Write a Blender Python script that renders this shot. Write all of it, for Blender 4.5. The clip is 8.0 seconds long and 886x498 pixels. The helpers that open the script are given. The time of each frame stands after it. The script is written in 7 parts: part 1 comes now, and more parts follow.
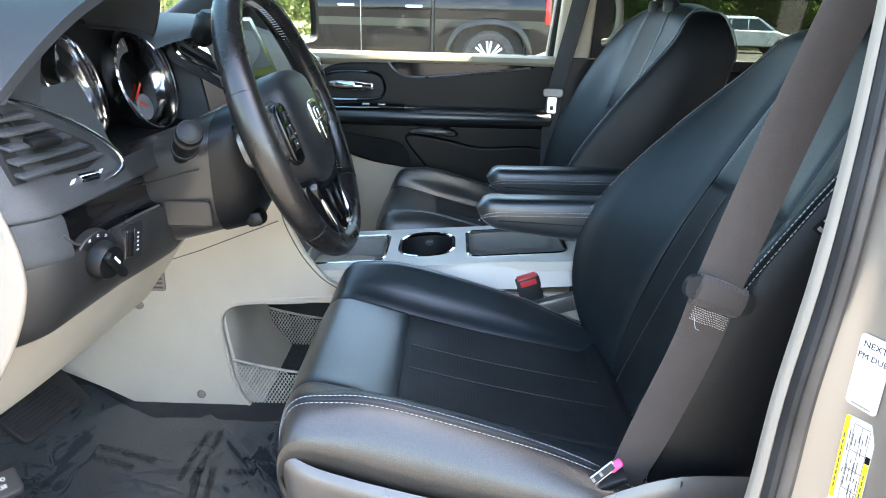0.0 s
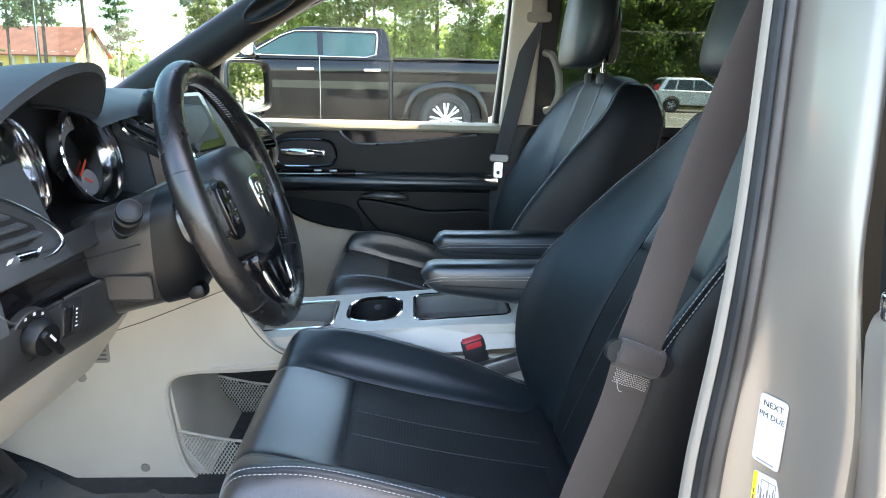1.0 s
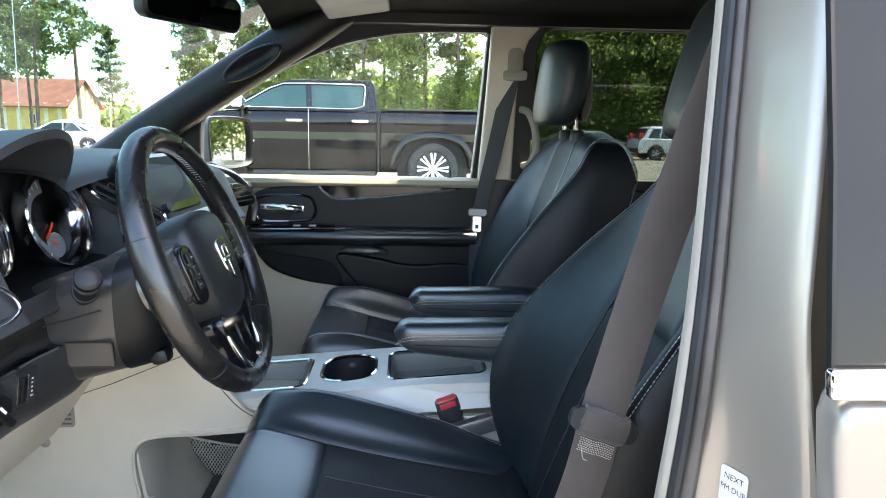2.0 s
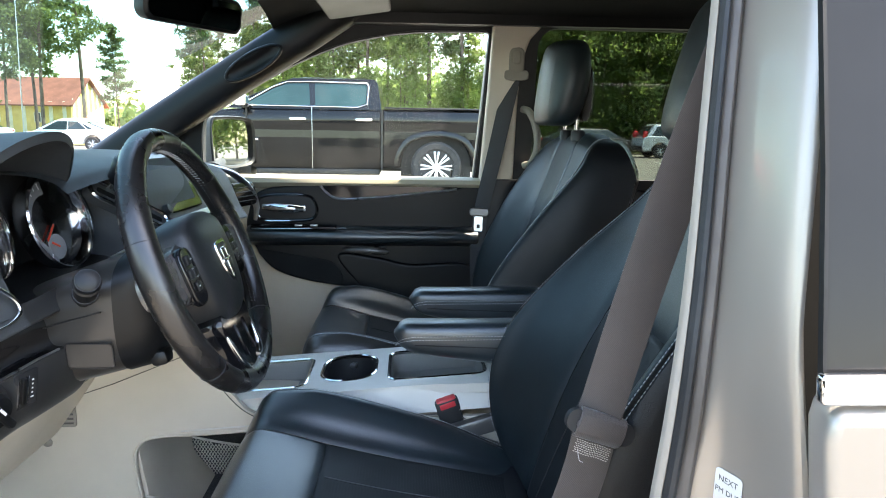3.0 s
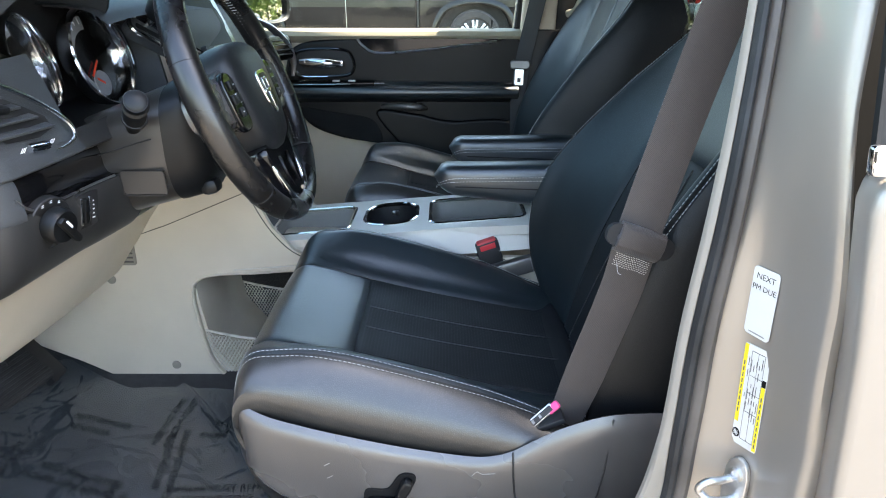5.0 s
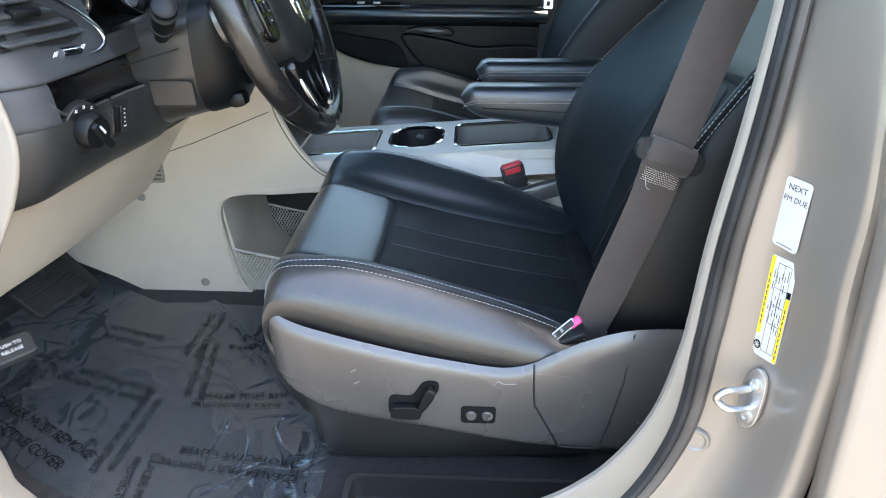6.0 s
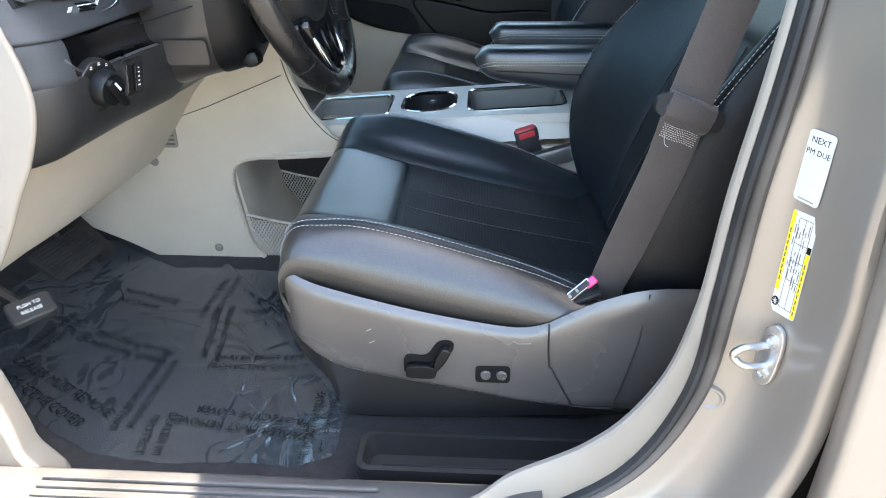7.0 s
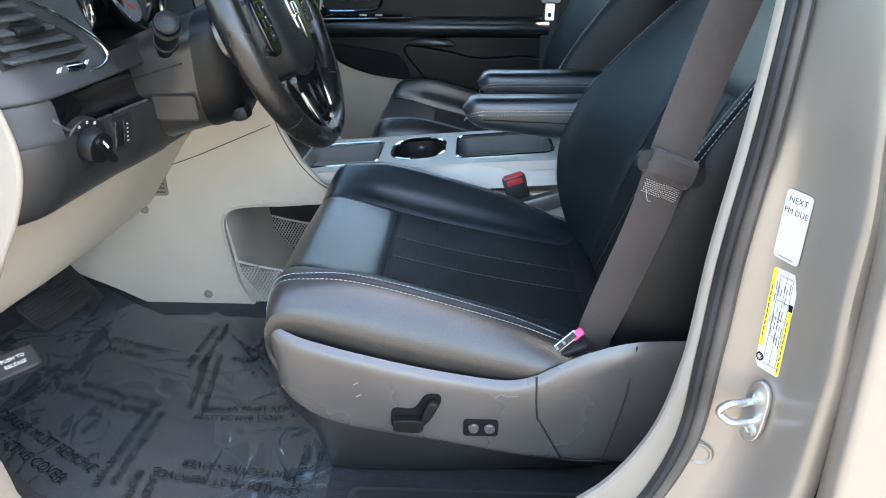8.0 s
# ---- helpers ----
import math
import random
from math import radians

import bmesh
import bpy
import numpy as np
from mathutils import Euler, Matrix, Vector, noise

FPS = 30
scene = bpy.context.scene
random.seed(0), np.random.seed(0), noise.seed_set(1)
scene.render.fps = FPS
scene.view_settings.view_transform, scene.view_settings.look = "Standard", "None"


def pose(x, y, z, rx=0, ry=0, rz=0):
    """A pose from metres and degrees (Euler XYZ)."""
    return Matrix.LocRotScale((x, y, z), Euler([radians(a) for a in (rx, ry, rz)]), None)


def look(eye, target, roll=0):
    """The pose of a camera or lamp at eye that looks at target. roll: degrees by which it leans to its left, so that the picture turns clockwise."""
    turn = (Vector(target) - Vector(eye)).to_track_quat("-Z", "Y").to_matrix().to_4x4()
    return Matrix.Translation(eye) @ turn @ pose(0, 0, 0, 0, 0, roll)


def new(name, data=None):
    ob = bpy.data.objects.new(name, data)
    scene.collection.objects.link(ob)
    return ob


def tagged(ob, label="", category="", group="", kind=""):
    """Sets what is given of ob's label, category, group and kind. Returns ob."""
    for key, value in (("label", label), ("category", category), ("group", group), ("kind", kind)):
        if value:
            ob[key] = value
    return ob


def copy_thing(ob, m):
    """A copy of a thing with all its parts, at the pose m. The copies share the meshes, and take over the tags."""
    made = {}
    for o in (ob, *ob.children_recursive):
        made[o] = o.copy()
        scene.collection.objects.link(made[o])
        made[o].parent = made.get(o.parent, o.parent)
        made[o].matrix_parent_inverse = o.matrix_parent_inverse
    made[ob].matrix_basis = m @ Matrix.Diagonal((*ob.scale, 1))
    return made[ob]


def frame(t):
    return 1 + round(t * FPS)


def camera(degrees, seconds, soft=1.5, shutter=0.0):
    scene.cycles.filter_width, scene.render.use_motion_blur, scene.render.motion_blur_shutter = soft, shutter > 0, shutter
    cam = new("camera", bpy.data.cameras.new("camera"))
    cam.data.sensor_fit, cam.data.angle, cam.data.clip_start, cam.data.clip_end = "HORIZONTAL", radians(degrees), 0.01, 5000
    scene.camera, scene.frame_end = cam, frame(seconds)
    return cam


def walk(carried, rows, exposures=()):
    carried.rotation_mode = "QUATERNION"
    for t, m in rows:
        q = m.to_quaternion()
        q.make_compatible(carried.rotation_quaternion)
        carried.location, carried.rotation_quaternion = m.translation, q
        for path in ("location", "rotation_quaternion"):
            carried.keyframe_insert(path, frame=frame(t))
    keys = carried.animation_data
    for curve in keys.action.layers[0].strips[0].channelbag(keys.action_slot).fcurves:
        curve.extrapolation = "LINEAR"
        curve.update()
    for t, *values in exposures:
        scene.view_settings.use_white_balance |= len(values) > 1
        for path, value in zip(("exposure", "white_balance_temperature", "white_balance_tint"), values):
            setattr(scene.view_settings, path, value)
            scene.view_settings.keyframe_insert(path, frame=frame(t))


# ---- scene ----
cam = camera(66.9, 8.0, soft=1.0)
PATH = [
    (0, (0.473, -1.333, 1.139), (0.457, 0.555, 0.481), 1.5),
    (0.5, (0.48, -1.35, 1.147), (0.533, 0.564, 0.57), 1.7),
    (1, (0.507, -1.361, 1.165), (0.597, 0.575, 0.671), 1.3),
    (1.5, (0.528, -1.36, 1.181), (0.635, 0.593, 0.764), 1.1),
    (2, (0.539, -1.356, 1.186), (0.658, 0.609, 0.83), 1.1),
    (3.3, (0.547, -1.359, 1.192), (0.645, 0.604, 0.823), 0.8),
    (3.5, (0.544, -1.36, 1.18), (0.635, 0.599, 0.785), 0.4),
    (4, (0.542, -1.366, 1.16), (0.603, 0.572, 0.672), 0.2),
    (4.5, (0.543, -1.373, 1.141), (0.57, 0.536, 0.544), 0.1),
    (5, (0.542, -1.382, 1.124), (0.538, 0.489, 0.418), 0.0),
    (5.2, (0.544, -1.389, 1.122), (0.526, 0.465, 0.371), 0.2),
    (6.5, (0.528, -1.402, 1.083), (0.449, 0.372, 0.164), 0.2),
    (7, (0.527, -1.407, 1.08), (0.44, 0.355, 0.138), 0.1),
    (7.5, (0.525, -1.407, 1.081), (0.44, 0.367, 0.162), 0.1),
    (8, (0.537, -1.398, 1.102), (0.464, 0.411, 0.252), -0.0),
]
walk(cam, [(t, look(eye, target, roll)) for t, eye, target, roll in PATH],
     exposures=[(0, 3.80), (1, 3.62), (2, 3.48), (4.5, 3.40), (6.5, 3.50), (8, 3.52)])

# ---- world and light ----
SUN_EL, SUN_AZ = radians(58), radians(6)   # azimuth counted from +x towards +y
world = bpy.data.worlds.new("daylight")
scene.world = world
world.use_nodes = True
wn = world.node_tree
sky = wn.nodes.new("ShaderNodeTexSky")
sky.sky_type, sky.sun_disc = "NISHITA", False
sky.sun_elevation, sky.sun_rotation = SUN_EL, radians(90) - SUN_AZ
sky.air_density, sky.dust_density, sky.ozone_density = 1.0, 1.6, 1.0
back = wn.nodes["Background"]
back.inputs["Strength"].default_value = 0.15
wn.links.new(sky.outputs["Color"], back.inputs["Color"])

sun_data = bpy.data.lights.new("sun", "SUN")
sun_data.energy, sun_data.angle, sun_data.color = 3.0, radians(0.53), (1.0, 0.94, 0.86)
sun_lamp = new("sun", sun_data)
to_sun = Vector((math.cos(SUN_EL) * math.cos(SUN_AZ), math.cos(SUN_EL) * math.sin(SUN_AZ), math.sin(SUN_EL)))
sun_lamp.matrix_world = Matrix.Translation(to_sun * 60) @ to_sun.to_track_quat("Z", "Y").to_matrix().to_4x4()
scene.view_settings.use_white_balance = True
scene.view_settings.white_balance_temperature = 7180

# ---- materials ----
def material(name, base, rough=0.5, metal=0.0, vary=0.12, scale=8.0, fine=220.0, bump=0.0, spec=0.5, coat=0.0,
             rough_vary=0.08, second=None, kind="noise", sheen=0.0, island=False, hollow_shade=0.0):
    """Principled surface with a broad and a fine variation of colour and gloss, and a fine relief."""
    m = bpy.data.materials.new(name)
    m.use_nodes = True
    nt = m.node_tree
    n, l = nt.nodes, nt.links
    b = n["Principled BSDF"]
    b.inputs["Metallic"].default_value = metal
    b.inputs["Specular IOR Level"].default_value = spec
    b.inputs["Coat Weight"].default_value = coat
    b.inputs["Coat Roughness"].default_value = 0.06
    b.inputs["Sheen Weight"].default_value = sheen
    co = n.new("ShaderNodeTexCoord")
    broad = n.new("ShaderNodeTexNoise")
    broad.inputs["Scale"].default_value, broad.inputs["Detail"].default_value = scale, 4.0
    l.new(co.outputs["Object"], broad.inputs["Vector"])
    if kind == "grain":
        grain = n.new("ShaderNodeTexVoronoi")
        grain.feature = "DISTANCE_TO_EDGE"
        height = grain.outputs["Distance"]
    elif kind == "weave":
        grain = n.new("ShaderNodeTexWave")
        grain.bands_direction = "DIAGONAL"
        grain.inputs["Distortion"].default_value = 1.5
        height = grain.outputs["Fac"]
    elif kind == "cell":
        grain = n.new("ShaderNodeTexVoronoi")
        height = grain.outputs["Distance"]
    else:
        grain = n.new("ShaderNodeTexNoise")
        grain.inputs["Detail"].default_value = 3.0
        height = grain.outputs["Fac"]
    grain.inputs["Scale"].default_value = fine
    l.new(co.outputs["Object"], grain.inputs["Vector"])
    mix = n.new("ShaderNodeMix")
    mix.data_type = "RGBA"
    c2 = second or tuple(min(1, c * (1 - 2 * vary)) for c in base)
    c1 = tuple(min(1, c * (1 + vary)) for c in base)
    mix.inputs[6].default_value, mix.inputs[7].default_value = (*c1, 1), (*c2, 1)
    ramp = n.new("ShaderNodeMapRange")
    ramp.inputs["From Min"].default_value, ramp.inputs["From Max"].default_value = 0.32, 0.68
    l.new(broad.outputs["Fac"], ramp.inputs["Value"])
    l.new(ramp.outputs["Result"], mix.inputs[0])
    colour = mix.outputs[2]
    if island:
        geo = n.new("ShaderNodeNewGeometry")
        hsv = n.new("ShaderNodeHueSaturation")
        span = n.new("ShaderNodeMapRange")
        span.inputs["To Min"].default_value, span.inputs["To Max"].default_value = 0.55, 1.45
        l.new(geo.outputs["Random Per Island"], span.inputs["Value"])
        l.new(span.outputs["Result"], hsv.inputs["Value"])
        l.new(colour, hsv.inputs["Color"])
        colour = hsv.outputs["Color"]
    # Relief shading put into the colour: hollows darker, ridges lighter.
    if hollow_shade:
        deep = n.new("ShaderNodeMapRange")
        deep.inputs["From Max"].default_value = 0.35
        deep.inputs["To Min"].default_value, deep.inputs["To Max"].default_value = 1 - hollow_shade, 1 + 0.4 * hollow_shade
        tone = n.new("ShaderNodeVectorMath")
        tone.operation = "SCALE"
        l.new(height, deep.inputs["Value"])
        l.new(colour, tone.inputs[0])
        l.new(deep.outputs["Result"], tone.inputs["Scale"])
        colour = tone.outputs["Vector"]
    l.new(colour, b.inputs["Base Color"])
    rr = n.new("ShaderNodeMapRange")
    rr.inputs["To Min"].default_value = max(0.02, rough - rough_vary)
    rr.inputs["To Max"].default_value = min(1, rough + rough_vary)
    l.new(broad.outputs["Fac"], rr.inputs["Value"])
    l.new(rr.outputs["Result"], b.inputs["Roughness"])
    if bump:
        bp = n.new("ShaderNodeBump")
        bp.inputs["Strength"].default_value, bp.inputs["Distance"].default_value = bump, 0.001
        l.new(height, bp.inputs["Height"])
        l.new(bp.outputs["Normal"], b.inputs["Normal"])
    return m


def perforated(name, base, pitch):
    """Suede-like leather with rows of punched holes."""
    m = material(name, base, 0.62, 0, 0.15, 14, 900, 0.25, 0.35)
    nt = m.node_tree
    n, l = nt.nodes, nt.links
    co = n.new("ShaderNodeTexCoord")
    sep = n.new("ShaderNodeSeparateXYZ")
    l.new(co.outputs["Object"], sep.inputs["Vector"])

    def calc(op, a, c):
        k = n.new("ShaderNodeMath")
        k.operation = op
        for s, v in zip(k.inputs, (a, c)):
            if isinstance(v, (int, float)):
                s.default_value = v
            else:
                l.new(v, s)
        return k.outputs[0]
    u = calc("MULTIPLY", calc("ADD", sep.outputs["X"], sep.outputs["Y"]), 6.2832 / pitch * 0.7)
    v = calc("MULTIPLY", calc("SUBTRACT", sep.outputs["X"], sep.outputs["Y"]), 6.2832 / pitch * 0.7)
    dots = calc("MULTIPLY", calc("COSINE", u, 0), calc("COSINE", v, 0))
    hole = calc("GREATER_THAN", dots, 0.62)
    b = n["Principled BSDF"]
    src = b.inputs["Base Color"].links[0].from_socket
    mix = n.new("ShaderNodeMix")
    mix.data_type = "RGBA"
    mix.inputs[7].default_value = (0.032, 0.033, 0.034, 1)
    l.new(src, mix.inputs[6])
    l.new(hole, mix.inputs[0])
    l.new(mix.outputs[2], b.inputs["Base Color"])
    return m


def glass(name, tint, gloss=0.03, rough=0.0):
    """Thin pane: light passes straight through, with a mirror sheen that grows at a slant."""
    m = bpy.data.materials.new(name)
    m.use_nodes = True
    n, l = m.node_tree.nodes, m.node_tree.links
    n.remove(n["Principled BSDF"])
    clear, shine, mix, lw, power, gain = (n.new(k) for k in ("ShaderNodeBsdfTransparent", "ShaderNodeBsdfGlossy", "ShaderNodeMixShader", "ShaderNodeLayerWeight", "ShaderNodeMath", "ShaderNodeMath"))
    clear.inputs["Color"].default_value = (*tint, 1)
    shine.inputs["Roughness"].default_value = rough
    lw.inputs["Blend"].default_value = 0.5
    power.operation, power.inputs[1].default_value = "POWER", 4.0
    gain.operation, gain.inputs[1].default_value, gain.inputs[2].default_value = "MULTIPLY_ADD", 0.6, gloss
    l.new(lw.outputs["Facing"], power.inputs[0])
    l.new(power.outputs[0], gain.inputs[0])
    l.new(gain.outputs[0], mix.inputs[0])
    l.new(clear.outputs[0], mix.inputs[1])
    l.new(shine.outputs[0], mix.inputs[2])
    l.new(mix.outputs[0], n["Material Output"].inputs["Surface"])
    return m


def film(name):
    """Clear crinkled plastic sheet: mostly see-through with sharp glints."""
    m = glass(name, (0.82, 0.88, 0.92), gloss=0.14, rough=0.07)
    n, l = m.node_tree.nodes, m.node_tree.links
    out, haze, cloud = n["Material Output"], n.new("ShaderNodeBsdfDiffuse"), n.new("ShaderNodeMixShader")
    haze.inputs["Color"].default_value = (0.34, 0.42, 0.48, 1)
    cloud.inputs[0].default_value = 0.06
    l.new(out.inputs["Surface"].links[0].from_socket, cloud.inputs[1])
    l.new(haze.outputs[0], cloud.inputs[2])
    l.new(cloud.outputs[0], out.inputs["Surface"])
    co, noi, bp = n.new("ShaderNodeTexCoord"), n.new("ShaderNodeTexNoise"), n.new("ShaderNodeBump")
    noi.noise_type = "RIDGED_MULTIFRACTAL"
    noi.inputs["Scale"].default_value, noi.inputs["Detail"].default_value = 7, 5
    noi.inputs["Distortion"].default_value = 1.2
    bp.inputs["Strength"].default_value, bp.inputs["Distance"].default_value = 0.5, 0.008
    l.new(co.outputs["Object"], noi.inputs["Vector"])
    l.new(noi.outputs["Fac"], bp.inputs["Height"])
    for k in n:
        if k.bl_idname in ("ShaderNodeBsdfGlossy", "ShaderNodeLayerWeight"):
            l.new(bp.outputs["Normal"], k.inputs["Normal"])
    return m


LEATHER = material("black_leather", (0.018, 0.028, 0.034), 0.36, 0, 0.2, 9, 430, 0.28, 1.0, 0.45, kind="grain", rough_vary=0.05, hollow_shade=0.5)
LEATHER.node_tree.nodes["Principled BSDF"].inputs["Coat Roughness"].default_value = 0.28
# Same leather as the cushion; the backrest's shade is put into colour and gloss.
BACK_LEATHER_SHADED = material("shaded_backrest_leather", (0.012, 0.019, 0.022), 0.43, 0, 0.2, 9, 430, 0.18, 0.55, kind="grain", rough_vary=0.05, hollow_shade=0.5)
LEATHER_SIDE = material("black_vinyl", (0.042, 0.040, 0.037), 0.32, 0, 0.15, 7, 430, 0.22, 0.8, kind="grain", hollow_shade=0.5)
# The seat-side covering again, with shade put into a much darker colour.
BACK_SIDE_SHADED = material("shaded_grained_side", (0.007, 0.0075, 0.0085), 0.42, 0, 0.15, 7, 430, 0.5, 0.35, kind="grain", hollow_shade=0.5)
INSERT = material("black_suede", (0.009, 0.011, 0.012), 0.55, 0, 0.2, 11, 900, 0.2, 0.35)
PERF = perforated("perforated_leather", (0.009, 0.011, 0.012), 0.0068)
THREAD = material("grey_thread", (0.38, 0.39, 0.39), 0.7, 0, 0.1, 40, 500)
SHIELD = material("black_moulded_plastic", (0.072, 0.066, 0.061), 0.27, 0, 0.12, 6, 900, 0.10, 1.0, kind="cell", hollow_shade=0.25)
DASH = material("dark_grey_dash_plastic", (0.052, 0.057, 0.062), 0.52, 0, 0.12, 6, 560, 0.25, 0.45, kind="grain", hollow_shade=0.4)
# Dash plastic with shade put into its colour; the storage bin shares it.
DARKENED_PLASTIC = material("darkened_plastic", (0.021, 0.021, 0.021), 0.42, 0, 0.12, 6, 900, 0.06, 0.6, kind="cell")
SOFT = material("dark_soft_plastic", (0.005, 0.0056, 0.0062), 0.42, 0, 0.15, 6, 1100, 0.05, 0.3, kind="cell")
BLACK = material("matt_black_plastic", (0.012, 0.012, 0.013), 0.55, 0, 0.2, 9, 900, 0.1)
PIANO = material("gloss_black_plastic", (0.006, 0.006, 0.007), 0.08, 0, 0.1, 4, 300, 0, 0.5, rough_vary=0.03)
CHROME = material("chrome", (0.80, 0.81, 0.82), 0.10, 1, 0.03, 9, 300, rough_vary=0.03)
SATIN = material("satin_silver", (0.50, 0.51, 0.52), 0.30, 1, 0.04, 20, 900, 0.02)
STEEL = material("zinc_steel", (0.68, 0.69, 0.69), 0.34, 1, 0.08, 60, 600, 0.05)
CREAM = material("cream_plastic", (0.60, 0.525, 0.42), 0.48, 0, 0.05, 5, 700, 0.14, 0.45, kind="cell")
# The door's cream, dimmed in colour to hold down the window light on it.
LEDGE_DIMMED = material("dimmed_ledge_cream", (0.40, 0.355, 0.26), 0.55, 0, 0.05, 5, 900, 0.1, 0.35, kind="cell")
FLAP = material("brown_grey_rubber", (0.105, 0.092, 0.082), 0.5, 0, 0.15, 14, 700, 0.2, 0.4)
# Same cream plastic, shade put into the colour for pieces facing the doorway.
CREAM_SHADED = material("shaded_cream", (0.27, 0.24, 0.20), 0.55, 0, 0.04, 5, 1100, 0.15, 0.4, kind="cell")
GREIGE = material("grey_beige_plastic", (0.27, 0.26, 0.24), 0.5, 0, 0.06, 5, 1100, 0.2, 0.4, kind="cell")
GREIGE_DARK = material("grey_scuff_plastic", (0.10, 0.098, 0.095), 0.5, 0, 0.12, 9, 900, 0.25, kind="cell")
CARPET = material("charcoal_carpet", (0.024, 0.024, 0.026), 0.95, 0, 0.15, 60, 420, 1.0, 0.2, sheen=0.2)
RUBBER = material("black_rubber", (0.024, 0.025, 0.026), 0.6, 0, 0.25, 14, 700, 0.3, 0.4)
WEBBING = material("charcoal_webbing", (0.054, 0.043, 0.037), 0.62, 0, 0.08, 9, 330, 0.25, 0.4, sheen=0.2, kind="weave", hollow_shade=0.35)
HEADLINER = material("dark_headliner_cloth", (0.014, 0.015, 0.016), 0.9, 0, 0.1, 8, 600, 0.3, 0.2)
PAINT = material("silver_paint", (0.335, 0.302, 0.262), 0.40, 0.5, 0.03, 3, 1500, 0.02, 0.5, coat=0.3, rough_vary=0.03)
PAPER = material("white_label_paper", (0.60, 0.59, 0.56), 0.55, 0, 0.03, 20, 500)
YELLOW = material("yellow_label", (0.80, 0.62, 0.02), 0.5, 0, 0.05, 20, 500)
INK = material("black_ink", (0.010, 0.010, 0.010), 0.8, 0, 0.1, spec=0.05)
RED = material("red_plastic", (0.62, 0.035, 0.045), 0.35, 0, 0.06)
PINK = material("pink_plastic", (0.75, 0.06, 0.22), 0.35, 0, 0.06)
ORANGE_RED = material("red_needle", (0.85, 0.06, 0.02), 0.4)
WHITE = material("white_print", (0.75, 0.75, 0.75), 0.5)
DIAL = material("dial_grey", (0.24, 0.24, 0.25), 0.45, 0, 0.05, 30)
SCREEN = material("dark_screen", (0.030, 0.036, 0.030), 0.55, 0, 0.1, spec=0.2)
NET = material("cream_elastic_net", (0.62, 0.58, 0.50), 0.7, 0, 0.1, 60)
MIRROR = material("mirror_glass", (0.50, 0.53, 0.53), 0.02, 1, 0.0, rough_vary=0.0)
CLEAR = glass("clear_glass", (0.93, 0.97, 0.94), 0.012)
SHIELD_GLASS = glass("windscreen_glass", (0.32, 0.44, 0.42))
TINT = glass("privacy_glass", (0.36, 0.40, 0.37))
FILM = film("clear_plastic_film")

# ---- building tools ----
def V(*a):
    return Vector(a)


def spline(pts, n=24, closed=False):
    """A smooth curve through a few points (Catmull-Rom), n steps per span in all."""
    P = [Vector(p) for p in pts]
    m = len(P)
    out = []
    spans = m if closed else m - 1
    per = max(2, n // spans)
    for i in range(spans):
        if closed:
            a, b, c, d = (P[(i + k) % m] for k in (-1, 0, 1, 2))
        else:
            b, c = P[i], P[i + 1]
            a = P[i - 1] if i else b + (b - c)
            d = P[i + 2] if i + 2 < m else c + (c - b)
        for k in range(per):
            t = k / per
            out.append(0.5 * (2 * b + (c - a) * t + (2 * a - 5 * b + 4 * c - d) * t * t + (3 * b - a - 3 * c + d) * t ** 3))
    if not closed:
        out.append(P[-1].copy())
    return out


def curve1(xs, ys):
    """A smooth-ish function through a few knots."""
    return lambda x: float(np.interp(x, xs, ys))


def smooth1(xs, ys):
    pts = spline([(a, b, 0) for a, b in zip(xs, ys)], 12 * (len(xs) - 1))
    fx, fy = [p.x for p in pts], [p.y for p in pts]
    return lambda x: float(np.interp(x, fx, fy))


def bm_grid(fn, nu, nv, close_u=False, close_v=False):
    bm = bmesh.new()
    rows = [[bm.verts.new(fn(i / (nu if close_u else nu - 1), j / (nv if close_v else nv - 1))) for j in range(nv)] for i in range(nu)]
    for i in range(nu if close_u else nu - 1):
        for j in range(nv if close_v else nv - 1):
            a, b = rows[i], rows[(i + 1) % nu]
            bm.faces.new((a[j], b[j], b[(j + 1) % nv], a[(j + 1) % nv]))
    return bm


def bm_loft(loops, cap=True, closed=True):
    """Skin over loops of equally many points."""
    bm = bmesh.new()
    rings = [[bm.verts.new(p) for p in loop] for loop in loops]
    k = len(rings[0])
    for a, b in zip(rings, rings[1:]):
        for j in range(k if closed else k - 1):
            bm.faces.new((a[j], a[(j + 1) % k], b[(j + 1) % k], b[j]))
    if cap and closed:
        bm.faces.new(rings[0][::-1])
        bm.faces.new(rings[-1])
    bmesh.ops.recalc_face_normals(bm, faces=bm.faces)
    return bm


def bm_tube(pts, r, seg=8, cap=True, squash=1.0):
    """A round rod along points; r is a number or a function of 0..1."""
    P = [Vector(p) for p in pts]
    loops, side = [], None
    for i, p in enumerate(P):
        t = (P[min(i + 1, len(P) - 1)] - P[max(i - 1, 0)]).normalized()
        if side is None:
            side = t.cross(V(0, 0, 1))
            if side.length < 0.1:
                side = t.cross(V(0, 1, 0))
        side = (side - t * side.dot(t)).normalized()
        up = side.cross(t)
        rr = r(i / (len(P) - 1)) if callable(r) else r
        loops.append([p + side * (math.cos(a) * rr) + up * (math.sin(a) * rr * squash) for a in (2 * math.pi * k / seg for k in range(seg))])
    return bm_loft(loops, cap)


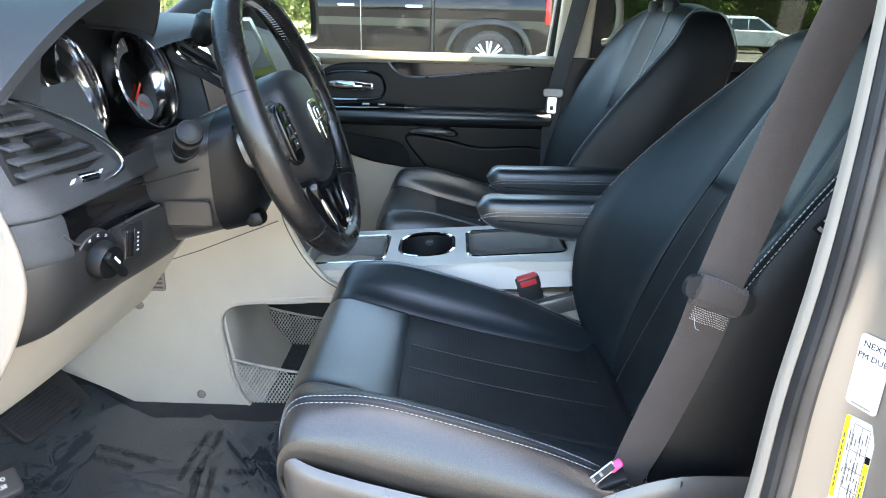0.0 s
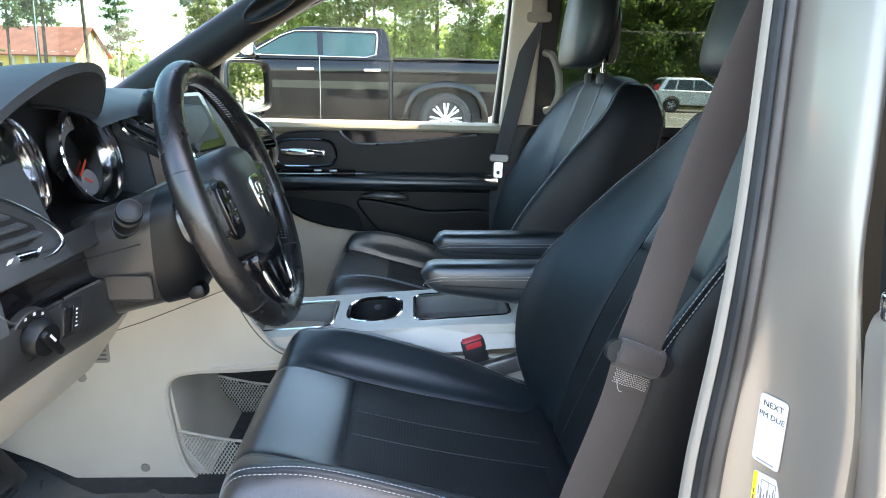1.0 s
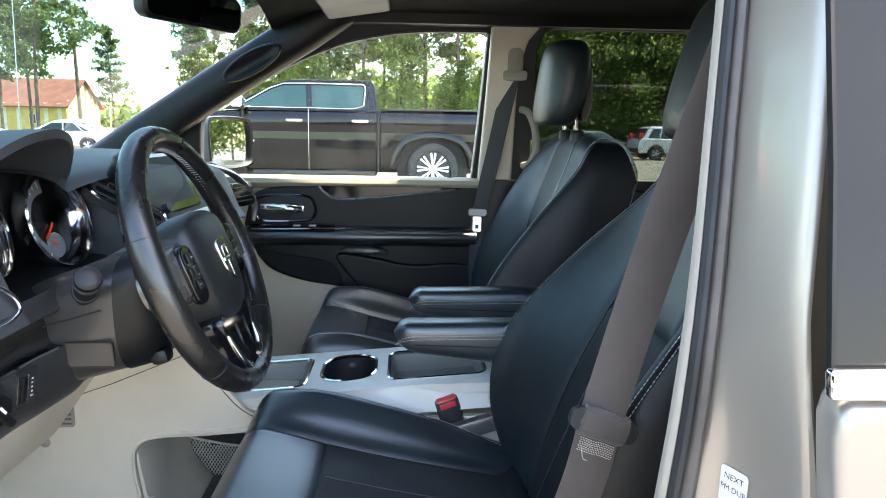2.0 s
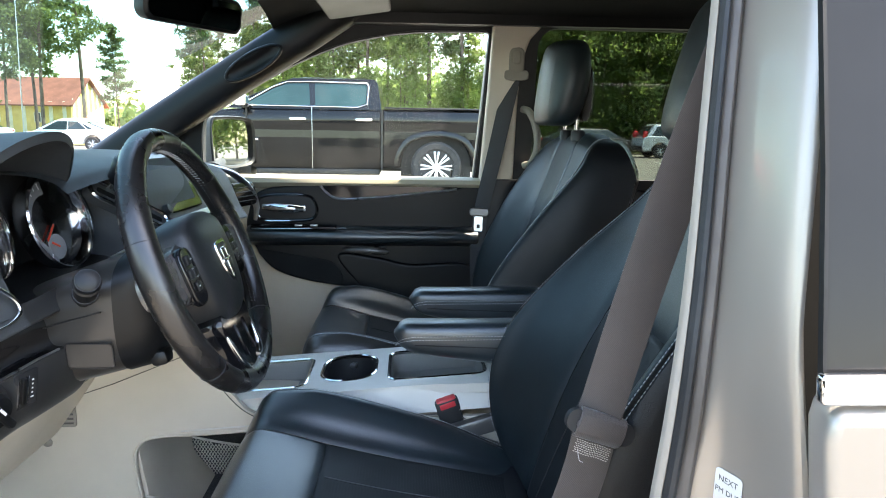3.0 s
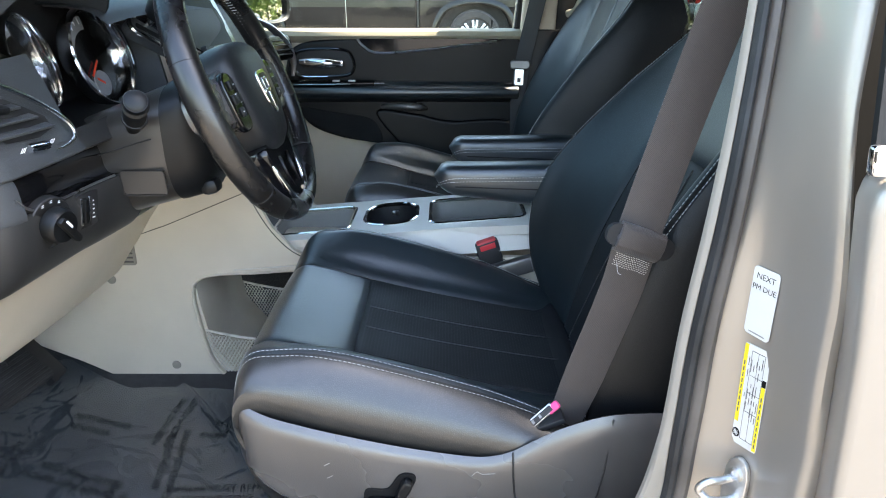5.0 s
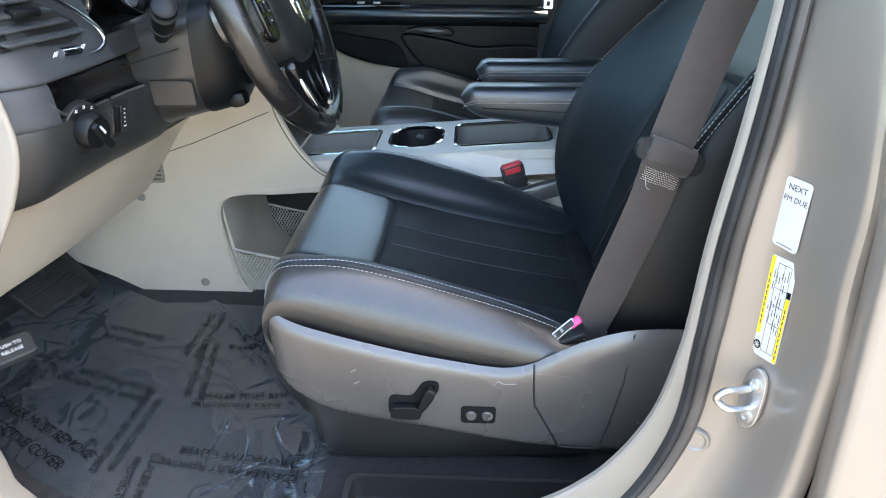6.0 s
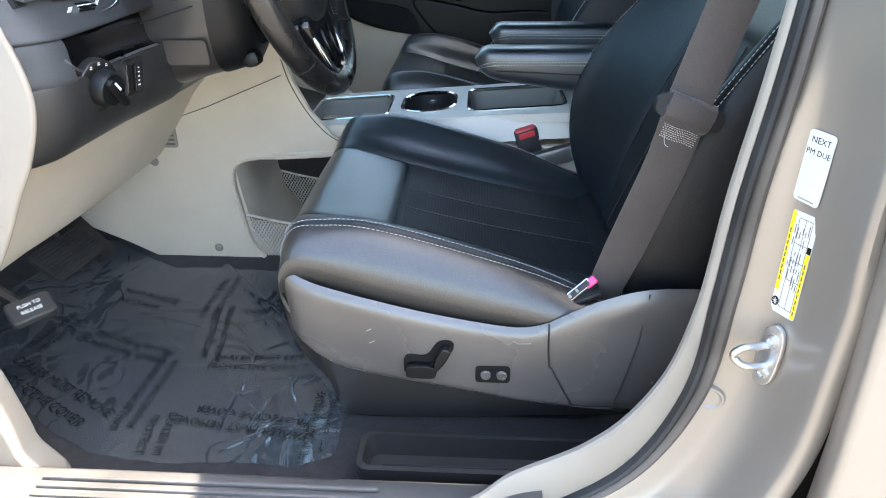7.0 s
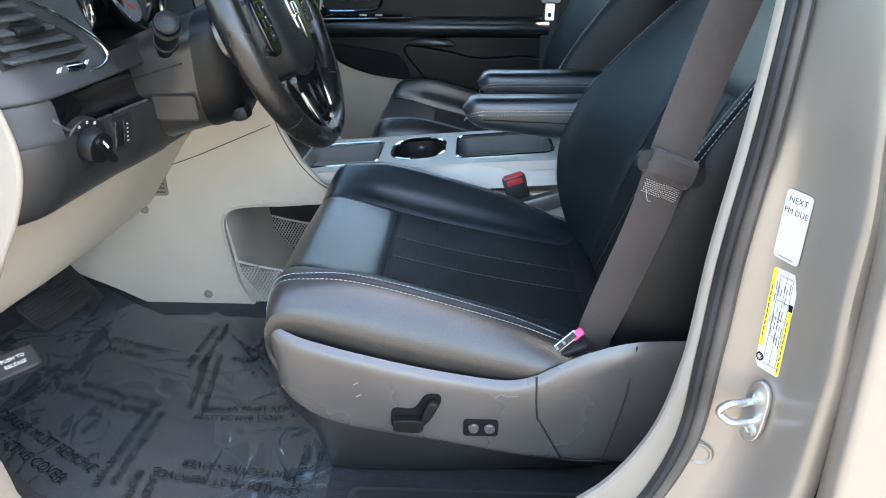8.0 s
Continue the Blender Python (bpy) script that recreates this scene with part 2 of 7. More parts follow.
def bm_sweep(pts, profile, across, cap=True, closed_path=False):
    """A profile of (d, e) pairs along a path: e goes along the fixed direction `across`, d along path x across."""
    P = [Vector(p) for p in pts]
    ax = Vector(across).normalized()
    loops = []
    for i, p in enumerate(P):
        if closed_path:
            t = (P[(i + 1) % len(P)] - P[i - 1]).normalized()
        else:
            t = (P[min(i + 1, len(P) - 1)] - P[max(i - 1, 0)]).normalized()
        d = t.cross(ax).normalized()
        loops.append([p + d * a + ax * e for a, e in profile])
    if closed_path:
        loops.append(loops[0])
        bm = bm_loft(loops, False)
        bmesh.ops.remove_doubles(bm, verts=bm.verts, dist=1e-6)
        return bm
    return bm_loft(loops, cap)


AX = {"x": lambda a, b, c: (c, a, b), "y": lambda a, b, c: (a, c, b), "z": lambda a, b, c: (a, b, c)}


def bm_prism(outline, axis, lo, hi, bevel=0.0, seg=2):
    """A flat outline pushed out along an axis, edges rounded."""
    bm = bmesh.new()
    f = AX[axis]
    a = [bm.verts.new(f(p[0], p[1], lo)) for p in outline]
    b = [bm.verts.new(f(p[0], p[1], hi)) for p in outline]
    n = len(outline)
    bm.faces.new(a)
    bm.faces.new(b[::-1])
    for i in range(n):
        bm.faces.new((a[i], b[i], b[(i + 1) % n], a[(i + 1) % n]))
    bmesh.ops.recalc_face_normals(bm, faces=bm.faces)
    if bevel:
        sharp = [e for e in bm.edges if e.is_manifold and e.calc_face_angle(0) > 0.5]
        bmesh.ops.bevel(bm, geom=sharp, offset=bevel, segments=seg, profile=0.5, affect="EDGES", clamp_overlap=True)
    return bm


def bm_box(centre, size, bevel=0.003, m=None, seg=2):
    bm = bmesh.new()
    bmesh.ops.create_cube(bm, size=1)
    bmesh.ops.scale(bm, vec=size, verts=bm.verts)
    if bevel:
        bmesh.ops.bevel(bm, geom=bm.edges[:], offset=bevel, segments=seg, profile=0.5, affect="EDGES", clamp_overlap=True)
    if m is not None:
        bmesh.ops.transform(bm, matrix=m, verts=bm.verts)
    bmesh.ops.translate(bm, vec=centre, verts=bm.verts)
    return bm


def bm_lathe(profile, seg=32, m=None):
    """A profile of (radius, height) pairs turned about z, then posed by m."""
    bm = bmesh.new()
    rings = [[bm.verts.new((r * math.cos(2 * math.pi * k / seg), r * math.sin(2 * math.pi * k / seg), h)) for k in range(seg)] for r, h in profile]
    for a, b in zip(rings, rings[1:]):
        for k in range(seg):
            bm.faces.new((a[k], a[(k + 1) % seg], b[(k + 1) % seg], b[k]))
    for ring in (rings[0], rings[-1]):
        if (ring[0].co - ring[1].co).length > 1e-7:
            bm.faces.new(ring)
    bmesh.ops.remove_doubles(bm, verts=bm.verts, dist=1e-7)
    bmesh.ops.recalc_face_normals(bm, faces=bm.faces)
    if m is not None:
        bmesh.ops.transform(bm, matrix=m, verts=bm.verts)
    return bm


def join(*bms):
    out = bms[0]
    for b in bms[1:]:
        me = bpy.data.meshes.new("tmp")
        b.to_mesh(me)
        out.from_mesh(me)
        bpy.data.meshes.remove(me)
        b.free()
    return out


def moved(bm, m):
    bmesh.ops.transform(bm, matrix=m, verts=bm.verts)
    return bm


def thick(bm, t):
    """Gives a sheet a thickness towards its back."""
    bmesh.ops.recalc_face_normals(bm, faces=bm.faces)
    bmesh.ops.solidify(bm, geom=bm.faces[:], thickness=t)
    return bm


def facing(origin, normal, up=(0, 0, 1)):
    """A pose whose z looks along the normal and whose y is as near to `up` as can be."""
    z = Vector(normal).normalized()
    x = Vector(up).cross(z).normalized()
    y = z.cross(x)
    m = Matrix((x, y, z)).transposed().to_4x4()
    m.translation = origin
    return m


def thing(name, base, label, category, group="", kind=""):
    e = new(name)
    e.empty_display_size = 0.05
    e.location = base
    return tagged(e, label, category, group, kind)


def link_mesh(name, bm, material, parent=None, label="", angle=38):
    me = bpy.data.meshes.new(name)
    bm.to_mesh(me)
    bm.free()
    caps = [p.index for p in me.polygons if len(p.vertices) > 5]
    for mm in (material if isinstance(material, (list, tuple)) else (material,)):
        me.materials.append(mm)
    me.shade_smooth()
    me.set_sharp_from_angle(angle=radians(angle))
    for k in caps:
        me.polygons[k].use_smooth = False
    ob = new(name, me)
    if parent is not None:
        ob.parent = parent
        if parent.type == "EMPTY":
            ob.matrix_parent_inverse = Matrix.Translation(parent.location).inverted()
    if label:
        ob["label"] = label
    return ob


def part(name, bm, material, parent, label=""):
    return link_mesh(name, bm, material, parent, label)


def single(name, bm, material, label, category, group="", kind=""):
    return tagged(link_mesh(name, bm, material), label, category, group, kind)


def bm_text(words, size, m, depth=0.0004, align="CENTER", thin=0.0):
    """Letters in the built-in font as a mesh, posed by m (their x to the right, y up)."""
    cu = bpy.data.curves.new("letters", "FONT")
    cu.body, cu.size, cu.align_x, cu.align_y, cu.extrude = words, size, align, "CENTER", depth
    cu.resolution_u = 2
    cu.offset = -thin
    cu.space_character = 1.0 + 40 * thin / size * 0.1
    ob = bpy.data.objects.new("letters", cu)
    scene.collection.objects.link(ob)
    me = bpy.data.meshes.new_from_object(ob.evaluated_get(bpy.context.evaluated_depsgraph_get()))
    bm = bmesh.new()
    bm.from_mesh(me)
    bpy.data.objects.remove(ob)
    bpy.data.curves.remove(cu)
    bpy.data.meshes.remove(me)
    bmesh.ops.transform(bm, matrix=m, verts=bm.verts)
    return bm


def bm_stitch(pts, length=0.0042, gap=0.0018, r=0.0005, lift=(0, 0, 0.0006)):
    """A line of thread: short rods end to end with gaps."""
    P = [Vector(p) + Vector(lift) for p in pts]
    acc = [0.0]
    for a, b in zip(P, P[1:]):
        acc.append(acc[-1] + (b - a).length)
    xs, ys, zs = ([p[k] for p in P] for k in range(3))

    def at(s):
        return V(np.interp(s, acc, xs), np.interp(s, acc, ys), np.interp(s, acc, zs))
    verts, faces = [], []
    s = 0.0
    while s + length < acc[-1]:
        a, b = at(s), at(s + length)
        t = (b - a).normalized()
        side = t.cross(V(0, 0, 1))
        side = (side if side.length > 0.1 else t.cross(V(0, 1, 0))).normalized()
        up = side.cross(t)
        k = len(verts)
        mid = (a + b) / 2
        for c, f in ((a, 0.55), (mid, 1.0), (b, 0.55)):
            for q in range(4):
                w = math.pi / 2 * q + math.pi / 4
                verts.append(c + side * math.cos(w) * r * f + up * math.sin(w) * r * f)
        for ring in (0, 4):
            for q in range(4):
                faces.append((k + ring + q, k + ring + (q + 1) % 4, k + ring + 4 + (q + 1) % 4, k + ring + 4 + q))
        faces += [(k, k + 1, k + 2, k + 3), (k + 11, k + 10, k + 9, k + 8)]
        s += length + gap
    me = bpy.data.meshes.new("tmp")
    me.from_pydata(verts, [], faces)
    bm = bmesh.new()
    bm.from_mesh(me)
    bpy.data.meshes.remove(me)
    bmesh.ops.recalc_face_normals(bm, faces=bm.faces)
    return bm


def bm_patch(surf, u0, u1, v0, v1, nu, nv, dip=0.004, edge=0.10, sides="uUvV"):
    """A panel cut from a surface; along the named sides it dips into a seam."""
    eps = 1e-3

    def fn(a, b):
        u, v = u0 + (u1 - u0) * a, v0 + (v1 - v0) * b
        p = Vector(surf(u, v))
        d = 1.0
        for s, k in (("u", a), ("U", 1 - a), ("v", b), ("V", 1 - b)):
            if s in sides and k < edge:
                d = min(d, math.sqrt(max(0.0, 1 - (1 - k / edge) ** 2)))
        if d < 1:
            du = Vector(surf(min(u + eps, 1), v)) - Vector(surf(max(u - eps, 0), v))
            dv = Vector(surf(u, min(v + eps, 1))) - Vector(surf(u, max(v - eps, 0)))
            nn = du.cross(dv)
            if nn.length > 1e-12:
                p = p - nn.normalized() * dip * (1 - d)
        return p

    def ease(k):        # closer rows near the seams
        return 0.5 - 0.5 * math.cos(math.pi * k)
    return bm_grid(lambda a, b: fn(0.35 * a + 0.65 * ease(a), 0.35 * b + 0.65 * ease(b)), nu, nv)


def bm_plate(outline, holes, axis, lo, hi):
    """A plate with openings that go through it."""
    bm = bmesh.new()
    f = AX[axis]
    edges, rims = [], []
    for loop in (outline, *holes):
        vs = [bm.verts.new(f(p[0], p[1], lo)) for p in loop]
        rims.append(vs)
        edges += [bm.edges.new((vs[i], vs[(i + 1) % len(vs)])) for i in range(len(vs))]
    bmesh.ops.triangle_fill(bm, use_beauty=True, use_dissolve=False, edges=edges)
    bmesh.ops.recalc_face_normals(bm, faces=bm.faces)
    off = Vector(f(0, 0, hi)) - Vector(f(0, 0, lo))
    ret = bmesh.ops.extrude_face_region(bm, geom=bm.faces[:])
    bmesh.ops.translate(bm, vec=off, verts=[g for g in ret["geom"] if isinstance(g, bmesh.types.BMVert)])
    bmesh.ops.recalc_face_normals(bm, faces=bm.faces)
    return bm


def flat2(pts, n=32, closed=True):
    return [(p.x, p.y) for p in spline([(a, b, 0) for a, b in pts], n, closed)]


def round_rect(cx, cy, w, h, r, n=5):
    out = []
    for sx, sy, a0 in ((1, 1, 0), (-1, 1, 90), (-1, -1, 180), (1, -1, 270)):
        for k in range(n + 1):
            a = radians(a0 + 90 * k / n)
            out.append((cx + sx * (w / 2 - r) + r * math.cos(a), cy + sy * (h / 2 - r) + r * math.sin(a)))
    return out

# ---- the van's shell: x runs to the rear, y to the passenger side, z up ----
def build_floor():
    prof = [(-0.75, 0.74), (-0.62, 0.60), (-0.46, 0.44), (-0.36, 0.385), (-0.25, 0.372), (2.3, 0.372)]
    top = [V(a, 0, b) for a, b in prof]
    bm = bm_sweep(top, [(0, -0.78), (0, 0.78), (-0.05, 0.78), (-0.05, -0.78)], (0, 1, 0))
    return single("floor", bm, CARPET, "charcoal carpeted van floor rising to the toe board", "floor", kind="structure")


van_floor = build_floor()

RING = spline([(0.838, -0.70, 1.52), (0.822, -0.735, 1.36), (0.806, -0.768, 1.2), (0.795, -0.79, 1.05), (0.785, -0.80, 0.94),
               (0.774, -0.80, 0.82), (0.769, -0.80, 0.71), (0.758, -0.80, 0.585), (0.705, -0.803, 0.475), (0.60, -0.82, 0.415),
               (0.45, -0.88, 0.40), (0.0, -0.89, 0.40), (-0.6, -0.89, 0.40)], 96)


def ring_away(a, z):
    """The doorway's section is widest near the sill and narrows up the pillar."""
    s1 = float(np.interp(z, [0.6, 0.75, 0.86, 1.0, 1.2], [1.0, 0.93, 0.85, 0.75, 0.70]))
    s2 = float(np.interp(z, [0.5, 0.6, 0.76, 0.86, 0.95, 1.05, 1.2], [1.3, 1.2, 1.15, 0.90, 0.72, 0.58, 0.60]))
    w = float(np.interp(z, [0.42, 0.5, 0.75, 1.0], [0.016, 0.013, 0.008, 0.0055])) / s1
    a = a / 0.0125 * w if a < 0.0125 else w + (a - 0.0125) * (0.0385 - w) / 0.026 if a < 0.0385 else a
    return min(a, 0.0385) * s1 + max(0, a - 0.0385) * s2


def strip(name, profile, mat, label, category):
    loops = []
    for i, p in enumerate(RING):
        t = (RING[min(i + 1, len(RING) - 1)] - RING[max(i - 1, 0)]).normalized()
        d = t.cross(V(0, 1, 0)).normalized()
        section = profile(p.z) if callable(profile) else profile
        loops.append([p + d * ring_away(a, p.z) + V(0, -e, 0) for a, e in section])
    return single(name, bm_loft(loops), mat, label, category, kind="structure")


def trim_section(z):
    """The trim widens towards the sill."""
    k = float(np.interp(z, [0.41, 0.48, 0.58, 0.70, 0.95, 1.15], [0.036, 0.032, 0.017, 0.0, 0.0, -0.0045]))
    return [(-k, -0.010), (-k, -0.004), (0.003 - k, -0.001), (0.010, 0.001), (0.0124, 0.0), (0.0124, -0.010)]


strip("pillar_trim", trim_section, CREAM_SHADED,
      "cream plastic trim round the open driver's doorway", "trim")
strip("door_seal", [(0.0126, -0.012), (0.0126, 0.004), (0.0145, 0.009), (0.018, 0.011), (0.0215, 0.009), (0.0228, 0.003), (0.0228, -0.012)], RUBBER,
      "black felted rubber weather seal round the doorway", "seal")
strip("seal_flap", [(0.0230, -0.012), (0.0232, 0.003), (0.0265, 0.007), (0.0320, 0.0085), (0.0365, 0.006), (0.0382, 0.002), (0.0382, -0.012)], FLAP,
      "brown-grey rubber flap beside the weather seal", "seal")
JAMB_LOW = [(0.0385, -0.03), (0.0385, 0.001), (0.0435, 0.004), (0.0505, 0.006), (0.0565, 0.009), (0.0615, 0.014), (0.0680, 0.026), (0.0745, 0.042),
                      (0.0754, 0.058), (0.0760, 0.075), (0.0766, 0.092), (0.0774, 0.102), (0.0786, 0.106), (0.0830, 0.1095), (0.0900, 0.1095), (0.0970, 0.105), (0.1000, 0.096), (0.1005, -0.03)]
JAMB_HIGH = [(0.0385, -0.03), (0.0385, 0.001), (0.0388, 0.012), (0.0392, 0.024), (0.0399, 0.036), (0.0410, 0.048), (0.0426, 0.060), (0.0448, 0.071),
             (0.0476, 0.081), (0.0512, 0.089), (0.0556, 0.095), (0.0590, 0.098), (0.0620, 0.0995), (0.0650, 0.1005), (0.0680, 0.101), (0.0710, 0.1005), (0.0735, 0.098), (0.0745, -0.03)]


def jamb_section(z):
    """Stepped beside the lock, a plain rounded column higher up."""
    k = min(1, max(0, (z - 0.88) / 0.20))
    k = k * k * (3 - 2 * k)
    return [(a + (c - a) * k, b + (d - b) * k) for (a, b), (c, d) in zip(JAMB_LOW, JAMB_HIGH)]


strip("pillar_jamb", jamb_section, PAINT,
      "silver painted door pillar with spot-welded seams", "pillar")


def build_sill():
    th = thing("door_sill", (0.1, -0.80, 0.37), "grey plastic scuff plate with raised ribs on the door sill", "sill", kind="structure")
    base = [(-0.779, 0.36), (-0.780, 0.380), (-0.792, 0.412), (-0.812, 0.430), (-0.86, 0.434), (-0.878, 0.426), (-0.882, 0.36)]
    part("scuff_plate", bm_prism(base, "x", -0.55, 0.62, 0), GREIGE_DARK, th)
    for k in range(3):
        y = -0.828 - 0.014 * k
        part("rib", bm_box((0.21, y, 0.4345), (0.42, 0.006, 0.006), 0.002), GREIGE_DARK, th)
    return th


build_sill()


def build_sliding_door():
    th = thing("sliding_door", (1.4, -0.93, 0.35), "silver sliding side door with black window surround and chrome strip", "door", kind="structure")
    low = [(0.876, 0.30), (0.874, 0.62), (0.868, 0.74), (0.859, 0.88), (0.846, 0.986), (0.850, 1.008), (2.2, 1.006), (2.2, 0.30)]
    skin = bm_prism(low, "y", -0.955, -0.90, 0.010, 4)
    for v in skin.verts:
        if v.co.x < 1.0:
            v.co.x -= 0.35 * (-0.90 - v.co.y)
    part("door_skin", skin, PAINT, th)
    part("chrome_strip", bm_prism([(0.824, 1.011), (0.822, 1.033), (2.2, 1.037), (2.2, 1.011)], "y", -0.952, -0.941, 0.004, 3), CHROME, th)
    fr = [(0.833, 1.024), (0.837, 1.165), (0.836, 1.46), (0.85, 1.50), (2.2, 1.50), (2.2, 1.026)]
    hole = [(0.836, 1.028), (0.840, 1.165), (0.839, 1.42), (0.854, 1.45), (2.15, 1.45), (2.15, 1.030)]
    bm = bm_plate(fr, [hole], "y", -0.94, -0.934)
    shear = lambda v: 0.22 * max(0, v.co.z - 1.0)
    for v in bm.verts:
        v.co.y += shear(v)
    part("window_surround", bm, GAP_SURROUND_BLACK, th)
    bm = bm_prism(hole, "y", -0.9385, -0.9355)
    for v in bm.verts:
        v.co.y += shear(v)
    part("pane", bm, TINT_DARK, th, "dark privacy glass")
    return th


GAP_SURROUND_BLACK = material("gap_and_surround_black", (0.006, 0.006, 0.006), 0.6, 0, 0.2, 14, 900, 0.04, 0.3)
# Added black panel in place of the shade inside the door gap.
gap = bm_prism([(0.85, 0.32), (0.85, 1.0), (0.86, 1.5), (1.0, 1.5), (1.0, 0.32)], "y", -0.875, -0.84)
for vert in gap.verts:
    vert.co.y += 0.24 * max(0, vert.co.z - 1.0)
single("sliding_door_gap_fill", gap, GAP_SURROUND_BLACK, "black panel standing in for the dark gap before the sliding door", "seal", kind="structure")
TINT_DARK = material("dark_privacy_glass", (0.026, 0.025, 0.024), 0.12, 0, 0.1, 4, 300, rough_vary=0.02, spec=0.12)
build_sliding_door()


def build_driver_door():
    """The driver's door, swung wide open ahead of the doorway."""
    th = thing("driver_door", (-0.55, -0.92, 0.36), "open driver door with black inner panel and cream lower trim", "door", kind="structure")
    m = Matrix.Translation((-0.55, -0.93, 0)) @ Matrix.Rotation(radians(-68), 4, "Z")
    body = [(0.0, 0.36), (0.02, 1.0), (1.10, 1.02), (1.16, 0.80), (1.13, 0.45), (1.05, 0.36)]
    part("door_skin", moved(bm_prism(body, "y", -0.06, -0.03, 0.01, 3), m), PAINT, th)
    part("inner_panel", moved(bm_prism([(x * 0.96 + 0.02, 0.36 + (z - 0.36) * 0.98) for x, z in body], "y", -0.03, 0.05, 0.015, 3), m), SOFT, th, "black inner panel")
    part("lower_panel", moved(bm_prism([(0.10, 0.40), (0.12, 0.60), (1.02, 0.55), (1.02, 0.42)], "y", 0.045, 0.06, 0.006), m), CREAM, th, "cream lower panel")
    part("armrest", moved(bm_box((0.55, 0.075, 0.80), (0.70, 0.06, 0.07), 0.02), m), SOFT, th, "black armrest")
    part("window_frame", moved(bm_plate([(0.05, 1.0), (0.55, 1.42), (1.05, 1.49), (1.12, 1.02)], [[(0.16, 1.03), (0.57, 1.38), (1.01, 1.45), (1.07, 1.03)]], "y", -0.04, 0.02), m), BLACK, th)
    pane = part("pane", moved(bm_prism([(0.15, 1.02), (0.57, 1.39), (1.02, 1.46), (1.08, 1.02)], "y", -0.012, -0.008), m), CLEAR, th, "clear side window")
    pane.visible_shadow = False


build_driver_door()


def build_roof():
    def fn(u, v):
        x = 0.16 + 2.1 * u
        y = -0.70 + 1.40 * v
        k = abs(2 * v - 1)
        return V(x, y, 1.56 - 0.07 * k ** 4 - 0.05 * (1 - min(1, u * 8)) ** 2)
    single("headliner", bm_grid(fn, 40, 24), HEADLINER, "dark cloth headliner under the van roof", "ceiling", kind="structure")

    def roof(u, v):
        p = fn(u, v)
        return V(p.x, p.y * 1.03, p.z + 0.05)
    single("roof", bm_grid(roof, 24, 16), PAINT, "silver painted van roof", "roof", kind="structure")
    for s in (-1, 1):
        pts = [(0.30, s * 0.682, 1.500), (0.40, s * 0.68, 1.512), (0.8, s * 0.68, 1.515), (2.25, s * 0.68, 1.52)]
        bm = bm_sweep(spline(pts, 40), [(-0.035, -0.03), (-0.035, 0.03), (0.035, 0.045), (0.05, 0.0), (0.035, -0.035)], (0, 1, 0))
        single("roof_rail_trim", bm, SOFT, "dark padded trim along the roof side", "trim", kind="structure")
    # rear of the cabin
    single("rear_wall", bm_box((2.3, 0, 0.95), (0.06, 1.6, 1.2), 0.01), HEADLINER, "dark trim closing the rear of the cabin", "wall", kind="structure")


build_roof()


def build_front():
    # windscreen with its pillars
    for s in (-1, 1):
        lo, hi = V(-0.62, s * 0.735, 0.886), V(0.25, s * 0.672, 1.450)
        pts = [lo.lerp(hi, k / 10) + V(0, 0, 0.012 * math.sin(math.pi * min(k, 10) / 10)) for k in range(13)]
        pr = [(0.057 * math.cos(w), 0.004 + 0.046 * math.sin(w)) for w in np.linspace(-0.6, 2 * math.pi - 0.6, 25)[:-1]]
        bm = bm_sweep(pts, pr, (0, 1, 0))
        th = thing("pillar", (lo.x, lo.y, 1.0), "dark grey plastic windscreen pillar trim with a moulded grab recess", "pillar", kind="structure")
        part("pillar_cover", bm, SOFT, th)
        if s > 0:
            a, b = V(0.042, 0.628, 1.316), V(0.181, 0.616, 1.394)
            d = (b - a).normalized()
            mid, half, n_ = (a + b) / 2, (b - a).length / 2, V(-d.z, 0, d.x)
            bowl = bm_grid(lambda u, v: mid + d * half * 1.02 * math.copysign(abs(math.cos(2 * math.pi * u)) ** 0.8, math.cos(2 * math.pi * u)) * v
                           + n_ * 0.021 * math.copysign(abs(math.sin(2 * math.pi * u)) ** 0.8, math.sin(2 * math.pi * u)) * v + V(0, 0.022 * (1 - v * v) - 0.006, 0), 40, 8, True)
            part("grab_recess", bowl, BLACK, th, "shadowed black grab recess")
            rim = [a + (b - a) * (0.5 - 0.56 * math.cos(w)) + V(0, -0.008, 0) + Vector((-d.z, 0, d.x)) * 0.027 * math.sin(w) for w in (2 * math.pi * k / 32 for k in range(32))]
            part("grab_rim", bm_sweep(rim, [(0.005 * math.cos(w), 0.005 * math.sin(w)) for w in np.linspace(0, 2 * math.pi, 9)[:-1]], (0, 1, 0), closed_path=True), SOFT, th)

    def ws(u, v):
        y = -0.69 + 1.38 * v
        bow = 0.10 * (1 - (2 * v - 1) ** 2)
        return V(-0.62 + 0.82 * u - bow, y, 1.045 + 0.475 * u + 0.03 * math.sin(math.pi * u))
    g = single("window_windscreen", bm_grid(ws, 12, 16), SHIELD_GLASS, "clear curved windscreen between dark pillars", "window", kind="structure")
    g.visible_shadow = False
    single("bulkhead", bm_box((-0.80, 0, 0.72), (0.08, 1.5, 0.62), 0.02), BLACK, "black bulkhead under the windscreen", "wall", kind="structure")
    single("bonnet", bm_grid(lambda u, v: V(-0.56 - 0.95 * u, -0.80 + 1.6 * v, 1.02 - 0.16 * u * u - 0.05 * (2 * v - 1) ** 2 - 0.02 * u), 10, 12), PAINT,
           "silver painted bonnet beyond the windscreen", "bonnet", kind="structure")


build_front()


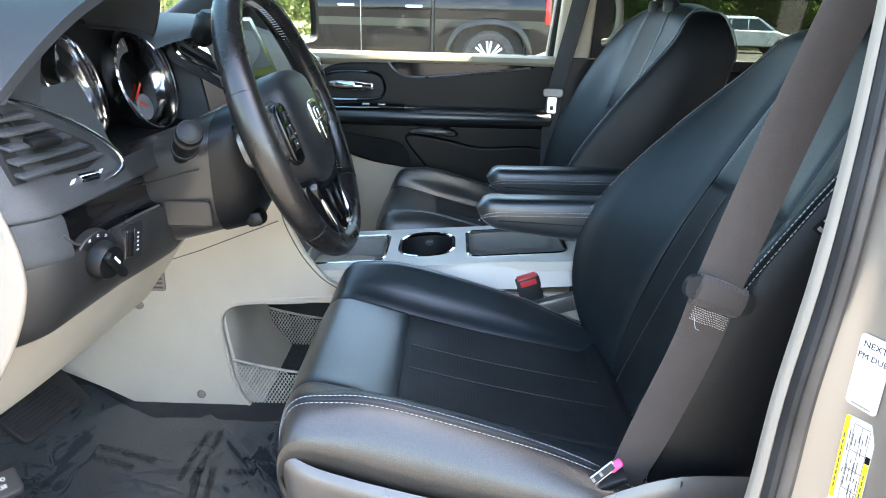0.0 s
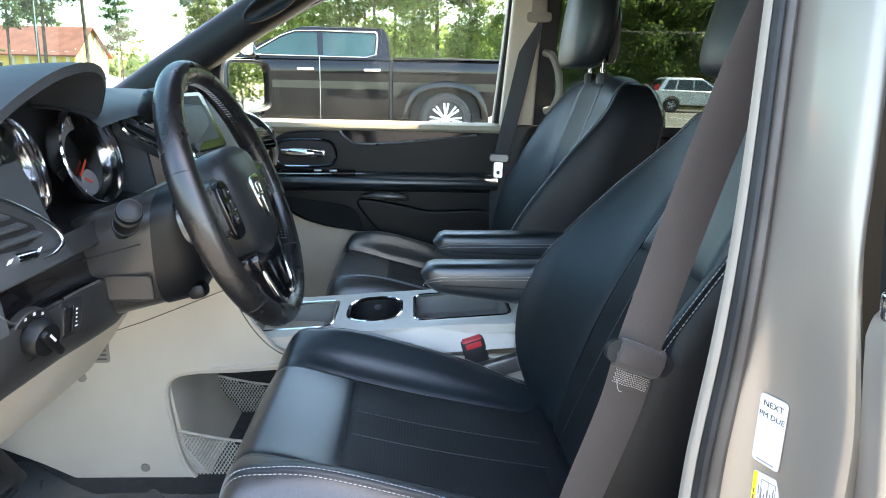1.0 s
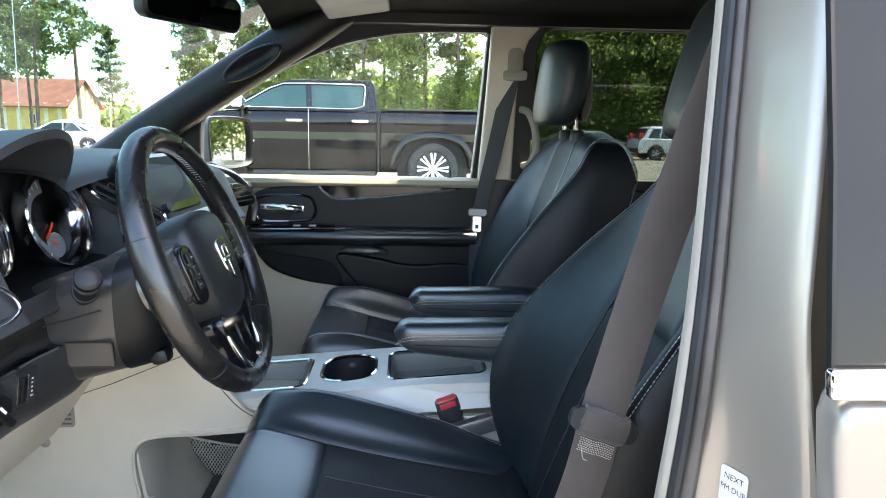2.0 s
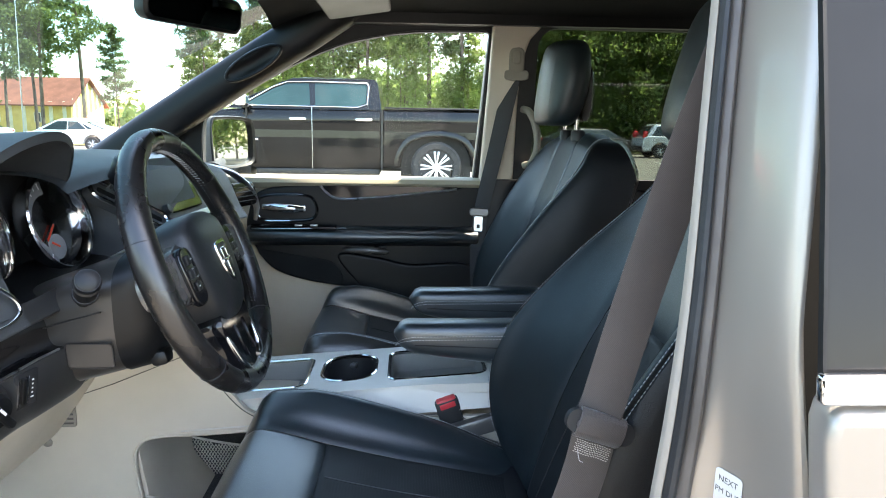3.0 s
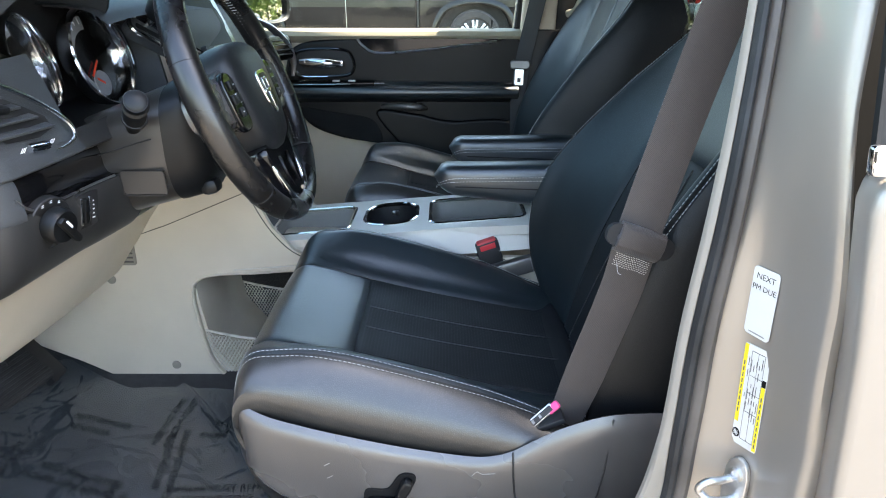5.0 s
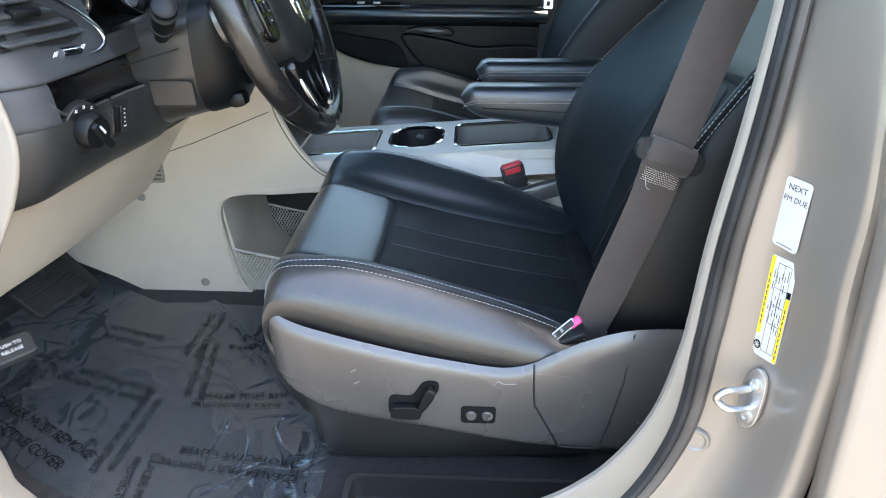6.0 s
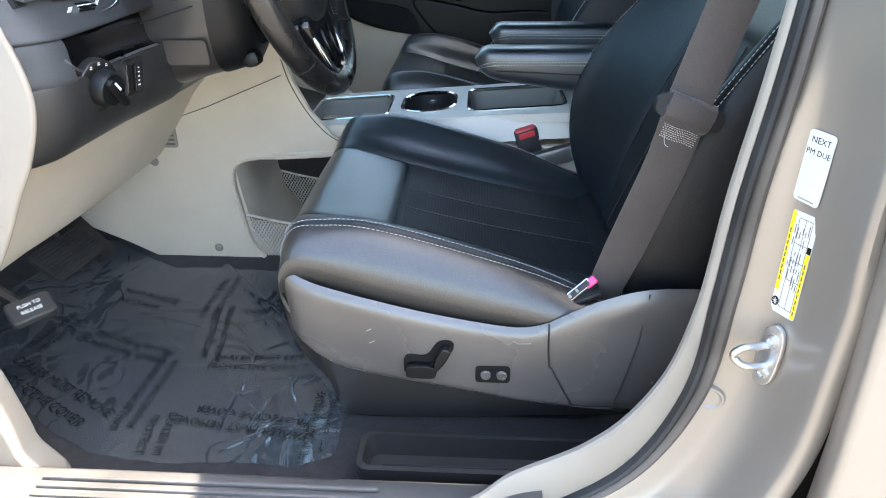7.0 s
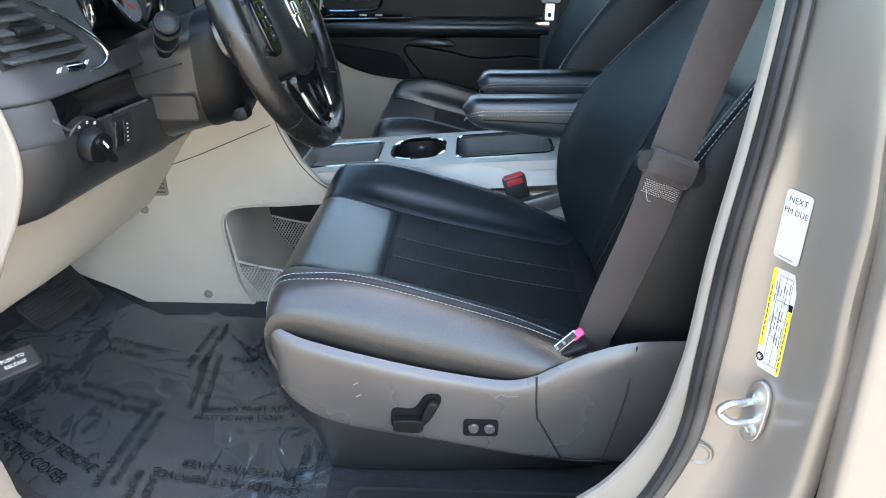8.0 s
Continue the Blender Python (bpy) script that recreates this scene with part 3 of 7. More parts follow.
def build_passenger_side():
    # cabin side behind the front door: pillar, rear window and lower panel
    def lean(bm):
        for v in bm.verts:
            v.co.y -= 0.13 * max(0, v.co.z - 1.03)
        return bm
    single("window_frame_rear", lean(bm_plate([(0.865, 1.0), (0.865, 1.53), (2.28, 1.53), (2.28, 1.0)],
           [round_rect(1.565, 1.255, 1.27, 0.45, 0.06)], "y", 0.745, 0.775)), BLACK, "black surround of the rear side window", "window frame", kind="structure")
    g = single("window_rear", lean(bm_prism(round_rect(1.565, 1.255, 1.30, 0.48, 0.06), "y", 0.778, 0.782)), TINT, "tinted green privacy glass rear side window", "window", kind="structure")
    g.visible_shadow = False
    single("wall_rear_side", bm_box((1.59, 0.78, 0.70), (1.36, 0.05, 0.60), 0.01), SOFT, "black plastic rear side panel", "wall", kind="structure")
    # centre pillar trim in cream
    out = [(0.778, 0.45), (0.768, 1.0), (0.786, 1.30), (0.795, 1.49), (0.945, 1.49), (0.905, 1.445), (0.884, 1.38), (0.878, 1.28), (0.875, 1.0), (0.88, 0.45)]
    single("centre_pillar_trim", lean(bm_prism(out, "y", 0.735, 0.78, 0.008, 3)), CREAM, "cream moulded trim on the passenger centre pillar", "pillar", kind="structure")
    single("pillar_lower_trim", bm_prism([(0.775, 0.40), (0.78, 1.03), (0.93, 1.03), (0.93, 0.40)], "y", 0.722, 0.734, 0.004), SOFT, "black lower trim of the centre pillar", "trim", kind="structure")
    # shell outside
    single("van_side", bm_plate([(-1.5, 0.32), (-1.5, 0.85), (-0.7, 1.0), (2.35, 1.0), (2.35, 0.32)], [], "y", 0.90, 0.94), PAINT, "silver outer side of the van", "body side", kind="structure")
    single("underbody", bm_box((0.4, 0, 0.30), (3.8, 1.74, 0.06), 0.01), BLACK, "black underbody of the van", "underbody", kind="structure")


build_passenger_side()

# ---- front seats ----
CUSHION_X = [0.300, 0.268, 0.256, 0.264, 0.290, 0.340, 0.420, 0.550, 0.700, 0.800]
CUSHION_Z = [0.520, 0.575, 0.620, 0.652, 0.670, 0.662, 0.638, 0.608, 0.581, 0.568]
ACROSS_V = [0.00, 0.08, 0.16, 0.22, 0.30, 0.38, 0.50, 0.62, 0.72, 0.80, 0.88, 0.94, 1.00]
CUSHION_Y = [-0.225, -0.264, -0.284, -0.240, -0.190, -0.142, 0.000, 0.138, 0.185, 0.228, 0.262, 0.268, 0.255]
CUSHION_UP = [-0.102, -0.053, 0.12, 1.0, 0.62, 0.05, -0.02, 0.05, 0.62, 1.0, 0.30, -0.05, -0.09]   # bolster share, below zero: metres
BACK_X = [0.752, 0.778, 0.806, 0.834, 0.864, 0.893, 0.918, 0.936, 0.965, 1.010]
BACK_Z = [0.545, 0.640, 0.740, 0.840, 0.940, 1.030, 1.105, 1.155, 1.178, 1.176]
BACK_Y = [-1.00, -1.04, -1.00, -0.93, -0.80, -0.50, 0.0, 0.46, 0.80, 0.93, 1.00, 1.04, 1.00]
BACK_OUT = [-0.10, -0.035, 0.30, 1.0, 0.85, 0.10, -0.02, 0.26, 0.74, 1.0, 0.30, -0.035, -0.10]


def seat_surfaces(cy, out, dx, lean):
    """Two functions of (u, v): the cushion and the backrest. v runs from the door side to the middle of the van."""
    k = [i / (len(CUSHION_X) - 1) for i in range(len(CUSHION_X))]
    cx, cz = smooth1(k, CUSHION_X), smooth1(k, CUSHION_Z)
    ay = smooth1(ACROSS_V, CUSHION_Y)
    au = smooth1(ACROSS_V, [a if a > -0.03 else 0 for a in CUSHION_UP])
    ad = smooth1(ACROSS_V, [a if a < -0.03 else 0 for a in CUSHION_UP])
    ridge = smooth1([0, 0.25, 0.40, 0.52, 0.66, 0.8, 0.9, 1.0], [0.0, 0.012, 0.028, 0.040, 0.061, 0.052, 0.018, -0.008])

    def cushion(u, v):
        y = ay(v)
        x, z = cx(u), cz(u)
        x += 0.036 * min(1, abs(y) / 0.27) ** 3 * max(0, 1 - u / 0.75)
        z += au(v) * ridge(u) + ad(v)
        if u < 0.3:
            y *= 0.90 + 0.10 * (u / 0.3) ** 0.5
        return V(x + dx, cy - out * y if out > 0 else cy + y, z)

    kb = [i / (len(BACK_X) - 1) for i in range(len(BACK_X))]
    bx, bz = smooth1(kb, BACK_X), smooth1(kb, BACK_Z)
    by, bo = smooth1(ACROSS_V, BACK_Y), smooth1(ACROSS_V, [a if a > -0.06 else 0 for a in BACK_OUT])
    bd = smooth1(ACROSS_V, [a if a < -0.03 else 0 for a in BACK_OUT])
    width = smooth1([0, 0.22, 0.45, 0.62, 0.78, 0.9, 1.0], [0.245, 0.262, 0.262, 0.248, 0.222, 0.198, 0.175])
    fwd = smooth1([0, 0.08, 0.153, 0.23, 0.293, 0.371, 0.5, 0.66, 0.9, 1.0], [0.0, 0.055, 0.095, 0.120, 0.124, 0.108, 0.062, 0.010, 0.0, 0.0])
    fwd_door = smooth1([0, 0.15, 0.3, 0.45, 0.6, 0.75, 0.9, 1.0], [0.020, 0.072, 0.088, 0.070, 0.042, 0.018, 0.004, 0.0])

    def back(u, v):
        x, z = bx(u), bz(u)
        y = by(v) * width(u)
        f = fwd(u) if v > 0.5 else fwd_door(u)
        x -= bo(v) * f if bo(v) > 0 else 0
        x -= bd(v) * (1.45 - 0.25 * u) * (1 - 0.40 * min(1, max(0, (u - 0.80) / 0.20)))
        round_top = max(0, (u - 0.6) / 0.4)
        z -= 0.022 * round_top * abs(by(v)) ** 4
        x += 0.02 * abs(by(v)) ** 4 * round_top
        x = min(x, 1.040 - 0.040 * min(1, max(0, (u - 0.62) / 0.25)))
        return lean @ V(x + dx, cy - out * y if out > 0 else cy + y, z)
    return cushion, back


def along(surf, u0, u1, v0, v1, n=60):
    return [surf(u0 + (u1 - u0) * k / n, v0 + (v1 - v0) * k / n) for k in range(n + 1)]


def build_seat(name, cy, out, dx, label, power, recline):
    """out: -1 when the door is towards -y, +1 towards +y."""
    pivot = Matrix.Translation((0.74 + dx, 0, 0.58))
    lean = pivot @ Matrix.Rotation(radians(recline), 4, "Y") @ pivot.inverted()
    cushion, back = seat_surfaces(cy, out, dx, lean)
    th = thing(name, (0.52 + dx, cy, 0.373), label, "car seat", group="front seats")
    flip = out > 0

    def panel(nm, surf, u0, u1, v0, v1, nu, nv, mat, sides="uUvV", dip=0.005, edge=0.09, lab=""):
        bm = bm_patch(surf, u0, u1, v0, v1, nu, nv, dip if not flip else -dip, edge, sides)
        bmesh.ops.recalc_face_normals(bm, faces=bm.faces)
        return part(nm, bm, mat, th, lab)
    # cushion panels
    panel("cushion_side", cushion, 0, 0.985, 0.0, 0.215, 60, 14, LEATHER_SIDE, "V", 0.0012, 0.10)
    panel("cushion_bolster", cushion, 0.12, 0.985, 0.215, 0.375, 60, 12, LEATHER, "vVu", 0.0014, 0.10)
    panel("cushion_front", cushion, 0.0, 0.655, 0.375, 0.625, 36, 26, LEATHER, "vVU", 0.006, 0.07, "smooth black leather front panel of the cushion")
    panel("cushion_insert", cushion, 0.655, 0.985, 0.375, 0.625, 30, 26, PERF, "uvV", 0.006, 0.05, "perforated black leather seat insert")
    panel("cushion_bolster", cushion, 0.0, 0.985, 0.625, 0.80, 60, 14, LEATHER, "vV", 0.004, 0.12)
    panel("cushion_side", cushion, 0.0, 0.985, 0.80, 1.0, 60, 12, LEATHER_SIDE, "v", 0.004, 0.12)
    panel("front_corner", cushion, 0.0, 0.12, 0.215, 0.375, 12, 12, LEATHER_SIDE, "vVU", 0.004, 0.12)
    for v in (0.209, 0.223):
        part("stitching", bm_stitch(along(cushion, 0.26, 0.97, v, v), r=0.0006), THREAD, th, "pale grey double stitching")
    part("stitching", bm_stitch(along(cushion, 0.30, 0.985, 0.808, 0.808), r=0.0008), THREAD, th, "pale grey stitching")
    for v in (0.47, 0.53):
        part("quilt_seam", bm_tube([p + V(0, 0, 0.0005) for p in along(cushion, 0.665, 0.97, v, v, 30)], 0.0011, 5), BLACK, th)
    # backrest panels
    panel("back_side", back, 0, 1.0, 0.0, 0.215, 60, 14, BACK_SIDE_SHADED, "V", 0.004, 0.12, "textured black vinyl side of the backrest with shade in its colour")
    panel("back_bolster", back, 0, 1, 0.215, 0.40, 60, 14, BACK_LEATHER_SHADED, "vV", 0.004, 0.10)
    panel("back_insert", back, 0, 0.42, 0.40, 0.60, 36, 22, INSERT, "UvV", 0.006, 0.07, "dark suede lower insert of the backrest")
    panel("back_upper_panel", back, 0.42, 1, 0.40, 0.60, 36, 22, BACK_LEATHER_SHADED, "uvV", 0.006, 0.07)
    panel("back_bolster", back, 0, 1, 0.60, 0.785, 60, 14, BACK_LEATHER_SHADED, "vV", 0.004, 0.10)
    panel("back_side", back, 0, 1.0, 0.785, 1.0, 60, 14, BACK_SIDE_SHADED, "v", 0.004, 0.12)
    for v in (0.209, 0.222) if out < 0 else (0.778, 0.792):
        part("stitching", bm_stitch(along(back, 0.05, 0.97, v, v), r=0.0008, lift=(-0.001, 0, 0.0004)), THREAD, th, "pale grey double stitching")
    part("stitching", bm_stitch(along(back, 0.05, 0.97, 0.79, 0.79) if out < 0 else along(back, 0.05, 0.97, 0.21, 0.21), lift=(-0.001, 0, 0.0004)), THREAD, th, "pale grey stitching")
    for v in (0.45, 0.55):
        part("quilt_seam", bm_tube([p + V(-0.001, 0, 0) for p in along(back, 0.03, 0.41, v, v, 30)], 0.0012, 5), BLACK, th)

    # rear shell of the backrest
    def shell(a, b):
        lo, hi = back(a, 0.0), back(a, 1.0)
        p = lo.lerp(hi, b)
        p.x += 0.05 * math.sin(math.pi * b) ** 0.6 * min(1, 0.3 + (1 - a) * 5)
        return p
    part("back_shell", bm_grid(shell, 24, 14), SHIELD, th, "black plastic rear shell of the backrest")
    top0, top1 = along(back, 1, 1, 0, 1, 20), [shell(1, k / 20) for k in range(21)]
    part("back_top", bm_loft([top0, [a.lerp(b, 0.5) + V(0, 0, 0.006) for a, b in zip(top0, top1)], top1], False, False), LEATHER_SIDE, th)

    # head restraint on two posts
    hx, hz = 0.917 + dx, 1.300
    loops = []
    for k in range(17):
        a = math.pi * k / 16
        s = math.sin(a) ** 0.30
        zc = hz - 0.105 * math.cos(a)
        zz = (zc - hz) / 0.105
        xc = hx - 0.008 * zz * zz + 0.013 * zz
        loops.append([V(xc + 0.046 * s * (abs(math.cos(t)) ** 0.75) * math.copysign(1, math.cos(t)) - 0.018 * s * (1 - abs(math.sin(t))) * (1 if math.cos(t) < 0 else -0.4),
                        cy + 0.128 * s * (abs(math.sin(t)) ** 0.62) * math.copysign(1, math.sin(t)), zc) for t in (2 * math.pi * j / 36 for j in range(36))])
    head = part("headrest", moved(bm_loft(loops), lean), BACK_LEATHER_SHADED, th, "black leather head restraint")
    pad = bm_loft([[V(hx + 0.048 + 0.016 * sgn * math.sin(math.pi * k / 10) ** 0.5, cy + 0.10 * math.cos(w) * math.sin(math.pi * k / 10) ** 0.4,
                     hz - 0.02 - 0.075 * math.cos(math.pi * k / 10)) for w, sgn in [(math.pi * 2 * j / 20, math.sin(math.pi * 2 * j / 20)) for j in range(20)]] for k in range(1, 10)])
    part("headrest_back", moved(pad, lean), SHIELD, th, "black plastic rear cover of the head restraint")
    for s in (-1, 1):
        part("headrest_post", moved(bm_tube([(0.945 + dx, cy + s * 0.062, 1.15), (0.937 + dx, cy + s * 0.062, 1.24)], 0.006, 12), lean), CHROME, th, "chrome headrest post")
        part("post_collar", bm_lathe([(0.0, 0.006), (0.014, 0.006), (0.018, 0.0), (0.018, -0.02)], 20, lean @ pose(0.945 + dx, cy + s * 0.062, 1.180)), BLACK, th)
        part("stitching", bm_stitch([lean @ V(hx - 0.050 + 0.008 * ((z - hz) / 0.1) ** 2 + 0.013 * (z - hz) / 0.105, cy + s * 0.098, z) for z in np.linspace(hz - 0.08, hz + 0.07, 30)], lift=(-0.002, 0, 0)), BLACK, th)

    # folding armrest on the inner side
    ay = cy - out * 0.272
    ax0 = 0.523 + dx
    sect = []
    for k in range(26):
        f = k / 25
        x = ax0 + 0.33 * f
        tip = min(1.0, math.sqrt(max(0.0, 1 - (1 - min(1, f / 0.13)) ** 2)) + 0.02)
        zt, zb = 0.826 + 0.004 * f, 0.772 - 0.046 * f
        zm = 0.5 * (zt + zb) if f > 0.13 else 0.803 + (0.5 * (zt + zb) - 0.803) * (f / 0.13)
        h = 0.5 * (zt - zb) * tip
        w = 0.034 * (0.35 + 0.65 * tip)
        ring = []
        for j in range(28):
            t = 2 * math.pi * j / 28
            c, s = math.cos(t), math.sin(t)
            ring.append(V(x, ay + w * abs(c) ** 0.55 * math.copysign(1, c), zm + h * abs(s) ** 0.6 * math.copysign(1, s)))
        sect.append(ring)
    arm = part("armrest", bm_loft(sect), LEATHER, th, "padded black leather folding armrest")
    for dz in (0.004, 0.0105):
        line = [V(ax0 + 0.33 * f, ay - 0.0345, 0.808 + 0.004 * f - dz) for f in np.linspace(0.10, 1, 50)]
        tipl = [V(ax0 + 0.004 + 0.038 * (1 - math.cos(a)), ay - 0.028 - 0.0065 * math.sin(a), 0.785 + (0.023 - dz) * math.sin(a)) for a in np.linspace(0.05, 1.5, 14)]
        part("stitching", bm_stitch(tipl + line, r=0.0008, lift=(0, -0.0008, 0)), THREAD, arm)
    part("seam", bm_tube([V(ax0 + 0.33 * f, ay - 0.0343, 0.790 - 0.012 * f) for f in np.linspace(0.12, 1, 20)], 0.0012, 5), BLACK, arm)

    # base and side shield
    sy = cy + out * 0.294
    base = [(0.335, 0.374), (0.325, 0.42), (0.318, 0.50), (0.325, 0.56), (0.76, 0.58), (0.78, 0.40), (0.70, 0.374)]
    part("seat_base", bm_prism([(a + dx, b) for a, b in base], "y", cy - 0.235, cy + 0.235, 0.02, 3), BLACK, th)

    ztop = smooth1([0.298, 0.337, 0.393, 0.479, 0.566, 0.600, 0.628, 0.651, 0.691, 0.75, 0.84], [0.654, 0.637, 0.620, 0.599, 0.584, 0.583, 0.591, 0.605, 0.626, 0.644, 0.648])
    zbot = smooth1([0.298, 0.33, 0.38, 0.50, 0.65, 0.84], [0.545, 0.520, 0.500, 0.478, 0.452, 0.440])
    zlow = smooth1([0.298, 0.33, 0.345, 0.5, 0.7, 0.84], [0.43, 0.400, 0.383, 0.385, 0.398, 0.405])
    # plan of the shield: along the door side, round the front corner, across the front
    plan = spline([(0.84, 0.294, 0), (0.70, 0.294, 0), (0.55, 0.294, 0), (0.42, 0.294, 0), (0.365, 0.294, 0), (0.325, 0.291, 0), (0.300, 0.281, 0), (0.287, 0.258, 0), (0.283, 0.22, 0), (0.281, 0.12, 0), (0.280, -0.25, 0)], 90)

    def on_plan(k):
        i = min(int(k), len(plan) - 2)
        p, d = plan[i].lerp(plan[i + 1], k - i), (plan[min(i + 2, len(plan) - 1)] - plan[max(i - 1, 0)]).normalized()
        return p, V(-d.y, d.x, 0)          # place and the direction inwards

    def wrap(k0, k1, nu, nv, lo, hi, inset):
        def fn(u, v):
            p, inward = on_plan((k0 + (k1 - k0) * u) * (len(plan) - 1))
            drop = 0.05 * max(0, min(1, (0.24 - p.y) / 0.12))
            z = lo(p.x) + (hi(p.x) - lo(p.x)) * v - drop * (0.4 + 0.6 * v)
            p = p + inward * inset(v, p.x)
            p.x -= 0.10 * max(0, z - 0.53) * max(0, min(1, (0.36 - p.x) / 0.05))
            return V(p.x + dx, cy + out * p.y, z)
        return bm_grid(fn, nu, nv)
    tuck = lambda v, x=0: 0.008 * max(0, (v - 0.86) / 0.14) ** 2 + 0.012 * max(0, (0.12 - v) / 0.12) ** 2
    shield_y = lambda x, z, zt, zb: cy + out * (0.294 - tuck((z - zb) / max(1e-4, zt - zb)))
    part("side_shield", thick(wrap(0, 1, 110, 24, zbot, ztop, tuck), 0.004), SHIELD, th, "black moulded plastic side shield with scuffs")
    # The skirt takes the darker side colour in place of the shade on it.
    part("lower_skirt", wrap(0, 1, 80, 8, zlow, lambda x: zbot(x) + 0.004, lambda v, x: 0.016 + 0.040 * (1 - v)), LEATHER_SIDE, th)
    # recliner cover with its seams
    seam = lambda pts: bm_tube([V(a + dx, shield_y(a, b, ztop(a), zbot(a)) + out * 0.0012, b) for a, b in pts], 0.0013, 5)
    part("cover_seam", seam([(0.628 + 0.0007 * k * k * 0.12, 0.590 - 0.125 * k / 14) for k in range(8)] + [(0.635 + 0.034 * k / 8, 0.525 - 0.065 * k / 8) for k in range(9)]), BLACK, th)
    part("cover_seam", seam([(0.667, 0.460), (0.69, 0.457), (0.722, 0.460), (0.730, 0.50), (0.742, 0.57), (0.749, 0.640)]), BLACK, th)
    if power:
        yb = sy + out * 0.001
        well = flat2([(0.440, 0.522), (0.444, 0.540), (0.470, 0.541), (0.486, 0.562), (0.503, 0.563), (0.505, 0.550), (0.487, 0.520), (0.478, 0.508), (0.445, 0.510)], 45)
        sw = part("seat_switch", bm_prism(well, "y", yb - 0.002, yb + 0.003, 0.001), INK, th, "black power seat switch")
        part("switch_lever", bm_prism(flat2([(0.444, 0.520), (0.448, 0.530), (0.478, 0.530), (0.484, 0.522), (0.478, 0.512), (0.447, 0.513)], 30), "y", yb - 0.014, yb, 0.003), SOFT, sw)
        part("switch_lever", bm_prism(flat2([(0.480, 0.530), (0.490, 0.557), (0.499, 0.559), (0.502, 0.550), (0.488, 0.526)], 30), "y", yb - 0.014, yb, 0.003), SOFT, sw)
        lum = part("lumbar_switch", bm_prism(round_rect(0.5585, 0.512, 0.046, 0.026, 0.005), "y", yb - 0.002, yb + 0.003, 0.001), INK, th, "black lumbar switch panel")
        for x in (0.549, 0.570):
            part("button", bm_lathe([(0, 0.004), (0.006, 0.004), (0.0075, 0.002), (0.0075, 0)], 16, facing((x, yb - 0.001, 0.512), (0, -1, 0))), SHIELD, lum)
        part("fabric_tag", bm_box((0.868, cy - 0.262, 0.952), (0.042, 0.002, 0.012), 0.0008, pose(0, 0, 0, 0, -52, 0)), INK, th, "small grey woven label in the seam")
        for k in range(4):
            part("tag_print", bm_box((0.858 + 0.008 * k * 0.62, cy - 0.2635, 0.939 + 0.0085 * k), (0.004, 0.001, 0.006), 0, pose(0, 0, 0, 0, -52, 0)), GREIGE, th)
        for pts in ([(0.395, 0.556), (0.402, 0.560)], [(0.577, 0.560), (0.583, 0.566), (0.590, 0.562), (0.606, 0.563)], [(0.392, 0.575), (0.399, 0.579)]):
            part("scratch", bm_tube([V(a, shield_y(a, b, ztop(a), zbot(a)) + out * 0.0002, b) for a, b in pts], 0.0006, 4), GREIGE, th)
    return th


driver_seat = build_seat("car_seat", -0.40, -1, 0.0, "black leather driver seat with perforated insert and pale stitching", True, 7)
passenger_seat = build_seat("car_seat", 0.40, 1, 0.03, "black leather passenger seat with pale stitching and armrest", False, 0)

# ---- dashboard ----
def dash_shift(y):
    """How far the rear face stands back (x) and up (z) across the van."""
    dx = 0.012 + 0.06 * (y + 0.54) - 10 * max(0, -0.68 - y) ** 2 if y < -0.54 else 0.012 + 0.03 * (1 - math.exp(-(y + 0.54) * 6))
    if y > 0.45:
        dx -= 0.30 * (y - 0.45)
    dz = 0.048 / (1 + math.exp(-(y + 0.42) * 14)) - 0.055 * min(1, max(0, (y - 0.10) / 0.45))
    return dx, dz


def dash_band(pts, y0, y1, n=40, lift=1.0):
    """A band of the dashboard: a profile of (x, z) carried across from y0 to y1."""
    sp = spline([(a, b, 0) for a, b in pts], 6 * (len(pts) - 1))

    def fn(u, v):
        y = y0 + (y1 - y0) * u
        k = v * (len(sp) - 1)
        i = min(int(k), len(sp) - 2)
        p = sp[i].lerp(sp[i + 1], k - i)
        dx, dz = dash_shift(y)
        w = min(1, max(0, (p.y - 0.86) / 0.15)) * lift
        return V(p.x + dx * min(1, max(0, (p.x + 0.5) / 0.4)), y, p.y + dz * w)
    bm = bm_grid(fn, n, len(sp))
    bmesh.ops.recalc_face_normals(bm, faces=bm.faces)
    return bm


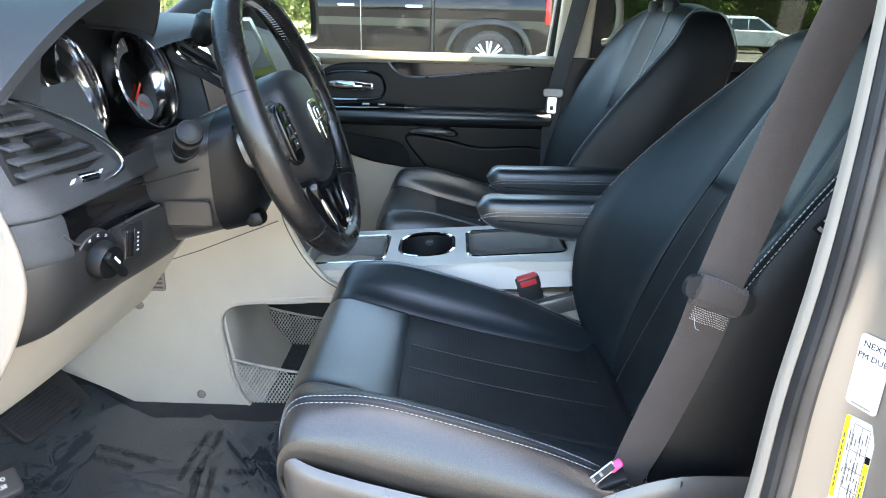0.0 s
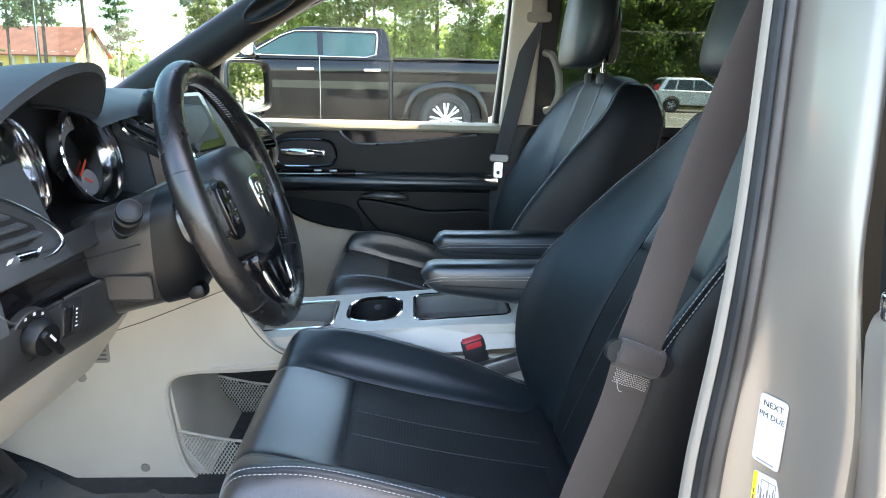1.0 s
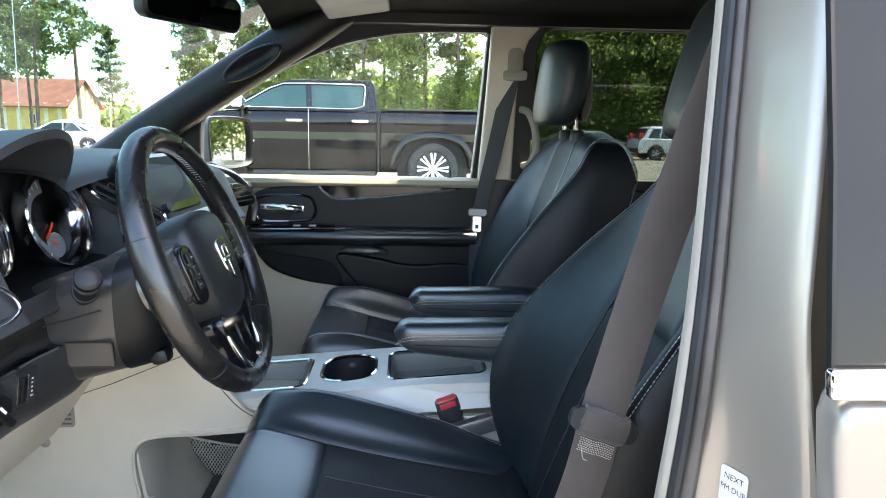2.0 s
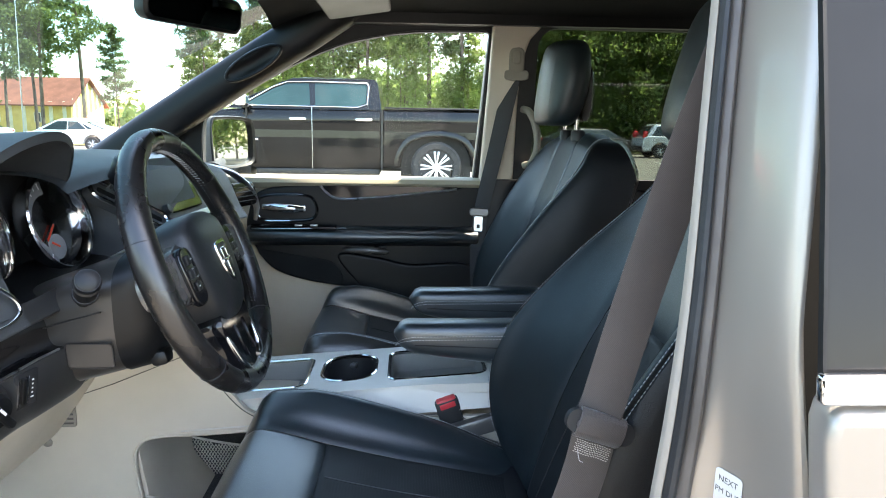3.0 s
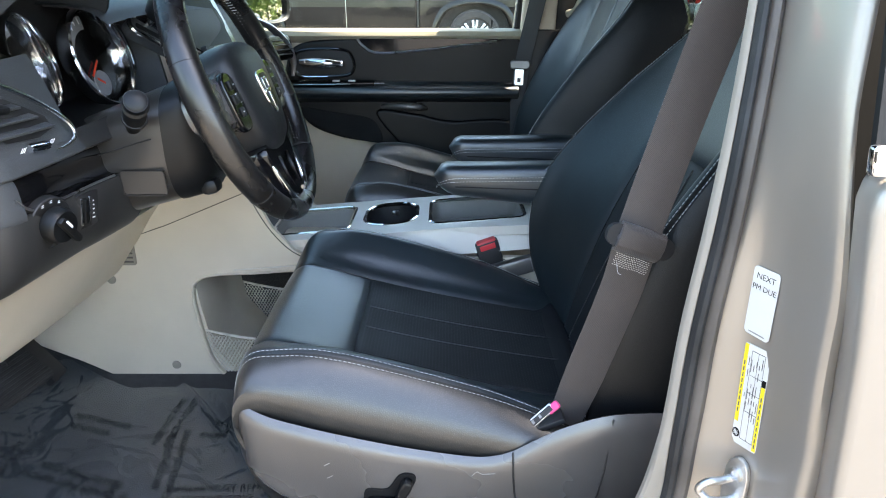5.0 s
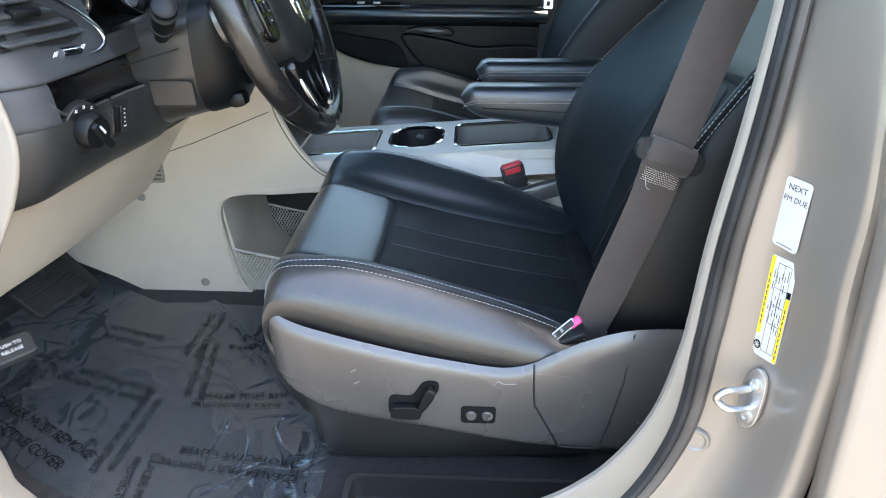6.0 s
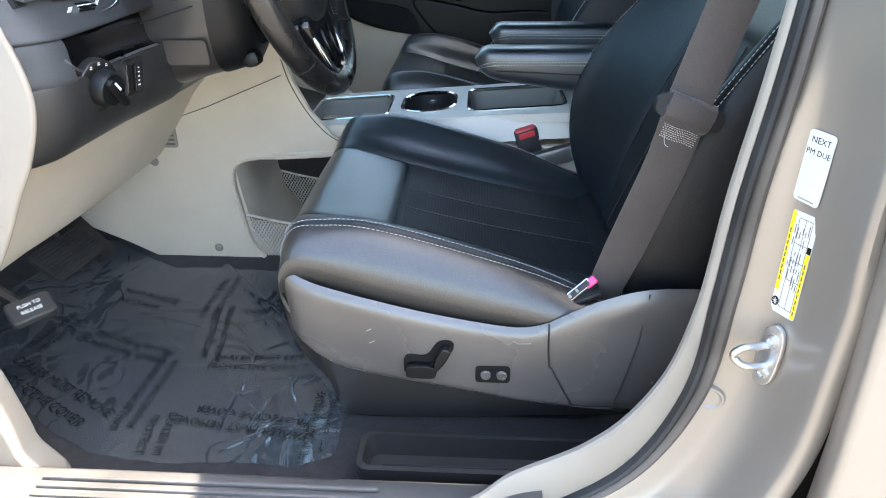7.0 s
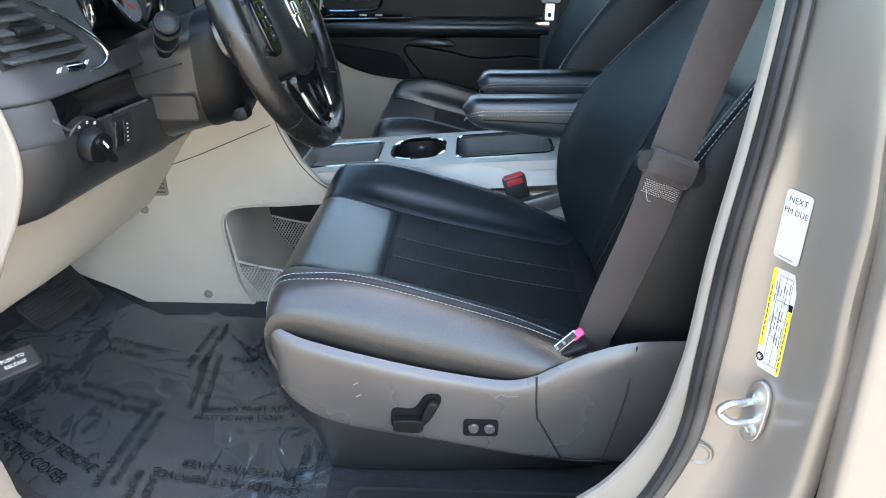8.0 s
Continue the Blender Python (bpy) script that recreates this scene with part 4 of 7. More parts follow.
def build_dash():
    th = thing("dashboard", (-0.3, 0, 0.60), "charcoal and cream dashboard with chrome-ringed gauges and side vent", "dashboard")
    part("top_pad", dash_band([(-0.70, 1.03), (-0.45, 1.075), (-0.30, 1.083), (-0.20, 1.084)], -0.715, 0.735), DASH, th, "grained charcoal dash top")
    rear = [(-0.20, 1.084), (-0.06, 1.080), (0.0, 1.070), (0.026, 1.052)]
    face = [(0.026, 1.052), (0.040, 1.022), (0.052, 0.990), (0.064, 0.962), (0.074, 0.948), (0.076, 0.938), (0.050, 0.934)]
    part("dash_end", dash_band(rear, -0.740, -0.600, 12), DASH, th)
    part("dash_middle", dash_band(rear, -0.365, 0.735, 36), DASH, th)
    part("vent_band", dash_band(face, -0.740, -0.545, 16), DASH, th)
    part("dash_face", dash_band(face, -0.205, 0.735, 30), DASH, th)
    part("cluster_lip", dash_band(face[3:], -0.546, -0.205, 16), DARKENED_PLASTIC, th)
    part("shelf_band", dash_band([(0.052, 0.936), (0.056, 0.925), (0.058, 0.908), (0.064, 0.899), (0.076, 0.897)], -0.740, -0.43, 20, 0), PIANO, th, "gloss black recessed shelf")
    part("switch_band", dash_band([(0.072, 0.897), (0.080, 0.893), (0.079, 0.862), (0.066, 0.828), (0.046, 0.806), (0.020, 0.796), (-0.01, 0.793)], -0.740, -0.43, 30, 0), DARKENED_PLASTIC, th, "textured switch panel with shade in its colour")
    part("side_wrap", dash_band([(0.058, 0.941), (0.074, 0.937), (0.0785, 0.915), (0.0798, 0.892), (0.060, 0.889)], -0.740, -0.682, 16, 0), DASH, th)
    part("centre_stack", dash_band([(0.060, 0.934), (0.066, 0.90), (0.060, 0.84), (0.040, 0.76), (0.02, 0.70), (-0.05, 0.69)], -0.13, 0.13, 12, 0), SOFT, th)
    part("glovebox_panel", dash_band([(0.050, 0.934), (0.07, 0.90), (0.06, 0.80), (0.03, 0.70), (-0.05, 0.64), (-0.2, 0.62)], 0.13, 0.735, 20, 0), CREAM, th, "cream lower dash on the passenger side")
    knee = part("knee_panel", dash_band([(0.03, 0.80), (0.0, 0.788), (-0.05, 0.745), (-0.10, 0.675), (-0.135, 0.622), (-0.155, 0.600), (-0.19, 0.592), (-0.40, 0.60)], -0.738, -0.105, 30, 0), CREAM, th, "cream plastic knee panel under the wheel")
    part("embossed_mark", join(*[bm_box((-0.058 + dash_shift(-0.56)[0], -0.575 + 0.011 * k, 0.740), (0.001, 0.007, 0.012), 0.0004, pose(0, 0, 0, 0, 35, 0)) for k in range(4)]), CREAM_SHADED, knee)
    part("hood_release", bm_box((-0.160, -0.575, 0.612), (0.018, 0.055, 0.026), 0.006, pose(0, 0, 0, 0, 30, 20)), BLACK, th, "black bonnet release lever")
    # cream end cap facing the door
    cap = [(-0.34, 1.02), (-0.12, 1.050), (-0.01, 1.03), (0.036, 0.990), (0.057, 0.95), (0.067, 0.90), (0.062, 0.86), (0.042, 0.812), (0.020, 0.775), (-0.029, 0.69), (-0.105, 0.60), (-0.34, 0.58)]
    part("end_cap", bm_prism(flat2(cap, 60), "y", -0.745, -0.736, 0.004, 3), CREAM_SHADED, th, "cream textured end cap of the dash")
    # air vent by the door
    f = lambda y, z: V(0.053 + (1.0 - z) * 0.36 + dash_shift(y)[0], y, z)
    well = [f(-0.71, 1.046), f(-0.65, 1.026), f(-0.61, 1.006), f(-0.582, 0.990), f(-0.580, 0.976), f(-0.61, 0.970), f(-0.71, 0.974)]
    vent = part("air_vent", bm_loft([[p + V(0.001, 0, 0.0005) for p in well], [p + V(-0.05, 0, -0.02) for p in well]], True), BLACK, th, "black side air vent")
    for k in range(5):
        z = 0.980 + 0.0135 * k
        y1 = -0.585 - 0.019 * k
        a, b = f(-0.708, z), f(y1, z)
        mid = (a + b) / 2 + V(0.002, 0, 0.002)
        L = (b - a).length
        yaw = math.degrees(math.atan2(b.y - a.y, b.x - a.x))
        part("slat", bm_box(mid, (L, 0.018, 0.0036), 0.0014, pose(0, 0, 0, 14, 0, yaw)), DASH, vent)
    part("vane_tab", bm_box(f(-0.668, 1.007) + V(0.008, 0, 0.003), (0.034, 0.016, 0.009), 0.003, pose(0, 0, 0, 14, 0, 70)), SOFT, vent)
    edge = [f(-0.722, 1.060), f(-0.68, 1.046), f(-0.64, 1.031), f(-0.60, 1.010), f(-0.568, 0.986), f(-0.556, 0.970), f(-0.560, 0.958), f(-0.580, 0.952), f(-0.605, 0.951)]
    part("vent_trim", bm_tube([p + V(0.007, 0, 0.004) for p in spline(edge, 60)], lambda k: 0.0030 if k < 0.8 else 0.0006 + 0.012 * (1 - k), 10), CHROME, th, "bright chrome vent trim")
    part("vent_wheel", bm_box(f(-0.622, 0.9615) + V(0.004, 0, 0.001), (0.010, 0.026, 0.008), 0.002, pose(0, 0, 0, 0, 30, -20)), CHROME, vent)
    for dy in (-0.028, 0.024):
        part("vent_symbol", join(*[bm_box(f(-0.622 + dy + 0.003 * k, 0.962) + V(0.002, 0, 0.001), (0.0006, 0.0012, 0.007), 0, pose(0, 0, 0, 0, 30, 0)) for k in range(3)]), WHITE, vent)
    part("shelf_trim", bm_tube([V(0.078 + dash_shift(y)[0], y, 0.8975 + 0.020 * max(0, (-0.655 - y) / 0.035) ** 2) for y in np.linspace(-0.69, -0.50, 30)], 0.0016, 6), SATIN, th)
    # headlamp knob and dimmer
    g = lambda y, z: V(0.0795 + (z - 0.87) * 0.32 + dash_shift(y)[0], y, z)
    nrm = V(0.93, -0.24, -0.17)
    m = facing(g(-0.645, 0.878) - V(0.003, 0, 0), nrm) @ Matrix.Scale(1.35, 4)
    knob = part("headlamp_switch", bm_lathe([(0.0, 0.0015), (0.0205, 0.0015), (0.0222, 0.0022), (0.0232, 0.0012), (0.0235, -0.006)], 36, m), BLACK, th, "black rotary headlamp switch with white symbols")
    part("knob", bm_lathe([(0.0, 0.017), (0.0135, 0.016), (0.0155, 0.013), (0.016, 0.004)], 32, m), SOFT, knob)
    part("knob_grip", moved(bm_box((0, -0.003, 0.018), (0.0075, 0.033, 0.008), 0.003), m @ pose(0, 0, 0, 0, 0, 40)), SOFT, knob)
    part("knob_mark", moved(bm_box((0, 0.010, 0.0262), (0.002, 0.009, 0.0006), 0), m @ pose(0, 0, 0, 0, 0, 40)), WHITE, knob)
    part("knob_word", bm_text("AUTO", 0.0046, m @ pose(-0.0185, 0.003, 0.0018, 0, 0, 80)), WHITE, knob)
    for a in (60, 88, 116, 205, -30):
        c, s = math.cos(radians(a)), math.sin(radians(a))
        part("knob_symbol", moved(join(bm_box((0.0188 * c, 0.0188 * s, 0.0018), (0.0026, 0.0008, 0.0004), 0), bm_box((0.0188 * c, 0.0188 * s + 0.0015, 0.0018), (0.0020, 0.0007, 0.0004), 0)), m), WHITE, knob)
    md = facing(g(-0.572, 0.872) - V(0.001, 0, 0), nrm) @ Matrix.Scale(1.4, 4)
    dim = part("dimmer", moved(bm_prism(round_rect(0, 0, 0.026, 0.034, 0.003), "z", 0.0, 0.002, 0.0006), md), BLACK, th, "black dimmer wheel panel")
    part("dimmer_wheel", moved(bm_box((-0.004, 0, 0.003), (0.005, 0.024, 0.005), 0.0015), md), SOFT, dim)
    for x in (-0.0085, 0.0005):
        part("dimmer_rim", moved(bm_box((x, 0, 0.0026), (0.0022, 0.026, 0.0014), 0.0004), md), CHROME, dim)
    part("dimmer_marks", moved(join(*[bm_box((0.0065, -0.009 + 0.004 * k, 0.0024), (0.0016 if k else 0.003, 0.0011, 0.0005), 0) for k in range(5)]), md), WHITE, dim)

    # instrument hood and gauges
    lip = spline([(0.048, -0.712, 1.040), (0.060, -0.66, 1.078), (0.070, -0.60, 1.112), (0.080, -0.525, 1.143), (0.084, -0.455, 1.156), (0.082, -0.405, 1.152), (0.070, -0.372, 1.132), (0.045, -0.340, 1.096)], 56)
    rootl = [V(-0.21, -0.46 + (p.y + 0.46) * 0.98, 1.080 + 0.018 * max(0, 1 - ((p.y + 0.45) / 0.26) ** 2)) for p in lip]

    def hood(u, v):
        k = u * (len(lip) - 1)
        i = min(int(k), len(lip) - 2)
        a, b = lip[i].lerp(lip[i + 1], k - i), rootl[i].lerp(rootl[i + 1], k - i)
        p = b.lerp(a, v)
        p.z += 0.020 * math.sin(math.pi * v * 0.9) * min(1, (a.z - 1.04) / 0.08)
        return p
    bm = bm_grid(hood, 57, 16)
    bmesh.ops.recalc_face_normals(bm, faces=bm.faces)
    bmesh.ops.solidify(bm, geom=bm.faces[:], thickness=-0.012)
    part("instrument_hood", bm, DASH, th, "grained charcoal instrument hood")
    part("outer_cheek", bm_grid(lambda u, v: V(0.046 + 0.010 * v - 0.05 * v * (1 - v), -0.705 + 0.085 * u, 1.046 + (0.004 + 0.066 * u) * v - 0.075 * u * (1 - v)), 14, 8), DASH, th)
    part("inner_wall", bm_loft([[V(x, -0.205 + 0.02 * k, z) for x, z in ((0.070, 0.955), (0.050, 1.070), (-0.06, 1.09), (-0.06, 0.955))] for k in (0, 0.4)]), DASH, th)
    part("cluster_panel", bm_prism(flat2([(-0.60, 0.985), (-0.585, 1.045), (-0.50, 1.105), (-0.385, 1.122), (-0.27, 1.105), (-0.185, 1.045), (-0.17, 0.985), (-0.25, 0.955), (-0.385, 0.945), (-0.52, 0.955)], 60), "x", -0.055, -0.045, 0), BLACK, th)
    part("cluster_shelf", bm_grid(lambda u, v: V(-0.05 + 0.13 * v, -0.588 + 0.39 * u, 0.972 - 0.014 * v), 16, 6), SOFT, th)
    for y, z, n_, size in ((-0.478, 1.042, V(0.96, 0.14, 0.25), 0.92), (-0.289, 1.034, V(0.965, -0.11, 0.24), 1.12)):
        m = facing((0.0, y, z), n_) @ Matrix.Scale(size, 4)
        gauge = part("gauge", bm_lathe([(0.0635, -0.013), (0.062, -0.008), (0.0, -0.008)], 40, m), BLACK, th, "black gauge face behind a deep chrome bezel")
        part("gauge_bezel", bm_lathe([(0.0618, -0.008), (0.0630, 0.004), (0.0645, 0.009), (0.0665, 0.010), (0.0688, 0.008), (0.0695, 0.001), (0.0675, -0.008), (0.065, -0.014)], 48, m), CHROME, gauge, "deep chrome bezel")
        part("dial_band", moved(bm_prism([(r * math.cos(a), r * math.sin(a)) for r, rng in ((0.058, np.linspace(1.6, 4.5, 24)), (0.040, np.linspace(4.5, 1.6, 24))) for a in rng], "z", -0.0075, -0.0065, 0), m), DIAL, gauge)
        part("dial_ticks", moved(join(*[moved(bm_box((0.052, 0, -0.006), (0.009 if k % 2 == 0 else 0.005, 0.0017, 0.0006), 0), pose(0, 0, 0, 0, 0, math.degrees(a))) for k, a in enumerate(np.linspace(1.75, 4.25, 13))]), m), WHITE, gauge)
        part("needle", moved(moved(bm_box((0.020, 0, -0.004), (0.030, 0.0035, 0.001), 0.0004), pose(0, 0, 0, 0, 0, 222)), m), ORANGE_RED, gauge)
        sub = m @ pose(-0.006, -0.034, 0)
        part("sub_dial", moved(bm_lathe([(0.0, -0.0055), (0.017, -0.0055), (0.018, -0.007)], 24), sub), DIAL, gauge)
        part("needle", moved(moved(bm_box((0.006, 0, -0.004), (0.016, 0.003, 0.001), 0.0004), pose(0, 0, 0, 0, 0, 150)), sub), ORANGE_RED, gauge)
    part("odometer", bm_box((-0.035, -0.392, 0.995), (0.006, 0.05, 0.022), 0.001), SCREEN, th)
    # centre screen and its surround
    ms = facing((0.075, 0.005, 1.072), (0.90, -0.05, 0.42))
    scr = part("touch_screen", moved(bm_prism(round_rect(0, 0, 0.215, 0.125, 0.010), "z", -0.03, 0.0, 0.004), ms), PIANO, th, "dark touch screen with side keys")
    part("display", moved(bm_prism(round_rect(0.004, 0.004, 0.150, 0.094, 0.003), "z", 0, 0.0015, 0), ms), SCREEN, scr)
    for k in range(5):
        part("key", moved(bm_box((-0.090, 0.038 - 0.019 * k, 0.001), (0.018, 0.013, 0.003), 0.001), ms), SOFT, scr)
    part("volume_knob", moved(bm_lathe([(0, 0.014), (0.009, 0.013), (0.011, 0.0)], 24), ms @ pose(-0.088, -0.052, 0)), BLACK, scr)
    part("screen_trim", moved(bm_prism(round_rect(0, -0.078, 0.23, 0.014, 0.005), "z", -0.02, 0.004, 0.002), ms), SATIN, th, "silver strip under the screen")
    part("stack_vent", moved(bm_prism(round_rect(0.01, -0.105, 0.20, 0.034, 0.012), "z", -0.03, 0.0, 0.003), ms), BLACK, th)
    part("stack_vent_trim", moved(bm_sweep([(x, y, 0.002) for x, y in round_rect(0.01, -0.105, 0.206, 0.040, 0.014, 6)], [(0.002 * math.cos(w), 0.002 * math.sin(w)) for w in (0, 1.57, 3.14, 4.71)], (0, 0, 1), closed_path=True), ms), CHROME, th)
    # trim that sweeps round the passenger end
    sw = [V(0.0, 0.40, 1.082), V(0.025, 0.50, 1.070), V(0.052, 0.60, 1.042), V(0.080, 0.655, 0.995), V(0.092, 0.68, 0.945), V(0.088, 0.68, 0.90)]
    part("silver_sweep", bm_tube(spline(sw, 40), lambda k: 0.006 + 0.008 * math.sin(math.pi * k), 12, True, 0.6), SATIN, th, "silver trim sweep at the passenger end")
    pv = facing((0.070, 0.62, 0.985), (0.9, -0.35, 0.2))
    part("passenger_vent", moved(bm_prism(round_rect(0, 0, 0.11, 0.07, 0.02), "z", -0.02, 0.006, 0.004), pv), PIANO, th)
    for k in range(4):
        part("passenger_slat", moved(bm_box((0, -0.02 + 0.013 * k, 0.006), (0.095, 0.003, 0.01), 0.001), pv), SOFT, th)
    return th


build_dash()


def build_shifter():
    th = thing("gear_selector", (0.06, -0.20, 1.03), "dash-mounted gear selector with black knob and chrome gate", "gear lever")
    gate = facing((0.080, -0.205, 1.050), (0.78, -0.25, 0.56), (-0.02, -0.09, 0.09))
    ring = round_rect(0, 0, 0.034, 0.150, 0.016, 6)
    part("gate", moved(bm_prism(ring, "z", -0.02, 0.0, 0.002), gate), DASH, th)
    part("gate_slot", moved(bm_prism(round_rect(0, 0, 0.010, 0.125, 0.004, 4), "z", -0.002, 0.0006, 0), gate), INK, th)
    part("gate_trim", moved(bm_sweep([(x, y, 0.001) for x, y in ring], [(0.0035 * math.cos(w), 0.0035 * math.sin(w)) for w in np.linspace(0, 2 * math.pi, 7)[:-1]], (0, 0, 1), closed_path=True), gate), CHROME, th, "chrome gate surround")
    part("stem", bm_tube([(0.040, -0.215, 1.068), (0.062, -0.222, 1.088), (0.076, -0.226, 1.100)], 0.006, 10), CHROME, th)
    part("knob", bm_tube(spline([(0.066, -0.223, 1.092), (0.082, -0.228, 1.108), (0.092, -0.232, 1.125), (0.094, -0.234, 1.136)], 20), lambda k: 0.010 + 0.013 * math.sin(math.pi * min(0.95, 0.12 + 0.75 * k)), 16), SOFT, th, "black pear-shaped knob")


build_shifter()

# ---- steering wheel and column ----
WC, WN = V(0.258, -0.40, 0.996), V(0.934, 0, 0.358).normalized()
WM = facing(WC, WN)          # local x: towards the passenger side, y: up the wheel, z: at the driver


def build_wheel():
    th = thing("steering_wheel", WC, "black leather steering wheel with chrome emblem and gloss inserts", "steering wheel")
    R = 0.1805
    def rim(u, v):
        a, b = 2 * math.pi * u, 2 * math.pi * v
        fat = 0.0160 + 0.0018 * abs(math.cos(a)) ** 2
        rr = R + fat * math.cos(b)
        return WM @ V(rr * math.cos(a), rr * math.sin(a), 1.08 * fat * math.sin(b))
    part("rim", bm_grid(rim, 96, 18, True, True), WHEEL_LEATHER, th, "worn black leather rim")
    for a in (18, 162, 222, 318):
        c, s = math.cos(radians(a)), math.sin(radians(a))
        ring = [WM @ V((R + 0.0172 * math.cos(b)) * c, (R + 0.0172 * math.cos(b)) * s, 0.0182 * math.sin(b)) for b in np.linspace(0, 2 * math.pi, 25)]
        part("rim_seam", bm_tube(ring, 0.0008, 5), BLACK, th)
    for a0, a1 in ((20, 88), (-38, 16), (164, 220)):
        verts = []
        for a in np.arange(a0, a1, 2.0):
            c, s = math.cos(radians(a)), math.sin(radians(a))
            c2, s2 = math.cos(radians(a + 0.9)), math.sin(radians(a + 0.9))
            verts.append(bm_tube([WM @ V((R - 0.0163) * c, (R - 0.0163) * s, 0.0035), WM @ V((R - 0.0166) * c2, (R - 0.0166) * s2, -0.0035)], 0.0007, 4))
        part("stitching", join(*verts), THREAD, th, "pale laced stitching")
    # hub pad
    out = flat2([(-0.062, 0.062), (0, 0.070), (0.062, 0.062), (0.083, 0.030), (0.078, -0.025), (0.052, -0.078), (0, -0.092), (-0.052, -0.078), (-0.078, -0.025), (-0.083, 0.030)], 60)
    loops = [[WM @ V(x * k, y * k, z) for x, y in out] for k, z in ((0.90, -0.055), (1.0, -0.02), (1.0, 0.0), (0.965, 0.012), (0.86, 0.020), (0.6, 0.026), (0.2, 0.028))]
    part("hub_pad", bm_loft(loops), PAD, th, "black textured airbag pad")
    for s in (-1, 1):
        sp = flat2([(s * 0.070, 0.034), (s * 0.12, 0.030), (s * 0.168, 0.026), (s * 0.170, -0.028), (s * 0.12, -0.034), (s * 0.066, -0.040)], 36)
        part("spoke", bm_loft([[WM @ V(x, y * k, z) for x, y in sp] for k, z in ((0.7, -0.028), (1.0, -0.012), (1.0, 0.002), (0.8, 0.008))]), SHIELD, th)
        pod = part("switch_pod", moved(bm_prism(round_rect(s * 0.098, -0.006, 0.046, 0.080, 0.018), "z", 0.004, 0.014, 0.003), WM), PIANO, th, "gloss black switch pod")
        for dx, dy in ((0, 0.018), (0, -0.018), (-0.008, 0), (0.008, 0)):
            part("button", moved(bm_box((s * 0.100 + dx, -0.002 + dy, 0.015), (0.013, 0.013, 0.005), 0.003), WM), SOFT, pod)
        for k in range(4):
            part("button_mark", moved(bm_box((s * 0.100 + (k % 2) * 0.008 - 0.004, -0.02 + 0.012 * k, 0.0178), (0.005, 0.0015, 0.0004), 0), WM), WHITE, pod)
        part("paddle", moved(bm_prism(round_rect(s * 0.118, 0.0, 0.034, 0.060, 0.012), "z", -0.044, -0.030, 0.004), WM), SOFT, th)
    # gloss lower spoke with a bright edge
    low = [(-0.060, -0.076), (0.060, -0.076), (0.056, -0.120), (0.046, -0.156), (0.030, -0.172), (-0.030, -0.172), (-0.046, -0.156), (-0.056, -0.120)]
    lower = part("lower_spoke", bm_loft([[WM @ V(x, y, z) for x, y in flat2(low, 48)] for z in (-0.026, -0.012, 0.003)] + [[WM @ V(x * 0.94, y * 0.985 - 0.001, 0.008) for x, y in flat2(low, 48)]]), PIANO, th, "gloss black lower spoke")
    for s in (-1, 1):
        edge = spline([(s * 0.058, -0.100, 0.004), (s * 0.055, -0.122, 0.006), (s * 0.047, -0.148, 0.008), (s * 0.036, -0.160, 0.009), (s * 0.024, -0.162, 0.009)], 24)
        part("spoke_accent", bm_tube([WM @ p for p in edge], lambda k: 0.0014 + 0.0034 * math.sin(math.pi * min(1, 0.1 + 0.75 * k)), 10), CHROME, lower, "bright chrome spoke edge")
        part("spoke_rib", bm_tube([WM @ V(s * 0.022, -0.100, 0.008), WM @ V(s * 0.018, -0.148, 0.009)], 0.0022, 8), PIANO, lower)
    shield = [(-0.019, 0.024), (0, 0.027), (0.019, 0.024), (0.0195, 0.0), (0.014, -0.018), (0, -0.032), (-0.014, -0.018), (-0.0195, 0.0)]
    me = WM @ pose(0, -0.008, 0)
    plate = part("emblem", moved(bm_prism(flat2([(x * 1.08, y * 1.08) for x, y in shield], 48), "z", 0.018, 0.0300, 0.0008), me), CHROME, th, "chrome shield emblem")
    part("emblem_field", moved(bm_prism(flat2([(x * 0.88, y * 0.90) for x, y in shield], 48), "z", 0.0295, 0.0304, 0), me), PAD, plate)
    part("emblem_bar", moved(bm_box((0, -0.014, 0.0305), (0.0060, 0.026, 0.0016), 0.0006), me), CHROME, plate)
    part("emblem_bar", moved(bm_box((0, -0.001, 0.0305), (0.034, 0.0050, 0.0016), 0.0006), me), CHROME, plate)
    part("emblem_bar", moved(bm_box((0, 0.016, 0.0305), (0.020, 0.0040, 0.0016), 0.0006), me), CHROME, plate)
    for s in (-1, 1):
        part("emblem_bar", moved(bm_box((s * 0.009, 0.010, 0.0305), (0.0036, 0.014, 0.0016), 0.0006), me), CHROME, plate)
    return th


PAD = material("black_pad_plastic", (0.020, 0.021, 0.022), 0.42, 0, 0.12, 6, 700, 0.18, 0.5, kind="grain", hollow_shade=0.4)
WHEEL_LEATHER = material("wheel_leather", (0.012, 0.011, 0.0105), 0.27, 0, 0.18, 14, 1100, 0.12, 0.7, kind="grain", rough_vary=0.1)
build_wheel()


COLUMN = material("satin_column_plastic", (0.036, 0.033, 0.030), 0.30, 0, 0.1, 6, 900, 0.03, 0.6, kind="cell")


